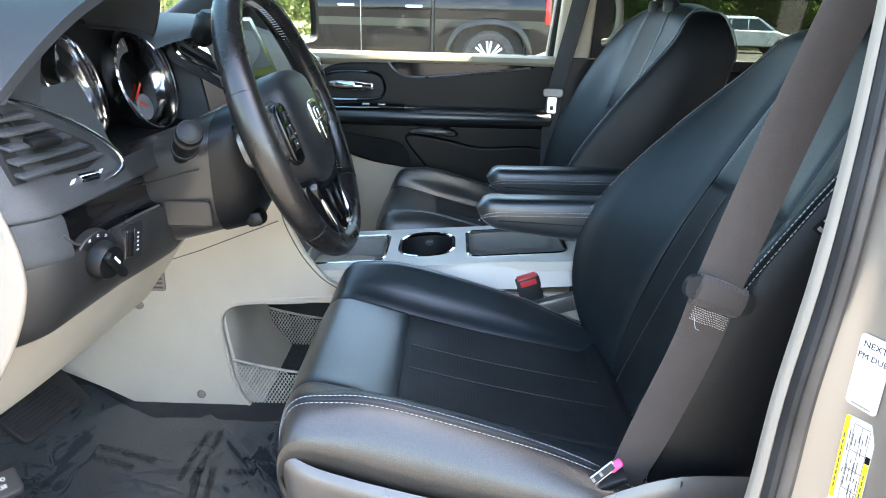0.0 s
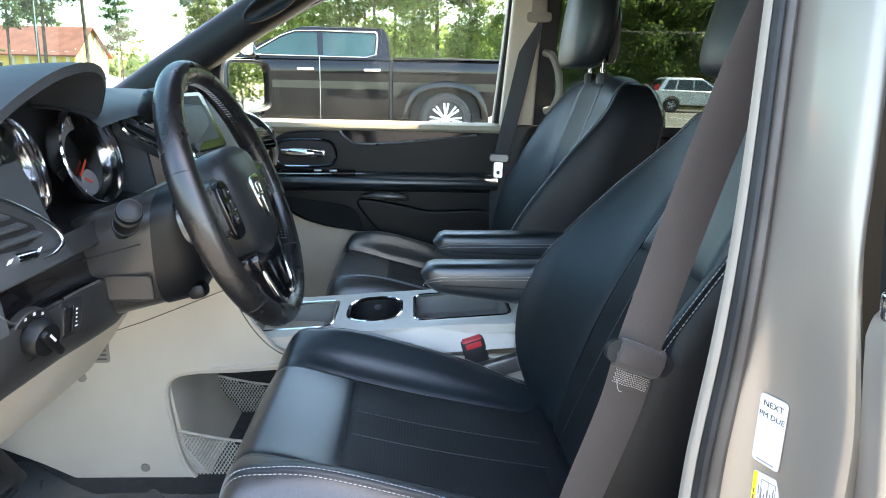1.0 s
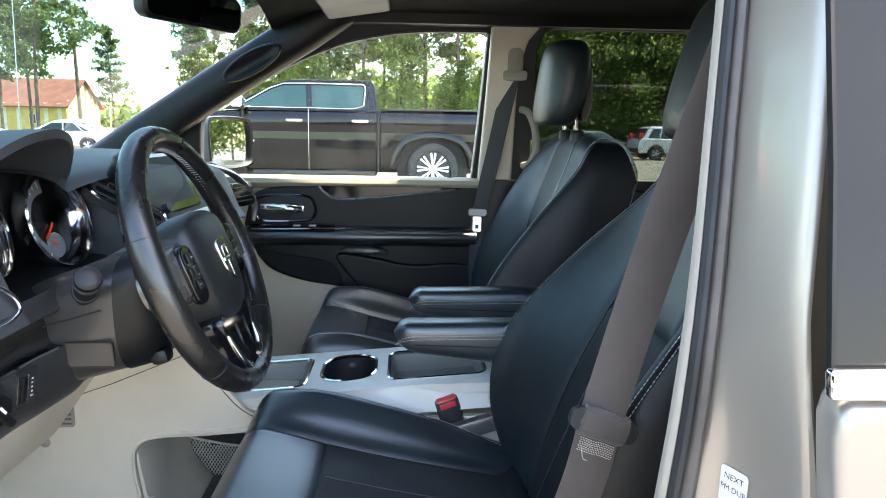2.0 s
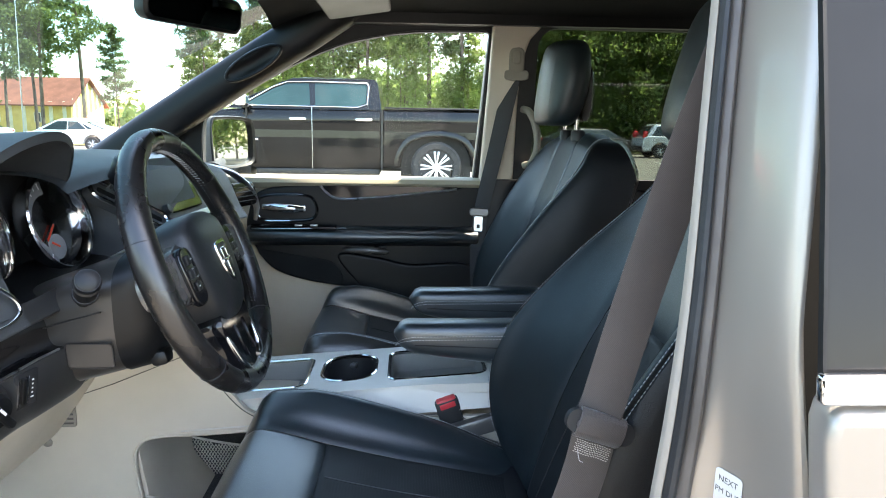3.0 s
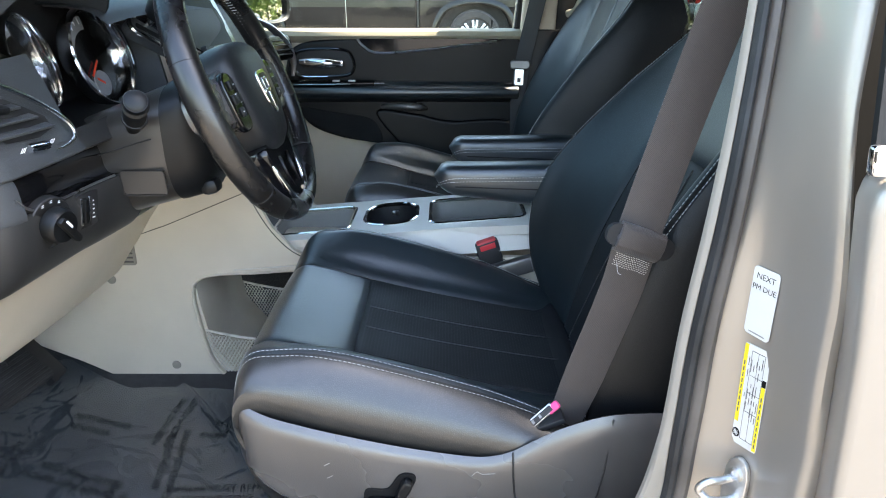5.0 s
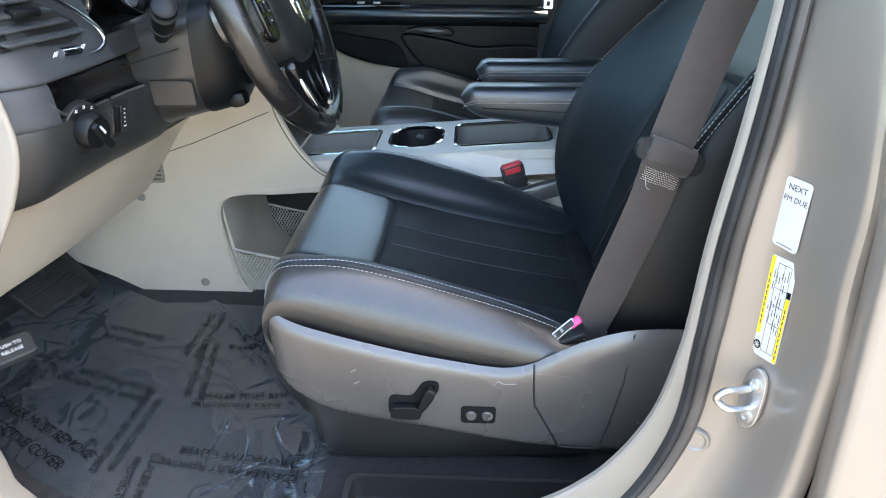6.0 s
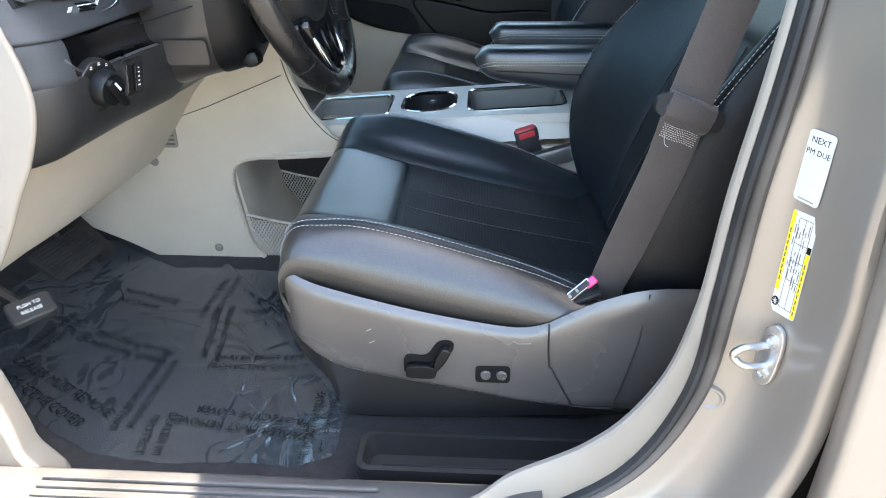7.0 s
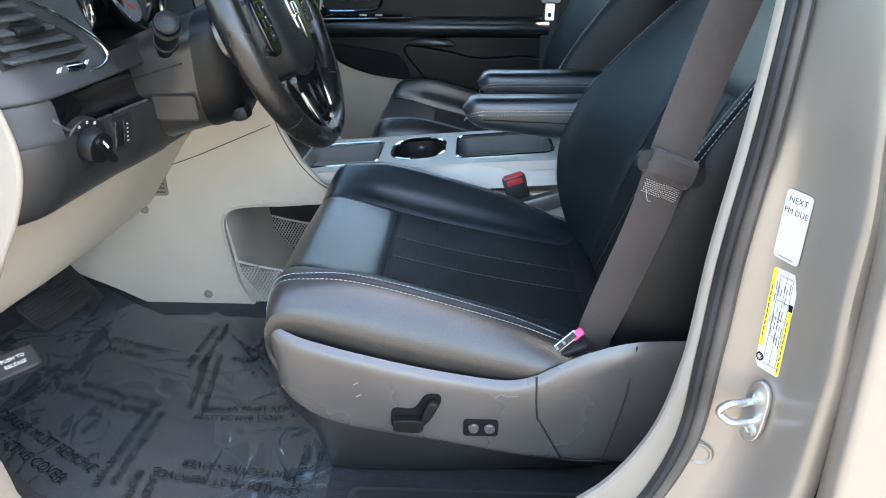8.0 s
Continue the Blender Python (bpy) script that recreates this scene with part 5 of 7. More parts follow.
def build_column():
    th = thing("steering_column", (0.10, -0.40, 0.84), "dark grey steering column shroud with stalk and cover panel", "steering column")
    loops = []
    for k in range(15):
        f = k / 14
        c = V(0.215, -0.40, 0.972).lerp(V(-0.02, -0.40, 0.905), f)
        w = 0.076 + 0.018 * math.sin(math.pi * min(1, f * 1.3)) - (0.014 if k == 0 else 0)
        h = 0.060 - 0.022 * f - (0.012 if k == 0 else 0)
        drop = 0.052 + 0.020 * f - (0.012 if k == 0 else 0)
        ring = []
        for j in range(32):
            t = 2 * math.pi * j / 32
            cs, sn = math.cos(t), math.sin(t)
            ring.append(c + V(0, w * abs(cs) ** 0.68 * math.copysign(1, cs), (h + (drop if sn < 0 else 0)) * abs(sn) ** 0.70 * math.copysign(1, sn)))
        loops.append(ring)
    part("shroud", bm_loft(loops[3:]), COLUMN, th, "satin dark grey shroud")
    mid = V(0.19, -0.40, 0.945)
    part("switch_housing", bm_loft([[mid + (p - mid) * 1.03 for p in ring] for ring in loops[:4]]), SOFT, th, "black housing behind the wheel")
    seam = [V(0.150 - 0.012 * k, -0.4945, 0.945 - 0.0035 * k) for k in range(12)]
    part("shroud_seam", bm_tube(seam, 0.0012, 5), BLACK, th)
    m = facing((0.130, -0.4905, 0.884), (0.03, -0.985, -0.16))
    part("cover_panel", moved(bm_prism(round_rect(0, 0, 0.058, 0.034, 0.004), "z", -0.006, 0.0004, 0.0003), m), COLUMN, th)
    part("cover_recess", moved(bm_sweep([(x, y, 0.0006) for x, y in round_rect(0, 0, 0.060, 0.036, 0.005)], [(0.0008, -0.0008), (0.0008, 0.0008), (-0.0008, 0.0008), (-0.0008, -0.0008)], (0, 0, 1), closed_path=True), m), BLACK, th)
    part("tilt_lever", bm_box((0.206, -0.445, 0.868), (0.026, 0.03, 0.022), 0.008, pose(0, 0, 0, 0, -15, 0)), SOFT, th)
    # multifunction stalk
    a, b = V(0.120, -0.474, 0.953), V(0.178, -0.582, 1.008)
    d = (b - a).normalized()
    st = part("stalk", bm_tube([a, a + d * 0.03, a + d * 0.055, a + d * 0.056, b - d * 0.004, b], lambda k: (0.0105, 0.0098, 0.0100, 0.0138, 0.0152, 0.0138)[round(k * 5)], 20), SOFT, th, "black multifunction stalk")
    for k in range(3):
        part("stalk_rib", bm_lathe([(0.0146, -0.0012), (0.0158, 0.0), (0.0146, 0.0012)], 24, facing(b - d * (0.010 + 0.005 * k), d)), BLACK, st)
    part("stalk_cap", bm_lathe([(0, 0.0015), (0.0113, 0.0012), (0.0129, 0.0)], 24, facing(b + d * 0.0005, d)), SOFT, st)
    part("stalk_ring", bm_lathe([(0.0150, -0.002), (0.0160, 0.0), (0.0150, 0.003)], 24, facing(a + d * 0.062, d)), BLACK, st)
    part("stalk_boot", bm_lathe([(0.026, 0.0), (0.027, 0.007), (0.020, 0.013), (0.0105, 0.018)], 24, facing(a - d * 0.006, d)), BLACK, st)
    return th


build_column()

# ---- centre console ----
def console_z(x):
    return 0.6615 + 0.080 * (x - 0.18)


def build_console():
    th = thing("centre_console", (0.3, 0.0, 0.373), "cream centre console with cup holder, trays and net pocket", "console")
    side = [(-0.46, 0.50), (-0.32, 0.447), (-0.22, 0.402), (-0.15, 0.365), (-0.09, 0.346), (0.0, 0.345), (0.76, 0.372), (0.76, 0.640), (0.46, 0.634), (0.37, 0.628), (0.29, 0.632),
            (0.245, 0.652), (0.205, 0.70), (0.175, 0.76), (0.155, 0.83), (-0.46, 0.83)]
    hole = flat2([(0.030, 0.555), (0.045, 0.588), (0.085, 0.600), (0.16, 0.604), (0.26, 0.610), (0.30, 0.595), (0.30, 0.40), (0.26, 0.366), (0.10, 0.364), (0.068, 0.378), (0.048, 0.42), (0.036, 0.49)], 60)
    for s in (-1, 1):
        y0, y1 = (-0.142, -0.130) if s < 0 else (0.130, 0.142)
        bm = bm_plate(side, [hole], "y", y0, y1)
        wall = part("side_wall", bm, CREAM, th, "cream side wall with an open pocket")
        lip = [(V(a, s * 0.137, b)) for a, b in hole]
        part("pocket_lip", bm_sweep(lip, [(0.004 * math.cos(w), 0.008 * math.sin(w)) for w in np.linspace(0, 2 * math.pi, 9)[:-1]], (0, 1, 0), closed_path=True), CREAM, th)
        # elastic net: two crossing sets of cords
        zt = lambda x: 0.470 - 0.10 * (x - 0.04) - 0.012 * math.sin(math.pi * (x - 0.04) / 0.26)
        cords = []
        yy = s * 0.134
        for k in range(-14, 46):
            for sl in (1, -1):
                x0 = 0.02 + 0.0075 * k
                seg = []
                for j in range(13):
                    z = 0.362 + 0.0095 * j
                    x = x0 + sl * 0.62 * (z - 0.41)
                    left = 0.040 + 0.28 * max(0, 0.45 - z) ** 1.4 if z < 0.45 else 0.040
                    if left < x < 0.297 and z <= zt(x):
                        seg.append(V(x, yy - s * 0.004 * math.sin(math.pi * (x - 0.04) / 0.26), z))
                if len(seg) > 1:
                    cords.append(bm_tube([seg[0], seg[-1]], 0.00105, 4))
        cords.append(bm_tube([V(x, yy - s * 0.005, zt(x)) for x in np.linspace(0.038, 0.297, 20)], 0.0028, 6))
        part("net", join(*cords), NET, th, "cream elastic net across the pocket")
    # channel through the console
    part("pocket_floor", bm_box((0.20, 0, 0.358), (0.36, 0.258, 0.012), 0.003), BLACK, th)
    part("pocket_roof", bm_box((0.20, 0, 0.622), (0.36, 0.258, 0.010), 0.003), CREAM, th)
    part("pocket_front", bm_prism([(0.012, 0.355), (0.004, 0.62), (0.028, 0.62), (0.040, 0.52), (0.055, 0.43), (0.10, 0.372), (0.10, 0.355)], "y", -0.129, 0.129, 0.002), CREAM, th)
    # top trim: plate with three openings
    y_ = 0.118
    top = flat2([(0.115, -0.10), (0.17, -y_), (0.30, -y_ - 0.004), (0.55, -y_), (0.775, -y_), (0.775, y_), (0.55, y_), (0.30, y_ + 0.004), (0.17, y_), (0.115, 0.10)], 50)
    wells = [round_rect(0.262, 0.0, 0.165, 0.165, 0.022), round_rect(0.428, 0.008, 0.112, 0.150, 0.048), round_rect(0.61, 0.0, 0.195, 0.165, 0.020)]
    def laid(bm, up=0.0):
        for v in bm.verts:
            v.co.z += console_z(v.co.x) + up
        return bm
    part("top_trim", laid(bm_plate(top, wells, "z", -0.018, 0.0)), SILVER_TRIM, th, "pale satin grey console top")
    for w in wells:
        ringp = [V(a, b, 0) for a, b in w]
        bm = bm_sweep(ringp, [(0.0035, -0.004), (0.0035, 0.0015), (0.0, 0.003), (-0.0035, 0.0015), (-0.0035, -0.004)], (0, 0, 1), closed_path=True)
        part("well_trim", laid(bm), CHROME, th, "chrome edging")
    def tub(w, depth, mat, nm):
        lo = [(x, y) for x, y in w]
        cx, cy = sum(p[0] for p in lo) / len(lo), sum(p[1] for p in lo) / len(lo)
        loops = [[V(cx + (x - cx) * k, cy + (y - cy) * k, z) for x, y in lo] for k, z in ((1.0, -0.001), (0.97, -0.5 * depth), (0.93, -0.95 * depth), (0.86, -depth))]
        bm = bm_loft(loops, False)
        bmesh.ops.contextual_create(bm, geom=[e for e in bm.edges if e.is_boundary and sum(v.co.z for v in e.verts) < -1.9 * depth])
        return part(nm, laid(bm), mat, th)
    tub(wells[0], 0.045, GREIGE, "front_tray")
    tub(wells[1], 0.075, BLACK, "cup_holder")
    tub(wells[2], 0.045, GREIGE, "rear_tray")
    for dx, dy in ((-0.035, -0.058), (0.038, -0.054), (0.0, 0.078)):
        part("cup_finger", laid(bm_box((0.428 + dx, 0.012 + dy, -0.022), (0.03, 0.022, 0.014), 0.006, pose(0, 0, 0, 0, 0, 40 if dx > 0 else -40))), SATIN, th)
    # swept upper moulding between top plate and side wall
    def mould(u, v):
        x = 0.12 + 0.66 * u
        y = -0.118 - 0.026 * v ** 1.5
        return V(x, y, console_z(x) - 0.002 - 0.045 * v)
    for s in (1, -1):
        part("moulding", bm_grid(lambda u, v: V(mould(u, v).x, s * mould(u, v).y, mould(u, v).z), 24, 8), SILVER_TRIM, th)
    # front rise towards the dash
    part("console_nose", bm_loft([[V(x, y, z) for y, z in ((-0.118, zl), (-0.118, zh), (0.118, zh), (0.118, zl))] for x, zl, zh in ((0.18, 0.60, 0.664), (0.12, 0.60, 0.68), (0.08, 0.60, 0.72), (0.05, 0.60, 0.80))]), SOFT, th)
    # panel seams on the side
    ya = -0.1428
    seam = spline([(0.158, ya, 0.80), (0.172, ya, 0.752), (0.205, ya, 0.69), (0.25, ya, 0.645), (0.31, ya, 0.629), (0.45, ya, 0.634), (0.60, ya, 0.642), (0.665, ya, 0.632), (0.69, ya, 0.59), (0.695, ya, 0.52)], 60)
    part("panel_seam", bm_tube(seam, 0.0011, 5), SEAM, th)
    part("panel_seam", bm_tube([(-0.06, ya, 0.685), (0.0, ya, 0.706), (0.155, ya, 0.770)], 0.0009, 5), SEAM, th)
    for x, z in ((-0.024, 0.394), (-0.128, 0.590)):
        part("screw_cap", bm_lathe([(0, 0.004), (0.004, 0.004), (0.006, 0.0025), (0.0085, 0.002), (0.0095, 0.0)], 20, facing((x, -0.142, z), (0, -1, 0))), CREAM_SHADED, th)
    part("heater_grille", bm_prism(round_rect(-0.10, 0.648, 0.060, 0.052, 0.006), "y", -0.146, -0.142, 0.001), CREAM_SHADED, th)
    for k in range(5):
        part("grille_slot", bm_box((-0.10, -0.1462, 0.630 + 0.009 * k), (0.050, 0.001, 0.0035), 0), SEAM, th)
    return th


SILVER_TRIM = material("satin_grey_trim", (0.62, 0.58, 0.51), 0.40, 0.0, 0.04, 6, 900, 0.02, 0.5)
SEAM = material("panel_gap_shadow_grey", (0.10, 0.092, 0.08), 0.8)
build_console()

# ---- passenger door, mirrors, belts ----
def build_passenger_door():
    th = thing("passenger_door", (0.36, 0.77, 0.40), "closed passenger door with black panel, cream upper trim and chrome handle", "door", kind="structure")
    part("door_body", bm_prism([(-0.10, 0.40), (-0.06, 1.0), (0.772, 1.0), (0.772, 0.40)], "y", 0.762, 0.86, 0.004), CREAM, th)
    part("upper_trim", bm_prism([(0.724, 1.004), (0.717, 1.012), (0.722, 1.025), (0.742, 1.031), (0.775, 1.032), (0.775, 0.985)], "x", -0.10, 0.772, 0), LEDGE_DIMMED, th, "cream window ledge")
    blackp = flat2([(0.050, 0.865), (0.058, 0.925), (0.078, 0.972), (0.13, 0.995), (0.25, 1.004), (0.40, 1.006), (0.60, 1.006), (0.768, 1.006), (0.770, 0.80), (0.768, 0.53), (0.60, 0.60), (0.45, 0.660), (0.34, 0.684), (0.22, 0.704), (0.13, 0.738), (0.085, 0.79)], 80)
    part("door_panel", bm_prism(blackp, "y", 0.728, 0.766, 0.008, 3), SOFT, th, "black padded door panel")
    accent = flat2([(0.283, 1.003), (0.300, 0.984), (0.338, 0.966), (0.45, 0.972), (0.60, 0.988), (0.72, 1.001), (0.60, 1.004), (0.40, 1.004)], 48)
    part("gloss_accent", bm_prism(accent, "y", 0.724, 0.730, 0.001), PIANO, th, "gloss black curved accent")
    part("accent_line", bm_tube(spline([(0.280, 0.723, 1.003), (0.298, 0.722, 0.983), (0.337, 0.722, 0.964), (0.45, 0.722, 0.969), (0.60, 0.722, 0.985), (0.70, 0.722, 0.997)], 50), 0.0036, 8), SATIN, th, "bright accent line")
    recess = flat2([(0.082, 0.93), (0.092, 0.962), (0.14, 0.974), (0.235, 0.972), (0.262, 0.95), (0.265, 0.915), (0.235, 0.896), (0.11, 0.894), (0.09, 0.905)], 54)
    rec = part("handle_recess", bm_prism(recess, "y", 0.7265, 0.732, 0.001), BLACK, th)
    part("recess_rim", bm_sweep([V(a, 0.7265, b) for a, b in recess], [(0.005 * math.cos(w), 0.005 * math.sin(w)) for w in np.linspace(0, 2 * math.pi, 9)[:-1]], (0, 1, 0), closed_path=True), PIANO, th)
    part("recess_chrome", bm_tube(spline([(0.084, 0.722, 0.925), (0.092, 0.722, 0.906), (0.112, 0.722, 0.8935), (0.15, 0.722, 0.8925), (0.185, 0.722, 0.893)], 30), 0.0025, 8), CHROME, th)
    h = part("door_handle", bm_tube(spline([(0.105, 0.712, 0.938), (0.14, 0.706, 0.937), (0.19, 0.704, 0.934), (0.228, 0.712, 0.932)], 24), lambda k: 0.0075 + 0.004 * math.sin(math.pi * k), 12, True, 1.25), CHROME, th, "polished chrome door handle")
    part("handle_pivot", bm_box((0.225, 0.718, 0.933), (0.022, 0.014, 0.022), 0.004), CHROME, h)
    arm = [(0.728, 0.880), (0.700, 0.874), (0.680, 0.862), (0.676, 0.848), (0.684, 0.834), (0.728, 0.815)]
    part("armrest", bm_prism(arm, "x", 0.055, 0.768, 0.006, 3), LEATHER, th, "padded black armrest")
    part("stitching", bm_stitch([(x, 0.678, 0.838) for x in np.linspace(0.06, 0.765, 60)], r=0.0006), INK, th)
    plate = part("switch_plate", bm_box((0.20, 0.697, 0.8775), (0.26, 0.026, 0.010), 0.003, pose(0, 0, 0, 18, 0, 0)), PIANO, th)
    part("plate_trim", bm_tube([(0.075, 0.684, 0.8735), (0.20, 0.684, 0.8745), (0.36, 0.69, 0.877)], 0.0022, 8), SATIN, plate)
    for x in (0.215, 0.262):
        part("switch", bm_box((x, 0.692, 0.884), (0.022, 0.014, 0.006), 0.002), SATIN, plate)
    part("pull_cup", bm_tube(spline([(0.345, 0.722, 0.802), (0.40, 0.712, 0.806), (0.46, 0.712, 0.803), (0.49, 0.722, 0.797)], 24), lambda k: 0.006 + 0.011 * math.sin(math.pi * k) ** 0.6, 12, True, 0.8), SHIELD, th)
    part("pull_latch", bm_sweep([V(a, 0.703, b) for a, b in round_rect(0.425, 0.806, 0.034, 0.014, 0.004)], [(0.0012, -0.001), (0.0012, 0.001), (-0.0012, 0.001), (-0.0012, -0.001)], (0, 1, 0), closed_path=True), BLACK, th)
    pocket = flat2([(0.33, 0.790), (0.45, 0.782), (0.56, 0.760), (0.765, 0.748), (0.765, 0.54), (0.56, 0.60), (0.44, 0.655), (0.39, 0.70)], 48)
    part("map_pocket", bm_prism(pocket, "y", 0.708, 0.729, 0.008, 3), SOFT, th, "black map pocket")
    spk = flat2([(0.085, 0.80), (0.20, 0.785), (0.31, 0.765), (0.345, 0.715), (0.33, 0.690), (0.22, 0.712), (0.135, 0.745)], 42)
    part("speaker_cloth", bm_prism(spk, "y", 0.722, 0.729, 0.003), HEADLINER, th)
    part("lock_pin", join(bm_lathe([(0, 0.026), (0.003, 0.026), (0.0035, 0.022), (0.0026, 0.0)], 12, pose(0.685, 0.762, 1.03)), bm_lathe([(0.010, 0.0), (0.009, 0.003), (0, 0.003)], 20, pose(0.685, 0.762, 1.03))), BLACK, th, "black lock button")
    # window with its seals
    win = [(-0.088, 1.030), (-0.076, 1.188), (-0.020, 1.240), (0.178, 1.353), (0.30, 1.408), (0.40, 1.440), (0.56, 1.466), (0.77, 1.472), (0.792, 1.460), (0.778, 1.25), (0.758, 1.030)]
    lean = lambda z: 0.782 - 0.10 * max(0, z - 1.03)
    bm = bm_prism(win, "y", 0.0, 0.004)
    for v in bm.verts:
        v.co.y += lean(v.co.z)
    g = part("pane", bm, CLEAR, th, "clear side window")
    g.visible_shadow = False
    path = [V(a, lean(b) - 0.01, b) for a, b in win]
    part("window_seal", bm_sweep(spline(path[0:3], 12) + spline(path[2:9], 48)[1:] + spline(path[8:], 10)[1:], [(0.012, -0.02), (0.012, 0.02), (-0.005, 0.016), (-0.005, -0.016)], (0, 1, 0)), RUBBER, th)
    edge = [(-0.135, 1.030), (-0.12, 1.205), (-0.045, 1.275), (0.14, 1.395), (0.30, 1.475), (0.42, 1.505), (0.578, 1.525), (0.795, 1.525), (0.797, 1.452), (0.786, 1.25), (0.768, 1.030)]
    bm = bm_plate(edge, [win], "y", -0.030, -0.012)
    for v in bm.verts:
        v.co.y += lean(v.co.z)
    part("door_frame", bm, SOFT, th, "dark upper door frame")
    part("frame_edge", bm_sweep([V(0.764, 0.80, 1.03), V(0.782, 0.775, 1.25), V(0.797, 0.755, 1.45)], [(0.010, -0.02), (0.010, 0.02), (-0.006, 0.02), (-0.006, -0.02)], (0, 1, 0)), PAINT, th)
    part("sail_panel", bm_prism([(-0.20, 1.03), (-0.17, 1.17), (-0.115, 1.205), (-0.078, 1.190), (-0.088, 1.03)], "y", 0.755, 0.80, 0.004), BLACK, th)
    return th


build_passenger_door()


def build_door_mirror():
    th = thing("door_mirror", (-0.04, 0.95, 1.03), "dark grey door mirror on the passenger side", "mirror")
    n_ = V(0.86, -0.50, 0.02)
    m = facing((-0.050, 0.985, 1.122), n_)
    out = flat2([(-0.098, 0.072), (-0.05, 0.088), (0.06, 0.086), (0.098, 0.064), (0.102, -0.03), (0.085, -0.074), (0.0, -0.086), (-0.085, -0.076), (-0.100, -0.04)], 54)
    loops = [[m @ V(x * k, y * k, z) for x, y in out] for k, z in ((0.40, -0.135), (0.75, -0.115), (0.95, -0.07), (1.0, -0.02), (1.0, 0.0), (0.965, 0.008), (0.90, 0.002), (0.88, -0.012))]
    part("housing", bm_loft(loops, True), GREIGE_DARK, th, "dark grey plastic housing")
    part("mirror_bezel", bm_loft([[m @ V(x * k, y * k, z) for x, y in out] for k, z in ((0.985, 0.003), (0.975, 0.011), (0.90, 0.006), (0.87, -0.010))], False), SOFT, th, "black bezel")
    inner = [(x * 0.88, y * 0.88) for x, y in out]
    part("mirror_glass", moved(bm_prism(inner, "z", -0.012, -0.006, 0.001), m), MIRROR, th, "mirror glass reflecting trees")
    part("mirror_foot", bm_tube([(-0.07, 0.80, 1.045), (-0.085, 0.90, 1.045), (-0.10, 0.96, 1.06)], 0.032, 14, True, 0.6), BLACK, th)
    return th


build_door_mirror()


def build_inner_mirror():
    th = thing("rear_view_mirror", (0.10, 0.0, 1.36), "black interior rear-view mirror under the windscreen header", "mirror")
    m = facing((0.138, 0.02, 1.403), (0.86, -0.46, -0.12))
    out = round_rect(0, 0, 0.250, 0.068, 0.022, 6)
    part("housing", bm_loft([[m @ V(x * k, y * k, z) for x, y in out] for k, z in ((0.75, -0.045), (0.95, -0.03), (1.0, -0.008), (1.0, 0.0), (0.95, 0.004))]), SOFT, th)
    part("mirror_glass", moved(bm_prism(round_rect(0, 0, 0.232, 0.052, 0.016, 6), "z", 0.003, 0.0045, 0), m), MIRROR_DARK, th, "dimmed mirror glass")
    part("arm", bm_tube([(0.145, 0.04, 1.43), (0.11, 0.03, 1.46), (0.09, 0.02, 1.49)], 0.012, 10), BLACK, th)
    vis = thing("sun_visor", (0.40, 0.36, 1.46), "dark folded sun visor with a white label", "sun visor")
    part("visor_panel", bm_box((0.415, 0.34, 1.487), (0.17, 0.40, 0.018), 0.008, pose(0, 0, 0, 0, -9, 0), 3), SOFT, vis)
    part("visor_label", bm_box((0.45, 0.25, 1.4805), (0.05, 0.035, 0.001), 0, pose(0, 0, 0, 0, -9, 12)), PAPER, vis)
    part("visor_clip", bm_box((0.33, 0.14, 1.475), (0.02, 0.03, 0.02), 0.004), BLACK, vis)


MIRROR_DARK = material("dimmed_mirror", (0.10, 0.11, 0.11), 0.03, 1, 0.0, rough_vary=0.0)
build_inner_mirror()


def webbing(path, width, across, twist=None, t=0.0014):
    """A strap along a path; its width runs along `across`."""
    P = [Vector(p) for p in path]
    loops = []
    for i, p in enumerate(P):
        f = i / (len(P) - 1)
        w = width(f) if callable(width) else width
        a = (across(f) if callable(across) else Vector(across)).normalized()
        tg = (P[min(i + 1, len(P) - 1)] - P[max(i - 1, 0)]).normalized()
        a = (a - tg * a.dot(tg)).normalized()
        n_ = tg.cross(a)
        loops.append([p + a * (w * k) + n_ * s * t * (1 if abs(k) < 0.49 else 0.4) for k, s in ((-0.5, -0.5), (-0.47, -0.5), (0, -0.5), (0.47, -0.5), (0.5, -0.5), (0.5, 0.5), (0.47, 0.5), (0, 0.5), (-0.47, 0.5), (-0.5, 0.5))])
    return bm_loft(loops)


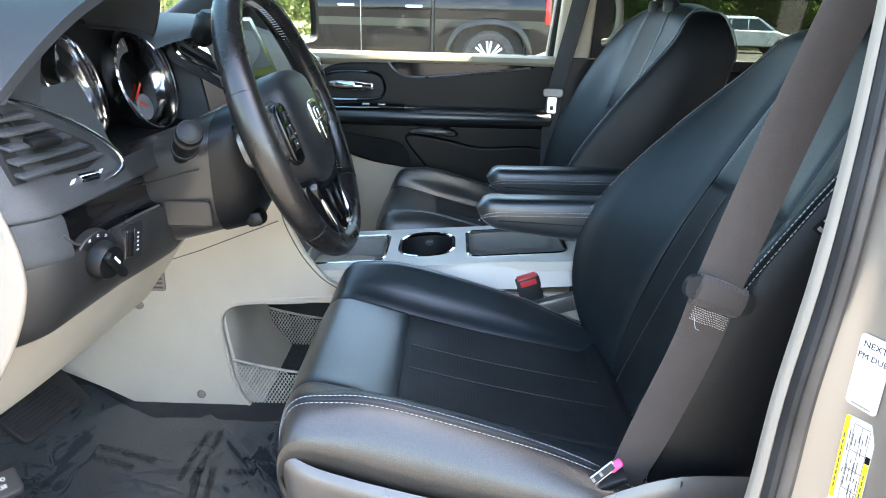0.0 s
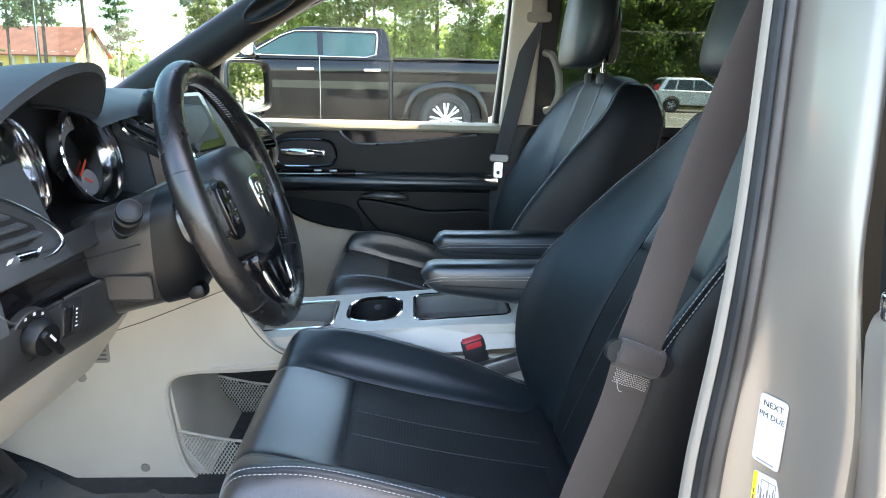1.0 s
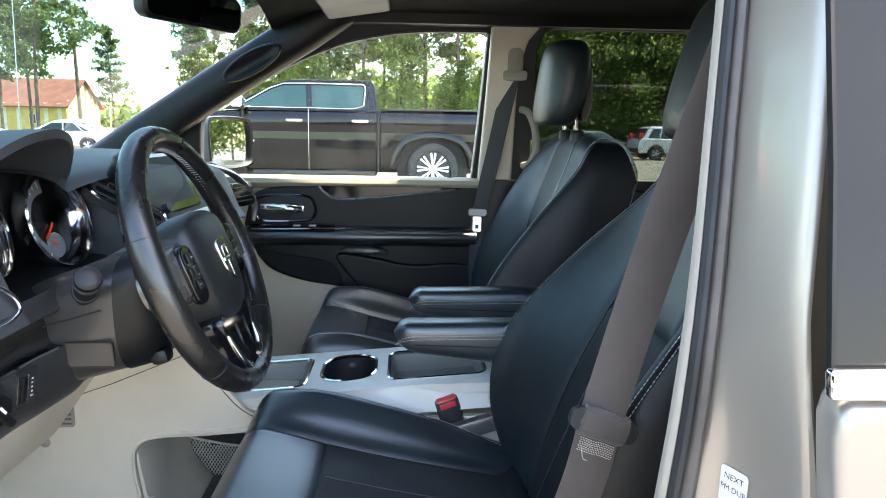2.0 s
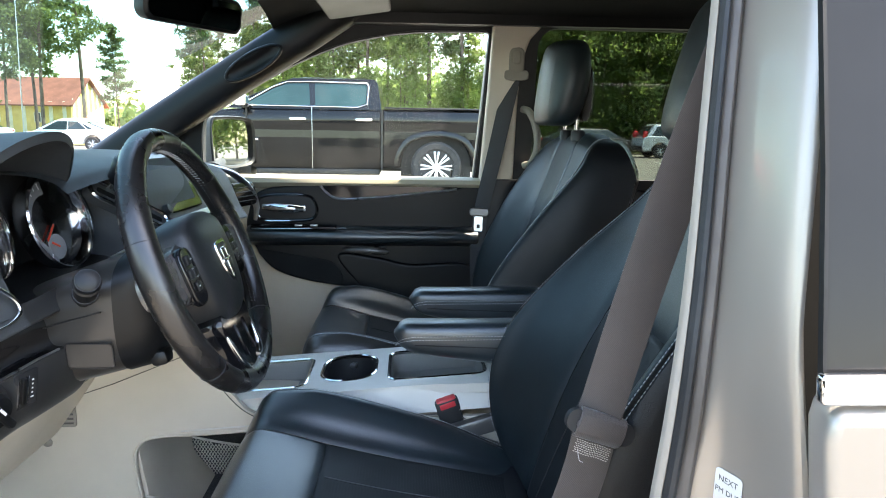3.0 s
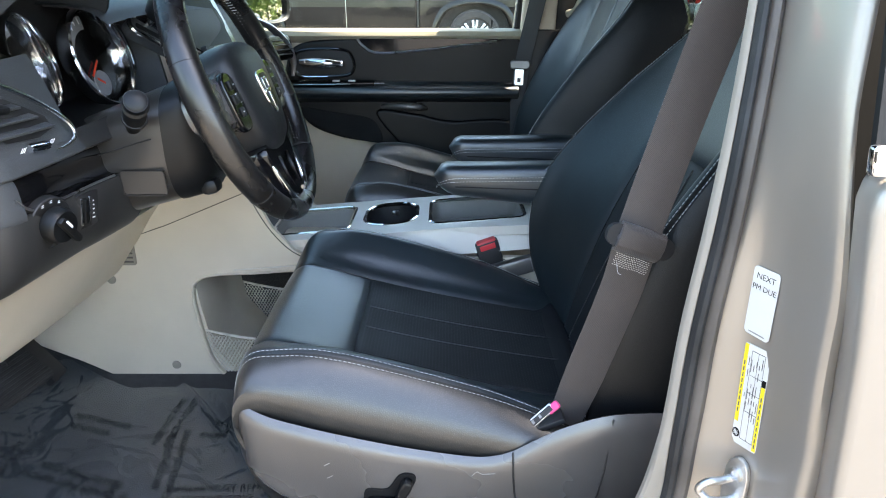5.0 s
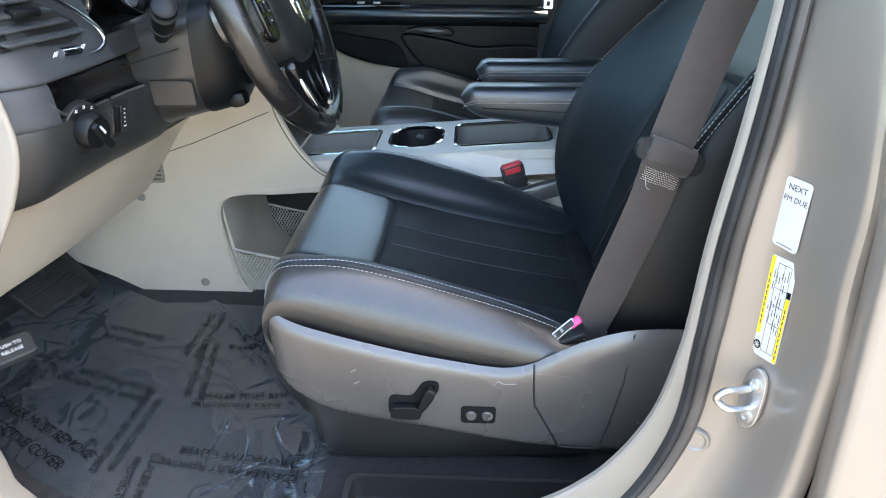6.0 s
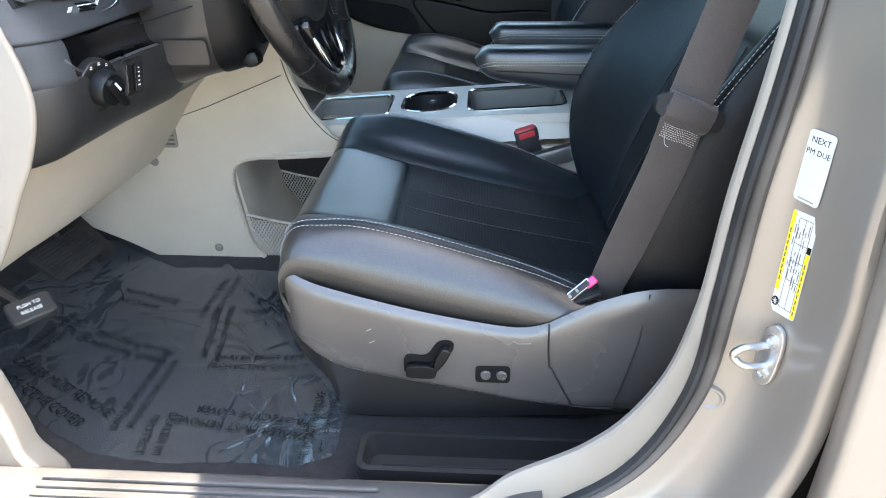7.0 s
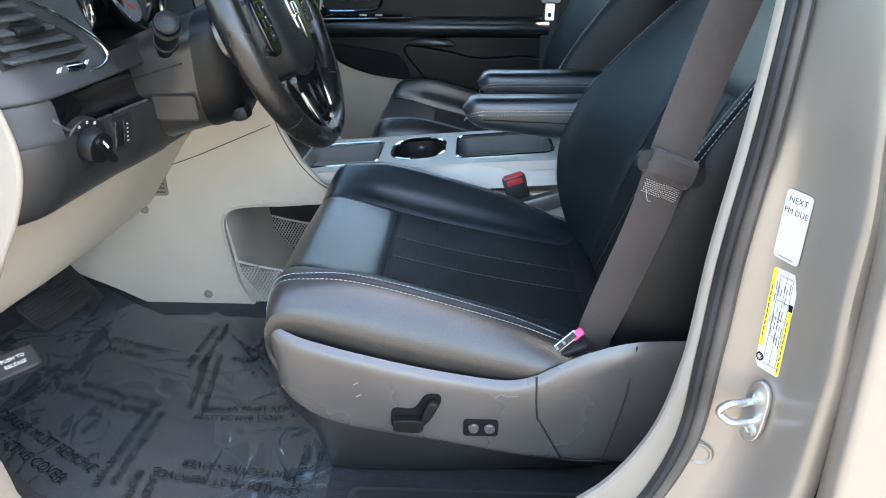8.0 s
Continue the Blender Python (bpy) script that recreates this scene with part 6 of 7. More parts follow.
def build_driver_belt():
    th = thing("driver_seat_belt", (0.69, -0.65, 0.58), "dark grey seat belt hanging through its black guide", "seat belt")
    up = spline([(0.762, -0.664, 0.872), (0.790, -0.668, 0.99), (0.825, -0.676, 1.13), (0.868, -0.690, 1.29), (0.91, -0.705, 1.43)], 40)
    part("upper_webbing", webbing(up, 0.049, lambda f: V(0.94 - 0.1 * f, -0.22 + 0.3 * f, -0.26)), WEBBING, th, "woven dark grey shoulder webbing")
    low = spline([(0.762, -0.663, 0.868), (0.750, -0.659, 0.80), (0.724, -0.650, 0.70), (0.700, -0.642, 0.61), (0.692, -0.640, 0.568)], 36)
    part("lower_webbing", webbing(low, lambda f: 0.049 - 0.012 * max(0, (f - 0.55) / 0.45), lambda f: V(0.95, -0.16 + 0.5 * max(0, f - 0.6), -0.28)), WEBBING, th, "woven lap webbing folded at the base")
    gm = facing((0.763, -0.668, 0.864), (0.10, -0.98, 0.12), (0.33, 0, 0.94))
    ring = round_rect(0, 0.0, 0.082, 0.026, 0.012, 6)
    hole = round_rect(0, -0.002, 0.058, 0.008, 0.003, 4)
    part("belt_guide", moved(bm_plate(ring, [hole], "z", -0.004, 0.005), gm), BLACK, th, "black plastic belt guide")
    fold = [(0.0165, -0.003), (0.0160, 0.004), (0.0100, 0.0095), (0.0, 0.0112), (-0.0100, 0.0095), (-0.0165, 0.004), (-0.0185, -0.001), (-0.0185, -0.003)]
    part("guide_fold", moved(bm_prism(fold, "x", -0.0275, 0.0275, 0.0012, 2), gm), WEBBING, th, "webbing folded round the guide")
    for k in range(7):
        row = [gm @ V(x + 0.0012 * (k % 2), -0.0195 - 0.0023 * k + 0.0007 * (-1) ** i, 0.0034) for i, x in enumerate(np.linspace(-0.023, 0.022, 34))]
        part("stitching", bm_stitch(row, 0.0030, 0.0014, 0.0007, (0, -0.0012, 0)), THREAD_DULL, th, "pale box stitching")
    part("loose_thread", bm_tube(spline([gm @ V(-0.018, -0.03, 0.004), gm @ V(-0.014, -0.04, 0.008), gm @ V(-0.008, -0.042, 0.006)], 12), 0.0004, 4), THREAD, th)
    part("belt_slot", bm_box((0.660, -0.652, 0.607), (0.075, 0.030, 0.008), 0.002, pose(0, 0, 0, 0, -24, 0)), BLACK, th)
    bk = thing("driver_belt_buckle", (0.63, -0.13, 0.58), "black seat belt buckle with red release button", "belt buckle")
    m = pose(0.634, -0.132, 0.636, 0, -17, 0) @ pose(0, 0, 0, 0, 0, 6)
    part("buckle_body", moved(bm_box((0, 0, 0), (0.046, 0.028, 0.072), 0.004), m), BLACK, bk)
    part("release_button", moved(bm_box((0.0, -0.001, 0.0345), (0.039, 0.024, 0.008), 0.003), m), RED, bk, "red release button")
    part("button_front", moved(bm_box((0.0, -0.0132, 0.026), (0.032, 0.002, 0.012), 0.001), m), RED, bk)
    part("stalk", bm_box((0.684, -0.152, 0.622), (0.115, 0.024, 0.034), 0.006, pose(0, 0, 0, 0, -17, 0)), SHIELD, bk, "black plastic buckle sleeve")


THREAD_DULL = material("brown_grey_thread", (0.36, 0.33, 0.28), 0.7, 0, 0.15, 40, 500)
build_driver_belt()


def build_passenger_belt():
    th = thing("passenger_seat_belt", (0.79, 0.70, 0.60), "black seat belt with steel tongue on the cream pillar", "seat belt")
    part("webbing", webbing(spline([(0.858, 0.700, 1.335), (0.815, 0.700, 1.12), (0.776, 0.700, 0.93), (0.765, 0.690, 0.80), (0.77, 0.68, 0.60)], 40), lambda f: 0.050 - 0.008 * f, lambda f: V(0.95, -0.30 + 0.1 * f, 0.0)), WEBBING_DARK, th)
    m = facing((0.768, 0.682, 0.920), (-0.2, -0.97, 0.1))
    part("tongue_grip", moved(bm_prism(round_rect(0, 0.012, 0.060, 0.026, 0.010), "z", -0.004, 0.008, 0.003), m), SHIELD, th)
    part("tongue", moved(bm_plate(round_rect(-0.002, -0.024, 0.026, 0.046, 0.004), [round_rect(-0.002, -0.032, 0.010, 0.012, 0.002)], "z", 0.0, 0.003), m), STEEL, th, "bright steel tongue")
    am = facing((0.868, 0.690, 1.358), (-0.1, -0.99, 0.05))
    part("height_slider", moved(bm_prism(round_rect(0, 0.020, 0.046, 0.090, 0.018, 6), "z", -0.01, 0.012, 0.006, 3), am), CREAM_SHADED, th, "cream height adjuster")
    part("slider_button", moved(bm_prism(round_rect(0, 0.035, 0.022, 0.040, 0.008), "z", 0.012, 0.017, 0.003), am), CREAM_SHADED, th)
    part("anchor_loop", moved(bm_prism(flat2([(-0.036, -0.018), (-0.030, -0.002), (0.0, -0.006), (0.030, -0.002), (0.036, -0.018), (0.026, -0.030), (-0.026, -0.030)], 36), "z", 0.002, 0.014, 0.004), am), CREAM_SHADED, th)
    gh = thing("grab_handle", (0.92, 0.70, 1.08), "cream grab handle on the centre pillar", "handle")
    part("grip", bm_tube(spline([(0.895, 0.712, 1.245), (0.912, 0.685, 1.235), (0.932, 0.680, 1.19), (0.938, 0.680, 1.13), (0.925, 0.690, 1.085), (0.905, 0.712, 1.075)], 36), 0.011, 12), CREAM_SHADED, gh)
    dr = thing("upper_belt_anchor", (0.90, -0.70, 1.42), "cream belt anchor cover at the driver's pillar", "belt anchor")
    part("anchor_cover", bm_tube(spline([(0.835, -0.668, 1.47), (0.838, -0.660, 1.43), (0.842, -0.662, 1.39)], 16), lambda k: 0.012 + 0.010 * math.sin(math.pi * k), 14), CREAM_SHADED, dr)


WEBBING_DARK = material("black_webbing", (0.022, 0.022, 0.024), 0.6, 0, 0.1, 9, 900, 0.3)
build_passenger_belt()

# ---- floor: film, pedals, bin; pillar fittings ----
def film_edge(x):
    """The sheet's edge by the sill and by the console at a place along the floor."""
    far = float(np.interp(x, [-0.36, -0.28, -0.10, 0.147, 0.34], [-0.12, -0.10, -0.205, -0.205, -0.26]))
    near = float(np.interp(x, [-0.36, -0.24, -0.076, -0.01, 0.06, 0.28, 0.34], [-0.49, -0.573, -0.70, -0.732, -0.738, -0.744, -0.715]))
    return near, far


def film_xy(u, v):
    """u: from the toe board to the seat, v: from the console to the sill."""
    x = -0.36 + 0.70 * u
    near, far = film_edge(x)
    return V(x + 0.010 * math.sin(5 * v + 1) * (1 - u), far + (near - far) * v + 0.004 * math.sin(17 * u), 0)


def crease_lines():
    """Sharp folds in the sheet: start, end, height and half width, thickest towards the seat."""
    rng = random.Random(12)
    rows = []
    for k in range(46):
        near_seat = k % 3 > 0
        x = rng.uniform(0.12, 0.33) if near_seat else rng.uniform(-0.30, 0.2)
        y = rng.uniform(-0.74, -0.25) if near_seat else rng.uniform(-0.70, -0.20)
        a = rng.gauss(0.5, 0.5) if near_seat else rng.uniform(-0.6, 0.6)
        n = rng.uniform(0.03, 0.10)
        rows.append((x, y, x + n * math.cos(a), y + n * math.sin(a), rng.uniform(0.0012, 0.0038), rng.uniform(0.003, 0.006)))
    return rows


CREASES = crease_lines()


def crease_z(x, y):
    top = 0.0
    for x0, y0, x1, y1, h, w in CREASES:
        dx, dy = x1 - x0, y1 - y0
        f = ((x - x0) * dx + (y - y0) * dy) / (dx * dx + dy * dy)
        if -0.1 < f < 1.1:
            d = abs((x - x0) * dy - (y - y0) * dx) / math.hypot(dx, dy)
            if d < w:
                top = max(top, h * (1 - d / w) * (1 - (2 * f - 1) ** 2 / 1.44))
    return top


def film_z(x, y):
    floor_z = float(np.interp(x, [-0.75, -0.62, -0.46, -0.36, -0.25, 2], [0.74, 0.60, 0.44, 0.385, 0.372, 0.372]))
    w = noise.noise(V(x * 5, y * 5, 3.1)) * 0.5 + 0.5
    w2 = abs(noise.noise(V(x * 16 + y * 9, y * 12 - x * 5, 7.7)))
    fold = math.exp(-((x * 0.9 + y * 0.75 + 0.14) / 0.010) ** 2) * 0.010
    return floor_z + crease_z(x, y) + 0.002 + 0.005 * w + 0.002 * w2 + fold + 0.0014 * max(0, 1 - 10 * abs(noise.noise(V(x * 6 - y * 3, y * 7 + x * 2, 1.3)))) + 0.0012 * max(0, 1 - 7 * abs(noise.noise(V(x * 19, y * 15 + x * 6, 5.3))))


def build_film():
    th = thing("floor_film", (0.05, -0.46, 0.374), "crumpled clear plastic floor film printed with black words", "plastic sheet")

    def fn(u, v):
        p = film_xy(u, v)
        return V(p.x, p.y, film_z(p.x, p.y))
    sheet = part("film", bm_grid(fn, 300, 230), FILM, th)
    # where each pair of lines is printed: x, y, turn, and how many letters run on before a fold hides the rest
    prints = ((-0.098, -0.322, -17, 7, 18, 0.021), (0.027, -0.319, 88, 2, 16, 0.019), (0.085, -0.435, -81, 0, 18, 0.018), (0.169, -0.503, 3, 0, 15, 0.019), (-0.076, -0.494, 162, 0, 18, 0.020),
              (-0.126, -0.593, -29, 0, 18, 0.027), (0.006, -0.593, 88, 0, 18, 0.019), (0.191, -0.672, 172, 0, 18, 0.0215), (0.088, -0.740, -85, 0, 18, 0.020), (0.297, -0.680, 91, 0, 18, 0.020),
              (0.188, -0.372, 173, 0, 18, 0.019), (-0.225, -0.44, 75, 0, 11, 0.020), (0.24, -0.30, 84, 0, 18, 0.019))
    for x, y, turn, first, last, size in prints:
        for j, w in enumerate(("DEALER MUST REMOVE", "PROTECTIVE COVER")):
            m = Matrix.Translation((x, y, 0)) @ pose(0, 0, 0, 0, 0, turn) @ pose(-0.006 * j, -1.3 * size * j, 0)
            bm = bm_text(w[first:last], 0.92 * size, m, 0)
            bad = []
            for v in bm.verts:
                v.co.z = film_z(v.co.x, v.co.y) + 0.0024
                lo, hi = film_edge(v.co.x)
                if not (-0.34 < v.co.x < 0.325 and lo + 0.006 < v.co.y < hi - 0.006):
                    bad.append(v)
            bmesh.ops.delete(bm, geom=bad, context="VERTS")
            if len(bm.faces) > 20:
                part("print", bm, INK, sheet, "black printed warning words")
    return th


build_film()


def build_pedals():
    th = thing("brake_pedal", (-0.20, -0.40, 0.46), "black ribbed brake pedal on its arm", "pedal")
    m = facing((-0.185, -0.400, 0.520), (0.62, -0.10, 0.78))
    part("pad", moved(bm_prism(round_rect(0, 0, 0.125, 0.072, 0.014), "z", -0.012, 0.0, 0.004), m), RUBBER, th)
    for k in range(9):
        part("rib", moved(bm_box((0, -0.028 + 0.007 * k, 0.001), (0.115, 0.0028, 0.003), 0.001), m), RUBBER, th)
    part("arm", bm_tube([(-0.20, -0.385, 0.51), (-0.24, -0.38, 0.60), (-0.27, -0.38, 0.72)], 0.010, 8), BLACK, th)
    ac = thing("accelerator_pedal", (-0.27, -0.235, 0.40), "black accelerator pedal by the console", "pedal")
    part("pad", bm_box((-0.27, -0.225, 0.47), (0.02, 0.050, 0.15), 0.006, pose(0, 0, 0, 0, -38, 0)), BLACK, ac)
    pk = thing("parking_brake_pedal", (-0.09, -0.62, 0.55), "black foot parking brake with raised white words", "pedal")
    m = facing((-0.088, -0.648, 0.566), (0.40, -0.42, 0.82), (-0.6, 0.5, 0.5))
    part("pad", moved(bm_prism(round_rect(0, 0, 0.060, 0.038, 0.007), "z", -0.016, 0.0, 0.004), m), RUBBER, pk)
    part("words", join(bm_text("PUSH TO", 0.0074, m @ pose(0, 0.005, 0.0006)), bm_text("RELEASE", 0.0074, m @ pose(0, -0.005, 0.0006))), WHITE, pk, "white raised words")
    part("arm", bm_tube([(-0.10, -0.645, 0.56), (-0.17, -0.63, 0.60), (-0.24, -0.62, 0.70)], 0.010, 8), BLACK, pk)


build_pedals()


def build_bin():
    th = thing("storage_bin", (0.56, -0.735, 0.374), "black plastic storage bin beside the seat base", "bin")
    out = round_rect(0.60, -0.740, 0.44, 0.070, 0.016, 6)
    inn = round_rect(0.60, -0.740, 0.424, 0.056, 0.012, 6)
    loops = [[V(x, y, 0.374) for x, y in [(0.60 + (a - 0.60) * 0.975, -0.735 + (b + 0.735) * 0.9) for a, b in out]], [V(x, y, 0.405) for x, y in out], [V(x, y, 0.4125) for x, y in out],
             [V(x, y, 0.4135) for x, y in [(a, b) for a, b in inn]], [V(x, y, 0.408) for x, y in inn], [V(0.60 + (x - 0.60) * 0.97, -0.735 + (y + 0.735) * 0.85, 0.380) for x, y in inn]]
    part("tub", bm_loft(loops), DARKENED_PLASTIC, th)
    part("floor_rib", bm_box((0.60, -0.735, 0.3815), (0.38, 0.004, 0.003), 0.001), DARKENED_PLASTIC, th)


build_bin()

# cream kick panel ahead of the doorway, shade put into its colour
single("kick_panel", bm_prism(flat2([(-0.50, 0.40), (-0.050, 0.36), (-0.049, 0.437), (-0.056, 0.495), (-0.067, 0.55), (-0.10, 0.61), (-0.17, 0.66), (-0.50, 0.70)], 50), "y", -0.80, -0.755, 0.01, 3), CREAM_SHADED, "cream kick panel ahead of the door sill", "trim", kind="structure")


def jamb_point(z, away):
    """A place on the pillar's painted face at a height and a distance from the doorway's edge."""
    xs = sorted((p.z, p.x, p.y) for p in RING if p.z > 0.45)
    x = float(np.interp(z, [a[0] for a in xs], [a[1] for a in xs]))
    y = float(np.interp(z, [a[0] for a in xs], [a[2] for a in xs]))
    e = float(np.interp(away, [0.0385, 0.0435, 0.0505, 0.0565, 0.0615, 0.068, 0.0745, 0.0775, 0.079], [0.001, 0.004, 0.006, 0.009, 0.014, 0.026, 0.042, 0.058, 0.075]))
    return V(x + ring_away(away, z), y - e, z)


def jamb_pose(z, away, lift=0.0022):
    """Flat against the pillar's slanted face: z looks out of it, y runs up it."""
    up = jamb_point(z + 0.04, away) - jamb_point(z - 0.04, away)
    over = jamb_point(z, 0.0745) - jamb_point(z, 0.0615)
    n_ = over.cross(up).normalized()
    n_ = n_ if n_.y < 0 else -n_
    return facing(jamb_point(z, away) + n_ * lift, n_, up)


def build_stickers():
    th = thing("service_sticker", jamb_point(0.80, 0.07), "white service sticker with black words on the pillar", "sticker")
    m = jamb_pose(0.860, 0.0665)
    part("paper", moved(bm_prism(round_rect(0, 0, 0.029, 0.068, 0.004), "z", 0, 0.0006, 0), m), PAPER, th)
    part("words", join(bm_text("NEXT", 0.0082, m @ pose(0.0, 0.025, 0.0008), 0), bm_text("PM DUE", 0.0076, m @ pose(0.0, 0.014, 0.0008), 0)), INK, th, "black printed words")
    part("small_print", moved(bm_box((0, -0.031, 0.0008), (0.018, 0.0012, 0.0002), 0), m), GREIGE, th)
    pl = thing("tyre_placard", jamb_point(0.70, 0.07), "white and yellow tyre placard with fine print on the pillar", "sticker")
    m = jamb_pose(0.760, 0.0675) @ Matrix.Diagonal((0.80, 1.0, 1.0, 1.0))
    part("paper", moved(bm_prism(round_rect(0, 0, 0.035, 0.112, 0.003), "z", 0, 0.0006, 0), m), PAPER, pl)
    part("yellow_bar", moved(bm_box((-0.0145, 0.012, 0.0008), (0.005, 0.086, 0.0004), 0), m), YELLOW, pl)
    part("yellow_bar", moved(bm_box((0.0145, -0.018, 0.0008), (0.005, 0.072, 0.0004), 0), m), YELLOW, pl)
    part("black_block", moved(bm_box((0.0145, 0.022, 0.0008), (0.005, 0.007, 0.0004), 0), m), INK, pl)
    part("round_mark", moved(bm_lathe([(0, 0.001), (0.005, 0.001), (0.0052, 0)], 20), m @ pose(-0.0125, -0.044, 0)), INK, pl)
    for k in range(4):
        part("wheel_print", moved(moved(bm_box((0, 0, 0.0012), (0.0075, 0.0007, 0.0003), 0), pose(0, 0, 0, 0, 0, 45 * k)), m @ pose(-0.0125, -0.044, 0)), PAPER, pl)
    rng = random.Random(5)
    bars = []
    for k in range(6):
        y = -0.034
        while y < 0.044:
            n = rng.uniform(0.004, 0.013)
            if rng.random() < 0.72:
                bars.append(bm_box((-0.0090 + 0.0036 * k, y + n / 2, 0.0008), (0.0009, n, 0.0002), 0))
            y += n + rng.uniform(0.002, 0.006)
    part("fine_print", moved(join(*bars), m), GREIGE_DARK, pl)
    boxes = [bm_box((0.0025, y, 0.0008), (0.018, 0.0005, 0.0002), 0) for y in (-0.048, -0.016, 0.005, 0.024, 0.050)] + [bm_box((x, 0.001, 0.0008), (0.0004, 0.098, 0.0002), 0) for x in (-0.0065, 0.0025, 0.0113)]
    part("ruled_boxes", moved(join(*boxes), m), GREIGE_DARK, pl)
    for x, y0 in ((-0.0145, 0.012), (0.0145, -0.018)):
        part("bar_print", moved(join(*[bm_box((x, y0 - 0.030 + 0.0066 * k, 0.0011), (0.0014, 0.0045, 0.0002), 0) for k in range(9)]), m), GREIGE_DARK, pl)


build_stickers()


def build_striker():
    th = thing("door_striker", jamb_point(0.645, 0.07), "zinc-plated door striker loop bolted to the pillar", "door striker")
    m = jamb_pose(0.656, 0.0685, 0.0035) @ Matrix.Scale(0.86, 4)
    plate = flat2([(-0.012, 0.030), (0.0, 0.044), (0.013, 0.036), (0.017, 0.010), (0.014, -0.030), (0.0, -0.044), (-0.012, -0.034), (-0.014, 0.0)], 40)
    part("plate", moved(bm_prism(plate, "z", -0.002, 0.004, 0.0015), m), STEEL, th)
    for y in (0.022, -0.024):
        part("bolt", moved(bm_lathe([(0.0, 0.0055), (0.004, 0.005), (0.005, 0.0075), (0.0075, 0.0072), (0.0088, 0.005), (0.009, 0.004)], 20), m @ pose(0.002, y, 0)), STEEL, th)
    part("loop", moved(bm_tube(spline([(-0.004, 0.012, 0.0), (-0.006, 0.013, 0.018), (-0.012, 0.012, 0.032), (-0.018, 0.002, 0.038), (-0.018, -0.006, 0.036), (-0.008, -0.012, 0.030), (0.0, -0.013, 0.015), (0.002, -0.013, 0.0)], 40), 0.0046, 12), m), STEEL, th, "bright round wire loop")
    pm = facing(jamb_point(0.576, 0.0425) + V(0, -0.0015, 0), (-0.25, -0.96, 0.05))
    single("pillar_plug", moved(bm_lathe([(0.0, 0.0), (0.010, 0.0), (0.0125, 0.0022), (0.0145, 0.0022), (0.0165, -0.001)], 32), pm), PAINT, "painted round plug pressed into the pillar", "plug")


build_striker()


def build_tagged_key():
    th = thing("key_fob", (0.66, -0.628, 0.60), "small silver key fob with pink end beside the cushion", "key fob")
    a, b = V(0.632, -0.662, 0.592), V(0.690, -0.656, 0.648)
    m = facing((a + b) / 2, (-0.45, -0.80, 0.40), (b - a))
    part("case", moved(bm_box((0, -0.008, 0), (0.011, 0.070, 0.008), 0.002), m), STEEL, th)
    part("face", moved(bm_box((0.0005, -0.004, 0.0036), (0.0078, 0.058, 0.0012), 0.0004), m), BLACK, th, "black face with slots")
    part("pink_end", moved(bm_box((0.002, 0.026, 0), (0.011, 0.018, 0.008), 0.003), m), PINK, th, "bright pink end")
    for y in (-0.018, -0.006, 0.006):
        part("slot", moved(bm_box((0, y, 0.0040), (0.005, 0.004, 0.001), 0.0004), m), GREIGE, th)


build_tagged_key()
single("antenna", bm_tube([(-0.618, 0.765, 0.965), (-0.612, 0.765, 1.25), (-0.600, 0.765, 1.70)], lambda k: 0.0022 - 0.001 * k, 8), STEEL, "thin steel radio antenna on the wing", "antenna")

# ---- outside: car park, vehicles, trees, house ----
def ground_z(x, y):
    return float(np.interp(y, [-30, 4, 10, 18, 30, 60, 300], [0, 0, 0.06, 0.0, -0.2, -0.3, -0.4]))


ASPHALT = material("sunlit_asphalt", (0.17, 0.156, 0.136), 0.92, 0, 0.16, 0.5, 45, 0.5, 0.3)


def build_ground():
    xs = [-400, -150, -80, -50, -35, -25, -15, -8, -4, 0, 4, 8, 15, 25, 35, 50, 80, 150, 400]
    ys = [-300, -100, -40, -15, -6, -2, 2, 4, 7, 10, 14, 18, 24, 30, 40, 60, 90, 150, 320]
    bm = bm_grid(lambda u, v: V(xs[round(u * 18)], ys[round(v * 18)], ground_z(0, ys[round(v * 18)])), 19, 19)
    single("ground", bm, ASPHALT, "pale sunlit asphalt car park", "ground", kind="structure")
    for k in range(7):
        x = -16 + 5.2 * k
        single("parking_line", bm_box((x, 21.5, ground_z(0, 21.5) + 0.004), (0.10, 5.0, 0.006), 0), PAPER, "worn white parking bay line", "road marking", group="parking lines", kind="structure")


build_ground()

LAWN = material("dry_grass", (0.20, 0.19, 0.07), 0.95, 0, 0.3, 0.4, 30, 0.6, 0.2)
single("grass_verge", bm_grid(lambda u, v: V(-120 + 240 * u, 36 + 40 * v, ground_z(0, 36 + 40 * v) + 0.05), 16, 6), LAWN, "sparse grass verge before the woods", "grass", kind="structure")

TRUCK_BLACK = material("black_car_paint", (0.006, 0.006, 0.007), 0.10, 0, 0.1, 2, 900, 0, 0.25, coat=0.2, rough_vary=0.03)
WHITE_PAINT = material("white_car_paint", (0.72, 0.73, 0.74), 0.25, 0, 0.03, 2, 900, 0, 0.5, coat=0.8)
GREY_PAINT = material("dark_grey_car_paint", (0.05, 0.055, 0.06), 0.22, 0.3, 0.05, 2, 900, 0, 0.5, coat=0.8)
SILVER_CAR = material("silver_blue_car_paint", (0.50, 0.54, 0.58), 0.28, 0.4, 0.03, 2, 900, 0, 0.5, coat=0.8)
CAR_GLASS = material("car_window_glass", (0.02, 0.03, 0.03), 0.05, 0, 0.1, 2, 300, rough_vary=0.02)
TRUCK_GLASS = material("truck_window_glass", (0.022, 0.048, 0.052), 0.08, 0, 0.1, 2, 300, rough_vary=0.02, spec=0.3)
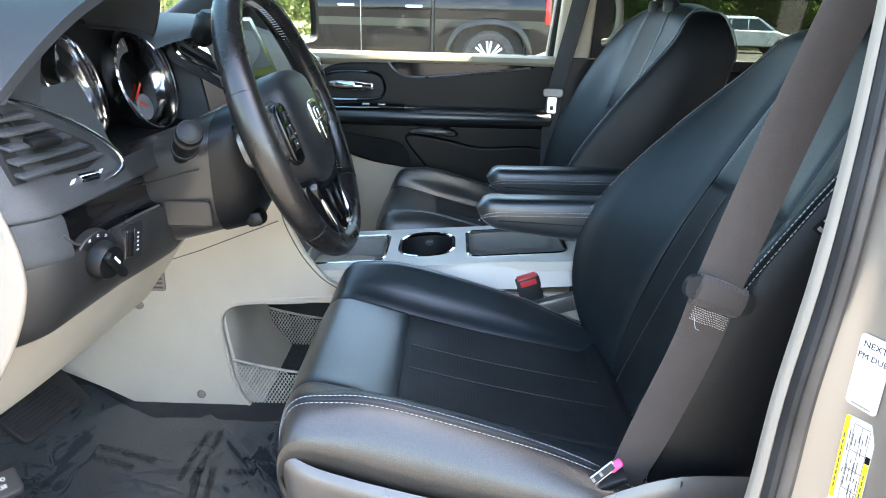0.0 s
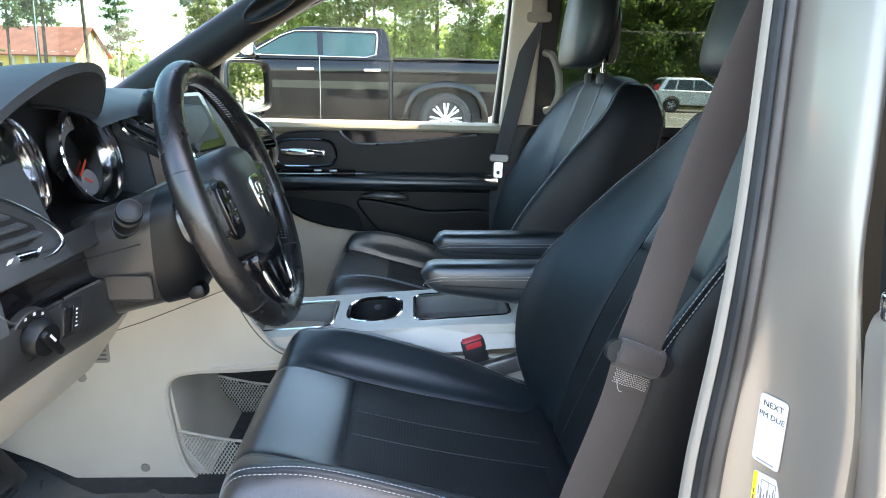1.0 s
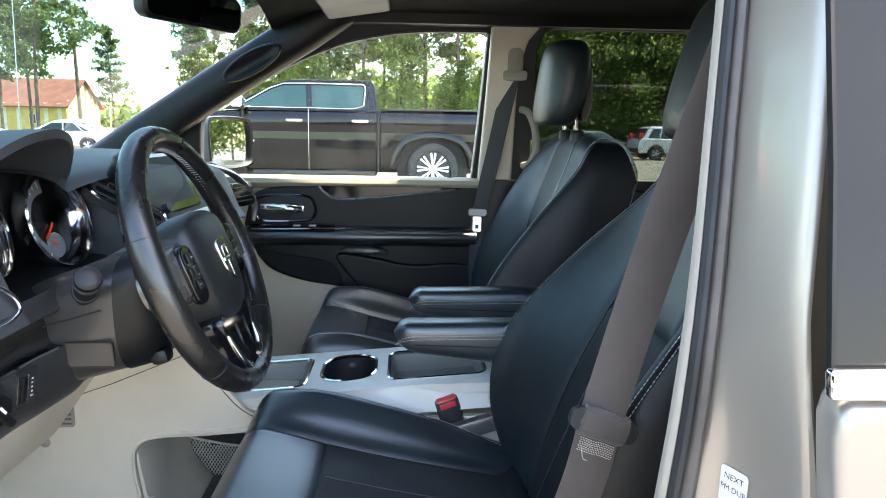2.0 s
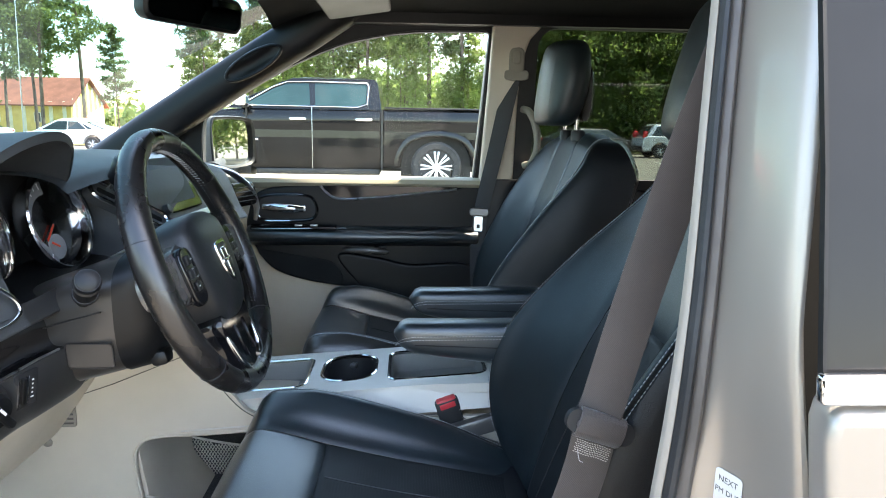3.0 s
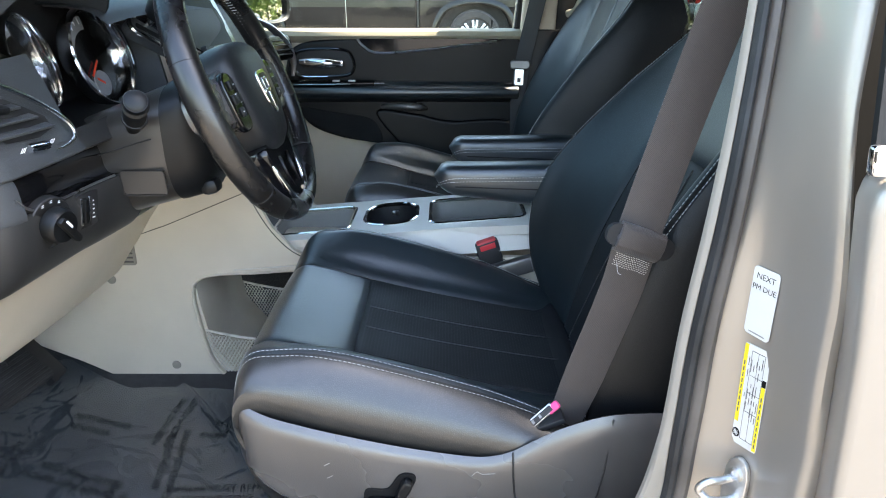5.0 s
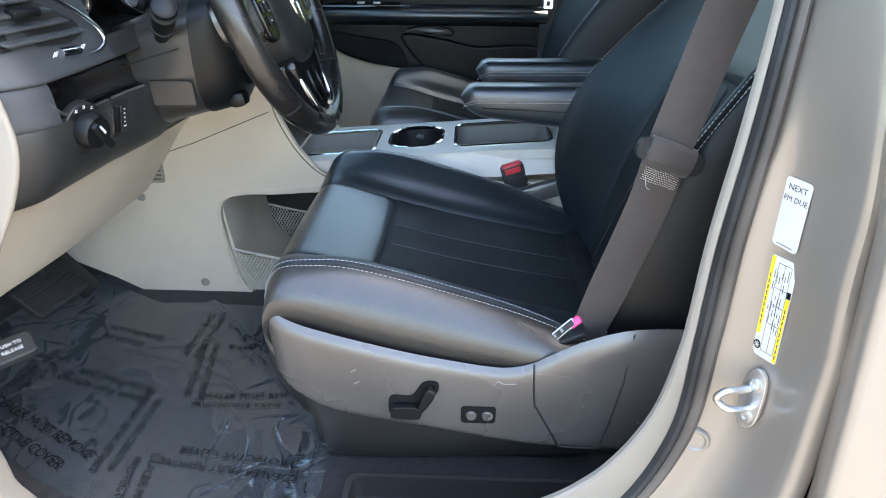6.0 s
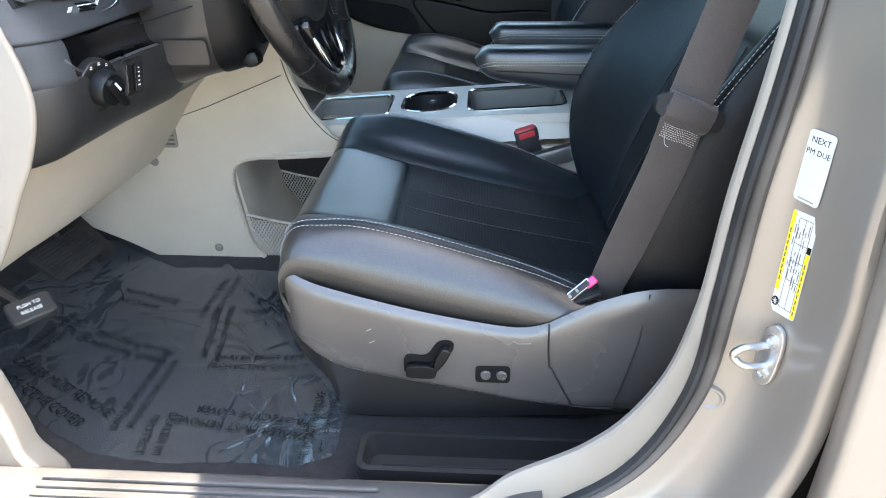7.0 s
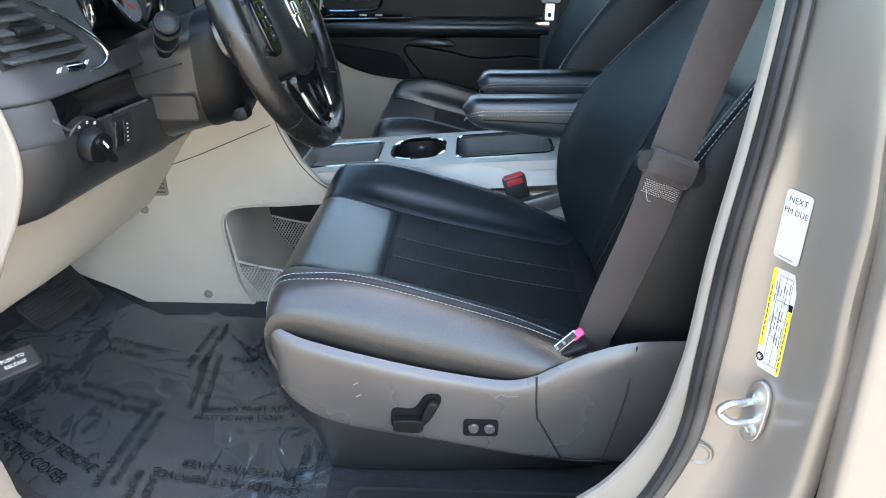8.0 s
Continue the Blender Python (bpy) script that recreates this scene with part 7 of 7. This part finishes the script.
TYRE = material("tyre_rubber", (0.03, 0.03, 0.03), 0.8, 0, 0.2, 20, 400, 0.4)
ALLOY = material("alloy_rim", (0.62, 0.62, 0.62), 0.3, 0.9, 0.05, 20, 400)
TAIL = material("red_tail_lamp", (0.55, 0.02, 0.02), 0.15, 0, 0.1)


def arch(cx, r, zc, n=12):
    """Points over a wheel arch from rear to front (x falling)."""
    return [(cx + r * math.cos(a), zc + r * math.sin(a)) for a in np.linspace(0, math.pi, n)]


def car_wheel(parent, x, y, z, r, side, spokes=6):
    m = facing((x, y, z), (0, side, 0))
    w = part("wheel", bm_lathe([(r * 0.66, 0.02), (r * 0.72, 0.05), (r * 0.92, 0.055), (r, 0.02), (r, -0.16), (r * 0.9, -0.2), (r * 0.6, -0.2)], 36, m), TYRE, parent, "black rubber tyre")
    part("rim", bm_lathe([(0.0, -0.03), (r * 0.58, -0.06), (r * 0.64, 0.03), (r * 0.68, 0.03), (r * 0.68, -0.1)], 36, m), BLACK, w)
    for k in range(spokes):
        for s in (-1, 1):
            sp = bm_prism([(r * 0.08, -0.02 * r), (r * 0.62, -0.055 * r), (r * 0.64, 0.035 * r), (r * 0.10, 0.03 * r)], "z", -0.02, 0.035, 0.006)
            part("spoke", moved(moved(sp, pose(0, 0, 0, 0, 0, 360 * k / spokes + s * 360 / spokes * 0.17)), m), ALLOY, w)
    part("hub_cap", moved(bm_lathe([(0, 0.05), (r * 0.14, 0.045), (r * 0.17, 0.02)], 20), m), ALLOY, w)


def build_truck():
    y0, y1, gz = 10.0, 11.95, 0.07
    th = thing("pickup_truck", (-0.9, 10.95, gz), "black crew-cab pickup truck with chrome handles parked alongside", "truck")
    hub = 1.03
    fr = hub - 3.74
    R = 0.425
    zc = gz + R
    bed = [(1.97, 0.62), (2.0, 0.95), (1.985, 1.40), (1.965, 1.462), (0.125, 1.442), (0.125, 0.46)] + [(x, z) for x, z in arch(hub, 0.60, zc)][::-1]
    def flank(outline):
        """The outline pushed across the truck, its sides bowed: rounded shoulder, crease and tucked sill."""
        bm = bm_prism(outline, "y", y0, y1, 0.03, 3)
        for z in (0.60, 0.72, 0.84, 0.96, 1.08, 1.16, 1.24, 1.32, 1.38):
            bmesh.ops.bisect_plane(bm, geom=bm.verts[:] + bm.edges[:] + bm.faces[:], plane_co=(0, 0, z), plane_no=(0, 0, 1))
        for v in bm.verts:
            tuck = float(np.interp(v.co.z, [0.44, 0.60, 0.72, 0.84, 0.96, 1.08, 1.16, 1.24, 1.32, 1.38, 1.46], [0.060, 0.030, 0.012, 0.010, 0.016, 0.020, 0.010, 0.0, 0.006, 0.022, 0.060]))
            v.co.y += tuck if v.co.y < (y0 + y1) / 2 else -tuck
        return bm
    part("bed", flank(bed), TRUCK_BLACK, th, "black cargo bed")
    cab = [(0.10, 0.44), (0.105, 1.44), (-2.15, 1.42), (-3.35, 1.33), (-3.62, 1.22), (-3.70, 0.85), (-3.66, 0.55)] + [(x, z) for x, z in arch(fr, 0.60, zc)][::-1] + [(-2.0, 0.44)]
    part("cab_body", flank(cab), TRUCK_BLACK, th)
    part("rocker", bm_box((-0.95, (y0 + y1) / 2, 0.40), (2.05, 1.86, 0.10), 0.02), BLACK, th)
    part("frame_rail", bm_box((-0.8, (y0 + y1) / 2, 0.47), (5.2, 0.9, 0.16), 0.02), BLACK, th)
    # greenhouse
    def gh(x0, x1, z, inset):
        return [V(x1, y0 + inset, z), V(x1, y1 - inset, z), V(x0, y1 - inset, z), V(x0, y0 + inset, z)]
    loops = [gh(-2.42, 0.10, 1.42, 0.02), gh(-2.28, 0.10, 1.50, 0.035), gh(-1.55, 0.04, 1.86, 0.16), gh(-1.36, -0.02, 1.925, 0.20), gh(-1.0, -0.20, 1.955, 0.30)]
    part("cab_roof", bm_loft(loops), TRUCK_BLACK, th)

    def on_side(x, z, out=0.0):
        f = (z - 1.50) / 0.36
        return V(x, y0 + 0.035 + 0.125 * f - out, z)
    front = [(-2.12, 1.487), (-1.055, 1.482), (-1.085, 1.842), (-1.46, 1.83), (-1.66, 1.75)]
    rear = [(-0.985, 1.482), (-0.30, 1.478), (-0.155, 1.53), (-0.135, 1.80), (-0.165, 1.838), (-1.005, 1.842)]
    for win in (front, rear):
        bm = bm_loft([[on_side(x, z, 0.012) for x, z in win], [on_side(x, z, -0.01) for x, z in win]])
        part("side_window", bm, TRUCK_GLASS, th, "blue-green side window")
    around = [on_side(x, z, 0.018) for x, z in ((-2.18, 1.472), (-0.28, 1.464), (-0.130, 1.515), (-0.105, 1.80), (-0.145, 1.862), (-1.05, 1.868), (-1.45, 1.858), (-1.68, 1.775), (-2.18, 1.475))]
    part("window_chrome", bm_tube(around, 0.009, 8), CHROME, th, "chrome window surround")
    part("door_pillar", bm_loft([[on_side(x, z, 0.014) for x, z in ((-1.065, 1.482), (-0.975, 1.482), (-0.998, 1.845), (-1.092, 1.845))], [on_side(x, z, -0.01) for x, z in ((-1.065, 1.482), (-0.975, 1.482), (-0.998, 1.845), (-1.092, 1.845))]]), PIANO, th)
    for x in (-1.265, -0.185):
        h = part("door_handle", bm_box((x, y0 - 0.022, 1.262), (0.27, 0.035, 0.048), 0.014, None, 3), CHROME, th, "chrome door handle")
    # A satin strip stands in for the highlight along this seam.
    part("door_seam", bm_box((-1.035, y0 - 0.004, 0.95), (0.009, 0.012, 1.0), 0.003), SATIN, th, "bright strip in place of a highlight on the door seam")
    for x in (0.115, -2.10):
        part("door_seam", bm_box((x, y0 + 0.001, 0.93), (0.03, 0.02, 1.0), 0), BLACK, th)
    part("mirror", bm_box((-2.12, y0 - 0.22, 1.545), (0.20, 0.26, 0.20), 0.05, None, 4), CHROME, th, "chrome mirror cap")
    part("mirror_arm", bm_box((-2.10, y0 - 0.06, 1.46), (0.10, 0.14, 0.06), 0.02), BLACK, th)
    for cx in (hub, fr):
        pts = [V(cx + (x - cx) * 1.02, y0 - 0.012, z if z < zc + 0.44 else zc + 0.44 + (z - zc - 0.44) * 0.55) for x, z in arch(cx, 0.64, zc, 24)]
        pr = [(0.055, -0.03), (0.055, 0.010), (0.03, 0.020), (-0.03, 0.020), (-0.04, 0.012), (-0.04, -0.03)]
        part("arch_moulding", bm_sweep(pts, pr, (0, -1, 0)), TRUCK_BLACK, th)
        part("wheel_well", bm_prism(arch(cx, 0.60, zc, 20) + [(cx - 0.6, gz + 0.25), (cx + 0.6, gz + 0.25)], "y", y0 + 0.26, y1 - 0.26, 0), BLACK, th)
        for side, yy in ((-1, y0 + 0.03), (1, y1 - 0.03)):
            car_wheel(th, cx, yy, zc, R, side, 8)
    part("tail_lamp", bm_box((1.955, y0 + 0.06, 1.22), (0.09, 0.16, 0.38), 0.03), TAIL, th, "red tail lamp")
    part("rear_bumper", bm_box((2.06, (y0 + y1) / 2, 0.72), (0.20, 1.85, 0.24), 0.05), CHROME, th)
    part("bed_rail", bm_box((1.05, y0 + 0.05, 1.462), (1.80, 0.10, 0.025), 0.008), BLACK, th)
    part("badge", bm_box((-2.0, y0 - 0.006, 0.92), (0.16, 0.012, 0.03), 0.004), CHROME, th)
    return th


build_truck()


def build_car(name, label, x, y, turn, paint, suv, tint=None):
    """A parked car, nose towards local -x; length about 4.5 m."""
    th = thing(name, (0, 0, 0), label, "car", group="parked cars")
    L, W = 4.5, 1.8
    r = 0.34 if suv else 0.32
    hb = 1.02 if suv else 0.90
    ht = 1.66 if suv else 1.42
    fx, rx = -1.35, 1.35
    body = [(-2.2, 0.30), (-2.25, 0.55), (-2.15, 0.76), (-1.35, 0.92 if suv else 0.82), (-0.95, hb), (1.95, hb + 0.06), (2.2, hb - 0.02), (2.25, 0.6), (2.2, 0.32)] + arch(rx, r + 0.07, r) + arch(fx, r + 0.07, r)
    part("body", bm_prism(body, "y", -W / 2, W / 2, 0.07, 4), paint, th)
    def ring(x0, x1, z, inset):
        return [V(x1, -W / 2 + inset, z), V(x1, W / 2 - inset, z), V(x0, W / 2 - inset, z), V(x0, -W / 2 + inset, z)]
    xe = 2.05 if suv else 1.85
    tx = 1.55 if suv else 0.75
    cabin = [ring(-1.05, xe, hb, 0.06), ring(-0.25, tx + 0.12, ht - 0.10, 0.20), ring(0.0, tx, ht - 0.02, 0.28), ring(0.2, tx - 0.25, ht + 0.01, 0.42)]
    part("cabin", bm_loft(cabin), paint, th)
    for s in (-1, 1):
        def side(px, z, o):
            f = (z - hb) / (ht - 0.10 - hb)
            return V(px, s * (W / 2 - 0.06 - 0.14 * f + o), z)
        z0, z1 = hb + 0.03, ht - 0.13
        for win in ([(-0.80, z0), (0.28, z0), (0.26, z1), (-0.16, z1)], [(0.34, z0), (1.15, z0), (1.02 if suv else 0.72, z1), (0.32, z1)]) + (([(1.22, z0), (1.80, z0), (1.50, z1), (1.10, z1)],) if suv else ([(1.20, z0), (1.50, z0), (0.80, z1 - 0.02)],)):
            part("side_window", bm_loft([[side(a, b, 0.008) for a, b in win], [side(a, b, -0.02) for a, b in win]]), CAR_GLASS, th)
        part("tail_lamp", bm_box((2.10 if suv else 2.12, s * 0.72, hb + (0.12 if suv else -0.10)), (0.20, 0.22, 0.34 if suv else 0.14), 0.05), TAIL, th, "red tail lamp")
        part("head_lamp", bm_box((-2.10, s * 0.68, 0.68), (0.22, 0.36, 0.14), 0.05), GREIGE, th)
        part("door_handle", bm_box((0.10, s * (W / 2 + 0.006), hb - 0.12), (0.16, 0.02, 0.025), 0.008), paint, th)
        part("mirror", bm_box((-0.75, s * (W / 2 + 0.08), hb + 0.06), (0.10, 0.16, 0.12), 0.04), paint, th)
        for cx in (fx, rx):
            car_wheel(th, cx, s * (W / 2 - 0.02), r, r, s, 5)
    part("windscreen", bm_loft([[V(-0.98, -0.72, hb + 0.05), V(-0.98, 0.72, hb + 0.05), V(-0.30, 0.60, ht - 0.13), V(-0.30, -0.60, ht - 0.13)], [V(-1.02, -0.72, hb + 0.06), V(-1.02, 0.72, hb + 0.06), V(-0.34, 0.60, ht - 0.11), V(-0.34, -0.60, ht - 0.11)]]), CAR_GLASS, th)
    part("rear_window", bm_loft([[V(xe - 0.02, -0.66, hb + 0.06), V(xe - 0.02, 0.66, hb + 0.06), V(tx + 0.16, 0.55, ht - 0.14), V(tx + 0.16, -0.55, ht - 0.14)], [V(xe + 0.02, -0.66, hb + 0.07), V(xe + 0.02, 0.66, hb + 0.07), V(tx + 0.20, 0.55, ht - 0.12), V(tx + 0.20, -0.55, ht - 0.12)]]), CAR_GLASS, th)
    part("bumper", bm_box((2.15, 0, 0.48), (0.22, 1.7, 0.28), 0.08), BLACK if suv else paint, th)
    th.matrix_basis = pose(x, y, ground_z(x, y), 0, 0, turn)
    return th


build_car("car", "pale silver compact crossover parked in the sun", 14.2, 32.0, 180, SILVER_CAR, True)
build_car("car", "dark grey saloon parked before the woods", 9.7, 33.5, 205, GREY_PAINT, False)
build_car("car", "dark hatchback parked before the woods", 11.2, 36.5, 200, GREY_PAINT, False)
build_car("car", "white saloon parked by the yellow house", -14.6, 30.0, 0, WHITE_PAINT, False)
build_car("car", "white saloon at the end of the row", -20.0, 30.6, 0, WHITE_PAINT, False)
build_car("car", "white crossover parked behind the saloons", -12.6, 37.5, 20, WHITE_PAINT, True)
build_car("car", "white car farther along the row", -25.5, 33.0, 10, WHITE_PAINT, False)

# ---- trees ----
def leaf_material(name, base, glow):
    m = material(name, base, 0.55, 0, 0.25, 0.35, 6, 0, 0.3, island=True)
    n, l = m.node_tree.nodes, m.node_tree.links
    b = n["Principled BSDF"]
    tr, mix = n.new("ShaderNodeBsdfTranslucent"), n.new("ShaderNodeMixShader")
    tr.inputs["Color"].default_value = (*glow, 1)
    mix.inputs[0].default_value = 0.45
    l.new(b.outputs[0], mix.inputs[1])
    l.new(tr.outputs[0], mix.inputs[2])
    l.new(mix.outputs[0], n["Material Output"].inputs["Surface"])
    return m


BARK = material("pine_bark", (0.16, 0.125, 0.10), 0.9, 0, 0.3, 3, 22, 1.0, 0.2)
LEAF = leaf_material("broad_leaves", (0.105, 0.15, 0.045), (0.28, 0.37, 0.10))
NEEDLE = leaf_material("pine_needles", (0.085, 0.12, 0.045), (0.24, 0.31, 0.10))


def leaf_cloud(centres, per, size, spread, rng, flat=1.0):
    """Small four-cornered leaves scattered round clump centres."""
    C = np.repeat(np.array(centres, dtype=float), per, axis=0)
    n = len(C)
    off = rng.normal(0, 1, (n, 3)) * spread
    off[:, 2] *= flat
    P = C + off
    a = rng.normal(0, 1, (n, 3))
    a /= np.linalg.norm(a, axis=1)[:, None]
    b = np.cross(a, rng.normal(0, 1, (n, 3)))
    b /= np.linalg.norm(b, axis=1)[:, None]
    s = size * rng.uniform(0.5, 1.3, (n, 1))
    verts = np.stack([P - a * s, P + b * s * 0.45, P + a * s, P - b * s * 0.45], 1).reshape(-1, 3)
    idx = np.arange(n * 4).reshape(-1, 4)
    me = bpy.data.meshes.new("leaves")
    me.from_pydata(verts.tolist(), [], idx.tolist())
    return me


def build_tree(name, label, height, kind, seed):
    rng = np.random.default_rng(seed)
    th = thing(name, (0, 0, 0), label, "tree", group="trees of the wood")
    r0 = 0.0065 * height + 0.025
    bend = rng.normal(0, 0.02, 2) * height
    axis = lambda f: V(bend[0] * f * f, bend[1] * f * f, height * f)
    tr = part("trunk", bm_tube([axis(k / 9) for k in range(10)], lambda k: r0 * (1 - 0.82 * k), 8), BARK, th, "slender brown trunk")
    limbs, cents = [], []
    n = 26 if kind == "pine" else 30
    start = 0.30 if kind == "pine" else 0.10
    for k in range(n):
        f = start + (1 - start) * (k + rng.uniform(0, 1)) / n
        ang = rng.uniform(0, 2 * math.pi)
        reach = (0.20 * height * (1.08 - f) + 0.5) * rng.uniform(0.6, 1.25) if kind == "pine" else (0.22 * height * math.sin(math.pi * min(0.95, 0.25 + 0.7 * f)) + 0.4) * rng.uniform(0.5, 1.2)
        a = axis(f)
        b = a + V(math.cos(ang) * reach, math.sin(ang) * reach, reach * rng.uniform(-0.05, 0.5))
        mid = (a + b) / 2 + V(0, 0, reach * 0.1)
        limbs.append(bm_tube([a, mid, b], lambda q: max(0.008, r0 * 0.24 * (1 - 0.8 * q)), 5, False))
        for q in np.linspace(0.35 if kind == "pine" else 0.2, 1.05, 6):
            c = a.lerp(b, q) + V(*rng.normal(0, 0.13 * reach, 3))
            cents.append((c.x, c.y, c.z))
    part("limbs", join(*limbs), BARK, th)
    me = leaf_cloud(cents, 40 if kind == "pine" else 26, 0.17 if kind == "pine" else 0.155, 0.26 if kind == "pine" else 0.42, rng, 0.6)
    me.materials.append(NEEDLE if kind == "pine" else LEAF)
    cr = new("crown", me)
    cr.parent = th
    cr["label"] = "open crown of long needles" if kind == "pine" else "bright green leafy crown"
    return th


protos = [build_tree("pine_tree", "tall pine with bare lower trunk and open crown", 17, "pine", 3), build_tree("pine_tree", "tall pine with bare lower trunk and open crown", 15, "pine", 8),
          build_tree("broadleaf_tree", "young broadleaf tree with bright green leaves", 9, "leaf", 5), build_tree("broadleaf_tree", "young broadleaf tree with bright green leaves", 11, "leaf", 11),
          build_tree("pine_tree", "tall pine with bare lower trunk and open crown", 19, "pine", 21)]


def plant():
    rng = random.Random(7)
    used = set()
    def put(k, x, y, s=1.0):
        m = pose(x, y, ground_z(x, y) - 0.05, 0, 0, rng.uniform(0, 360))
        if k not in used:
            used.add(k)
            protos[k].matrix_basis = m
            return
        copy_thing(protos[k], m @ Matrix.Scale(s, 4))
    # pines standing free by the house
    for k, x, y in ((0, -24.0, 46), (1, -26.5, 50), (4, -22.6, 49), (0, -29.5, 47), (1, -32, 52), (4, -35, 56), (0, -12.5, 44), (1, -14.2, 48), (4, -10.2, 46), (0, -16.5, 55), (1, -8.6, 50), (0, -25.2, 44), (1, -21.5, 52), (4, -13.4, 50), (0, -11.0, 52), (1, -9.4, 43)):
        put(k, x, y, rng.uniform(0.52, 0.80))
    # broadleaf undergrowth behind the truck, low enough to leave sky between the pine trunks
    for row, (y, step, x0, x1) in enumerate(((42, 1.9, -6, 9), (46, 2.3, -9, 9), (51, 2.9, -14, 10))):
        x = x0
        while x < x1:
            put(rng.choice((2, 3)), x + rng.uniform(-0.9, 0.9), y + rng.uniform(-1.6, 1.6), rng.uniform(0.36, 0.66))
            x += step
    for x in (-5.6, -2.4, 0.2, 1.7, 4.3, 6.6, 8.3):
        put(rng.choice((0, 1, 4)), x + rng.uniform(-0.4, 0.4), 43 + rng.uniform(-1, 1), 1.15)
    for x in (-7.5, -5.2, -3.6, -0.8, 0.9, 2.4, 5.6, 7.7, 9.1):
        put(rng.choice((0, 1, 4)), x + rng.uniform(-0.4, 0.4), 48 + rng.uniform(-3, 12))
    # the dense wood beyond the rear window
    for row, (y, step, x0, x1) in enumerate(((42, 2.3, 10, 30), (46, 2.6, 11, 34), (51, 2.9, 12, 38), (57, 3.2, 13, 44), (64, 3.6, 14, 50))):
        x = x0
        while x < x1:
            put(rng.choice((2, 3, 3, 0, 1)), x + rng.uniform(-0.9, 0.9), y + rng.uniform(-1.6, 1.6))
            x += step
    # the row of trees behind the van that shows in the door mirror
    for y in np.arange(-4, 32, 2.2):
        put(rng.choice((2, 3)), 33 + rng.uniform(-1.5, 1.5), y + rng.uniform(-0.6, 0.6), 0.9)
    for y in np.arange(0, 32, 2.6):
        put(rng.choice((2, 3)), 43 + rng.uniform(-1.5, 1.5), y + rng.uniform(-0.6, 0.6))
    for x in np.arange(10, 34, 1.6):
        put(rng.choice((2, 3)), x + rng.uniform(-0.5, 0.5), 39.5 + rng.uniform(-0.8, 0.8))


plant()


def build_far_woods():
    rng = np.random.default_rng(4)
    cents = [(x, 170 + rng.uniform(-15, 15), rng.uniform(0.5, 8.5) * (0.35 if x < -35 else 1.0)) for x in np.linspace(-170, 190, 900)]
    me = leaf_cloud(cents, 14, 1.2, 1.6, rng, 0.8)
    me.materials.append(NEEDLE)
    tagged(new("far_woods", me), "hazy line of distant woods", "woods", kind="stuff")
    cents = [(x, 78 + rng.uniform(-6, 6), rng.uniform(0.3, 6.2)) for x in np.linspace(-14, 60, 1100)]
    me = leaf_cloud(cents, 16, 0.55, 0.9, rng, 0.8)
    me.materials.append(LEAF)
    tagged(new("undergrowth", me), "dense green undergrowth between the pine trunks", "woods", kind="stuff")


build_far_woods()

# ---- yellow house with a red roof ----
WALL_YELLOW = material("yellow_render", (0.72, 0.52, 0.16), 0.8, 0, 0.08, 1.5, 60, 0.3)
BOARD_WHITE = material("white_board", (0.75, 0.72, 0.62), 0.7, 0, 0.06, 2, 60, 0.2)
ROOF_RED = material("red_roof_sheet", (0.24, 0.080, 0.050), 0.7, 0, 0.12, 1.2, 30, 0.4)
ROOF_PINK = material("bright_red_roof_sheet", (0.55, 0.10, 0.10), 0.6, 0, 0.1, 1.2, 30, 0.4)


def build_house(x0, x1, y0, y1, eave, ridge, roofm, label):
    gz = ground_z(0, y0)
    th = thing("house", ((x0 + x1) / 2, (y0 + y1) / 2, gz), label, "house")
    ym = (y0 + y1) / 2
    walls = part("wall", bm_prism([(y0, gz), (y0, eave), (ym, ridge - 0.15), (y1, eave), (y1, gz)], "x", x0, x1, 0), WALL_YELLOW, th, "yellow rendered walls")
    for s, ya in ((-1, y0 - 0.5), (1, y1 + 0.5)):
        d = 0.5 * (ridge - eave) / (ym - y0)
        part("roof_slope", bm_loft([[V(x, ya, eave - d), V(x, ym, ridge), V(x, ym, ridge - 0.14), V(x, ya, eave - d - 0.14)] for x in (x0 - 0.4, x1 + 0.4)]), roofm, th, "red sheet roof")
    for k in range(7):
        y = y0 + (y1 - y0) * (k + 0.5) / 7
        zt = eave + (ridge - 0.3 - eave) * (1 - abs(y - ym) / (ym - y0))
        part("board", bm_box((x1 + 0.03, y, (gz + zt) / 2), (0.05, 0.42, zt - gz), 0.01), BOARD_WHITE, th, "white upright board")
    n = max(3, int((x1 - x0) / 1.3))
    for k in range(n):
        x = x0 + (x1 - x0) * (k + 0.5) / n
        if k % 3 == 1:
            w = part("window", bm_box((x, y0 - 0.03, gz + 1.6), (0.7, 0.06, 1.0), 0.01), BOARD_WHITE, th)
            part("pane", bm_box((x, y0 - 0.065, gz + 1.6), (0.56, 0.02, 0.86), 0), CAR_GLASS, w)
        else:
            part("board", bm_box((x, y0 - 0.03, (gz + eave) / 2), (0.38, 0.05, eave - gz), 0.01), BOARD_WHITE, th)
    return th


build_house(-47, -33.6, 70, 77.5, 2.9, 5.5, ROOF_RED, "yellow house with white boards and a brown-red roof")
build_house(-62, -44.5, 62, 68, 3.2, 5.6, ROOF_PINK, "yellow house with a bright red sheet roof")
lamp = thing("street_lamp", (-27.6, 66, ground_z(0, 66)), "slim grey street lamp by the car park", "street lamp")
part("pole", bm_tube([(-27.6, 66, -0.35), (-27.6, 66, 3.9)], 0.07, 8), STEEL, lamp)
part("lamp_head", bm_box((-27.3, 66, 3.9), (0.7, 0.25, 0.12), 0.04), STEEL, lamp)
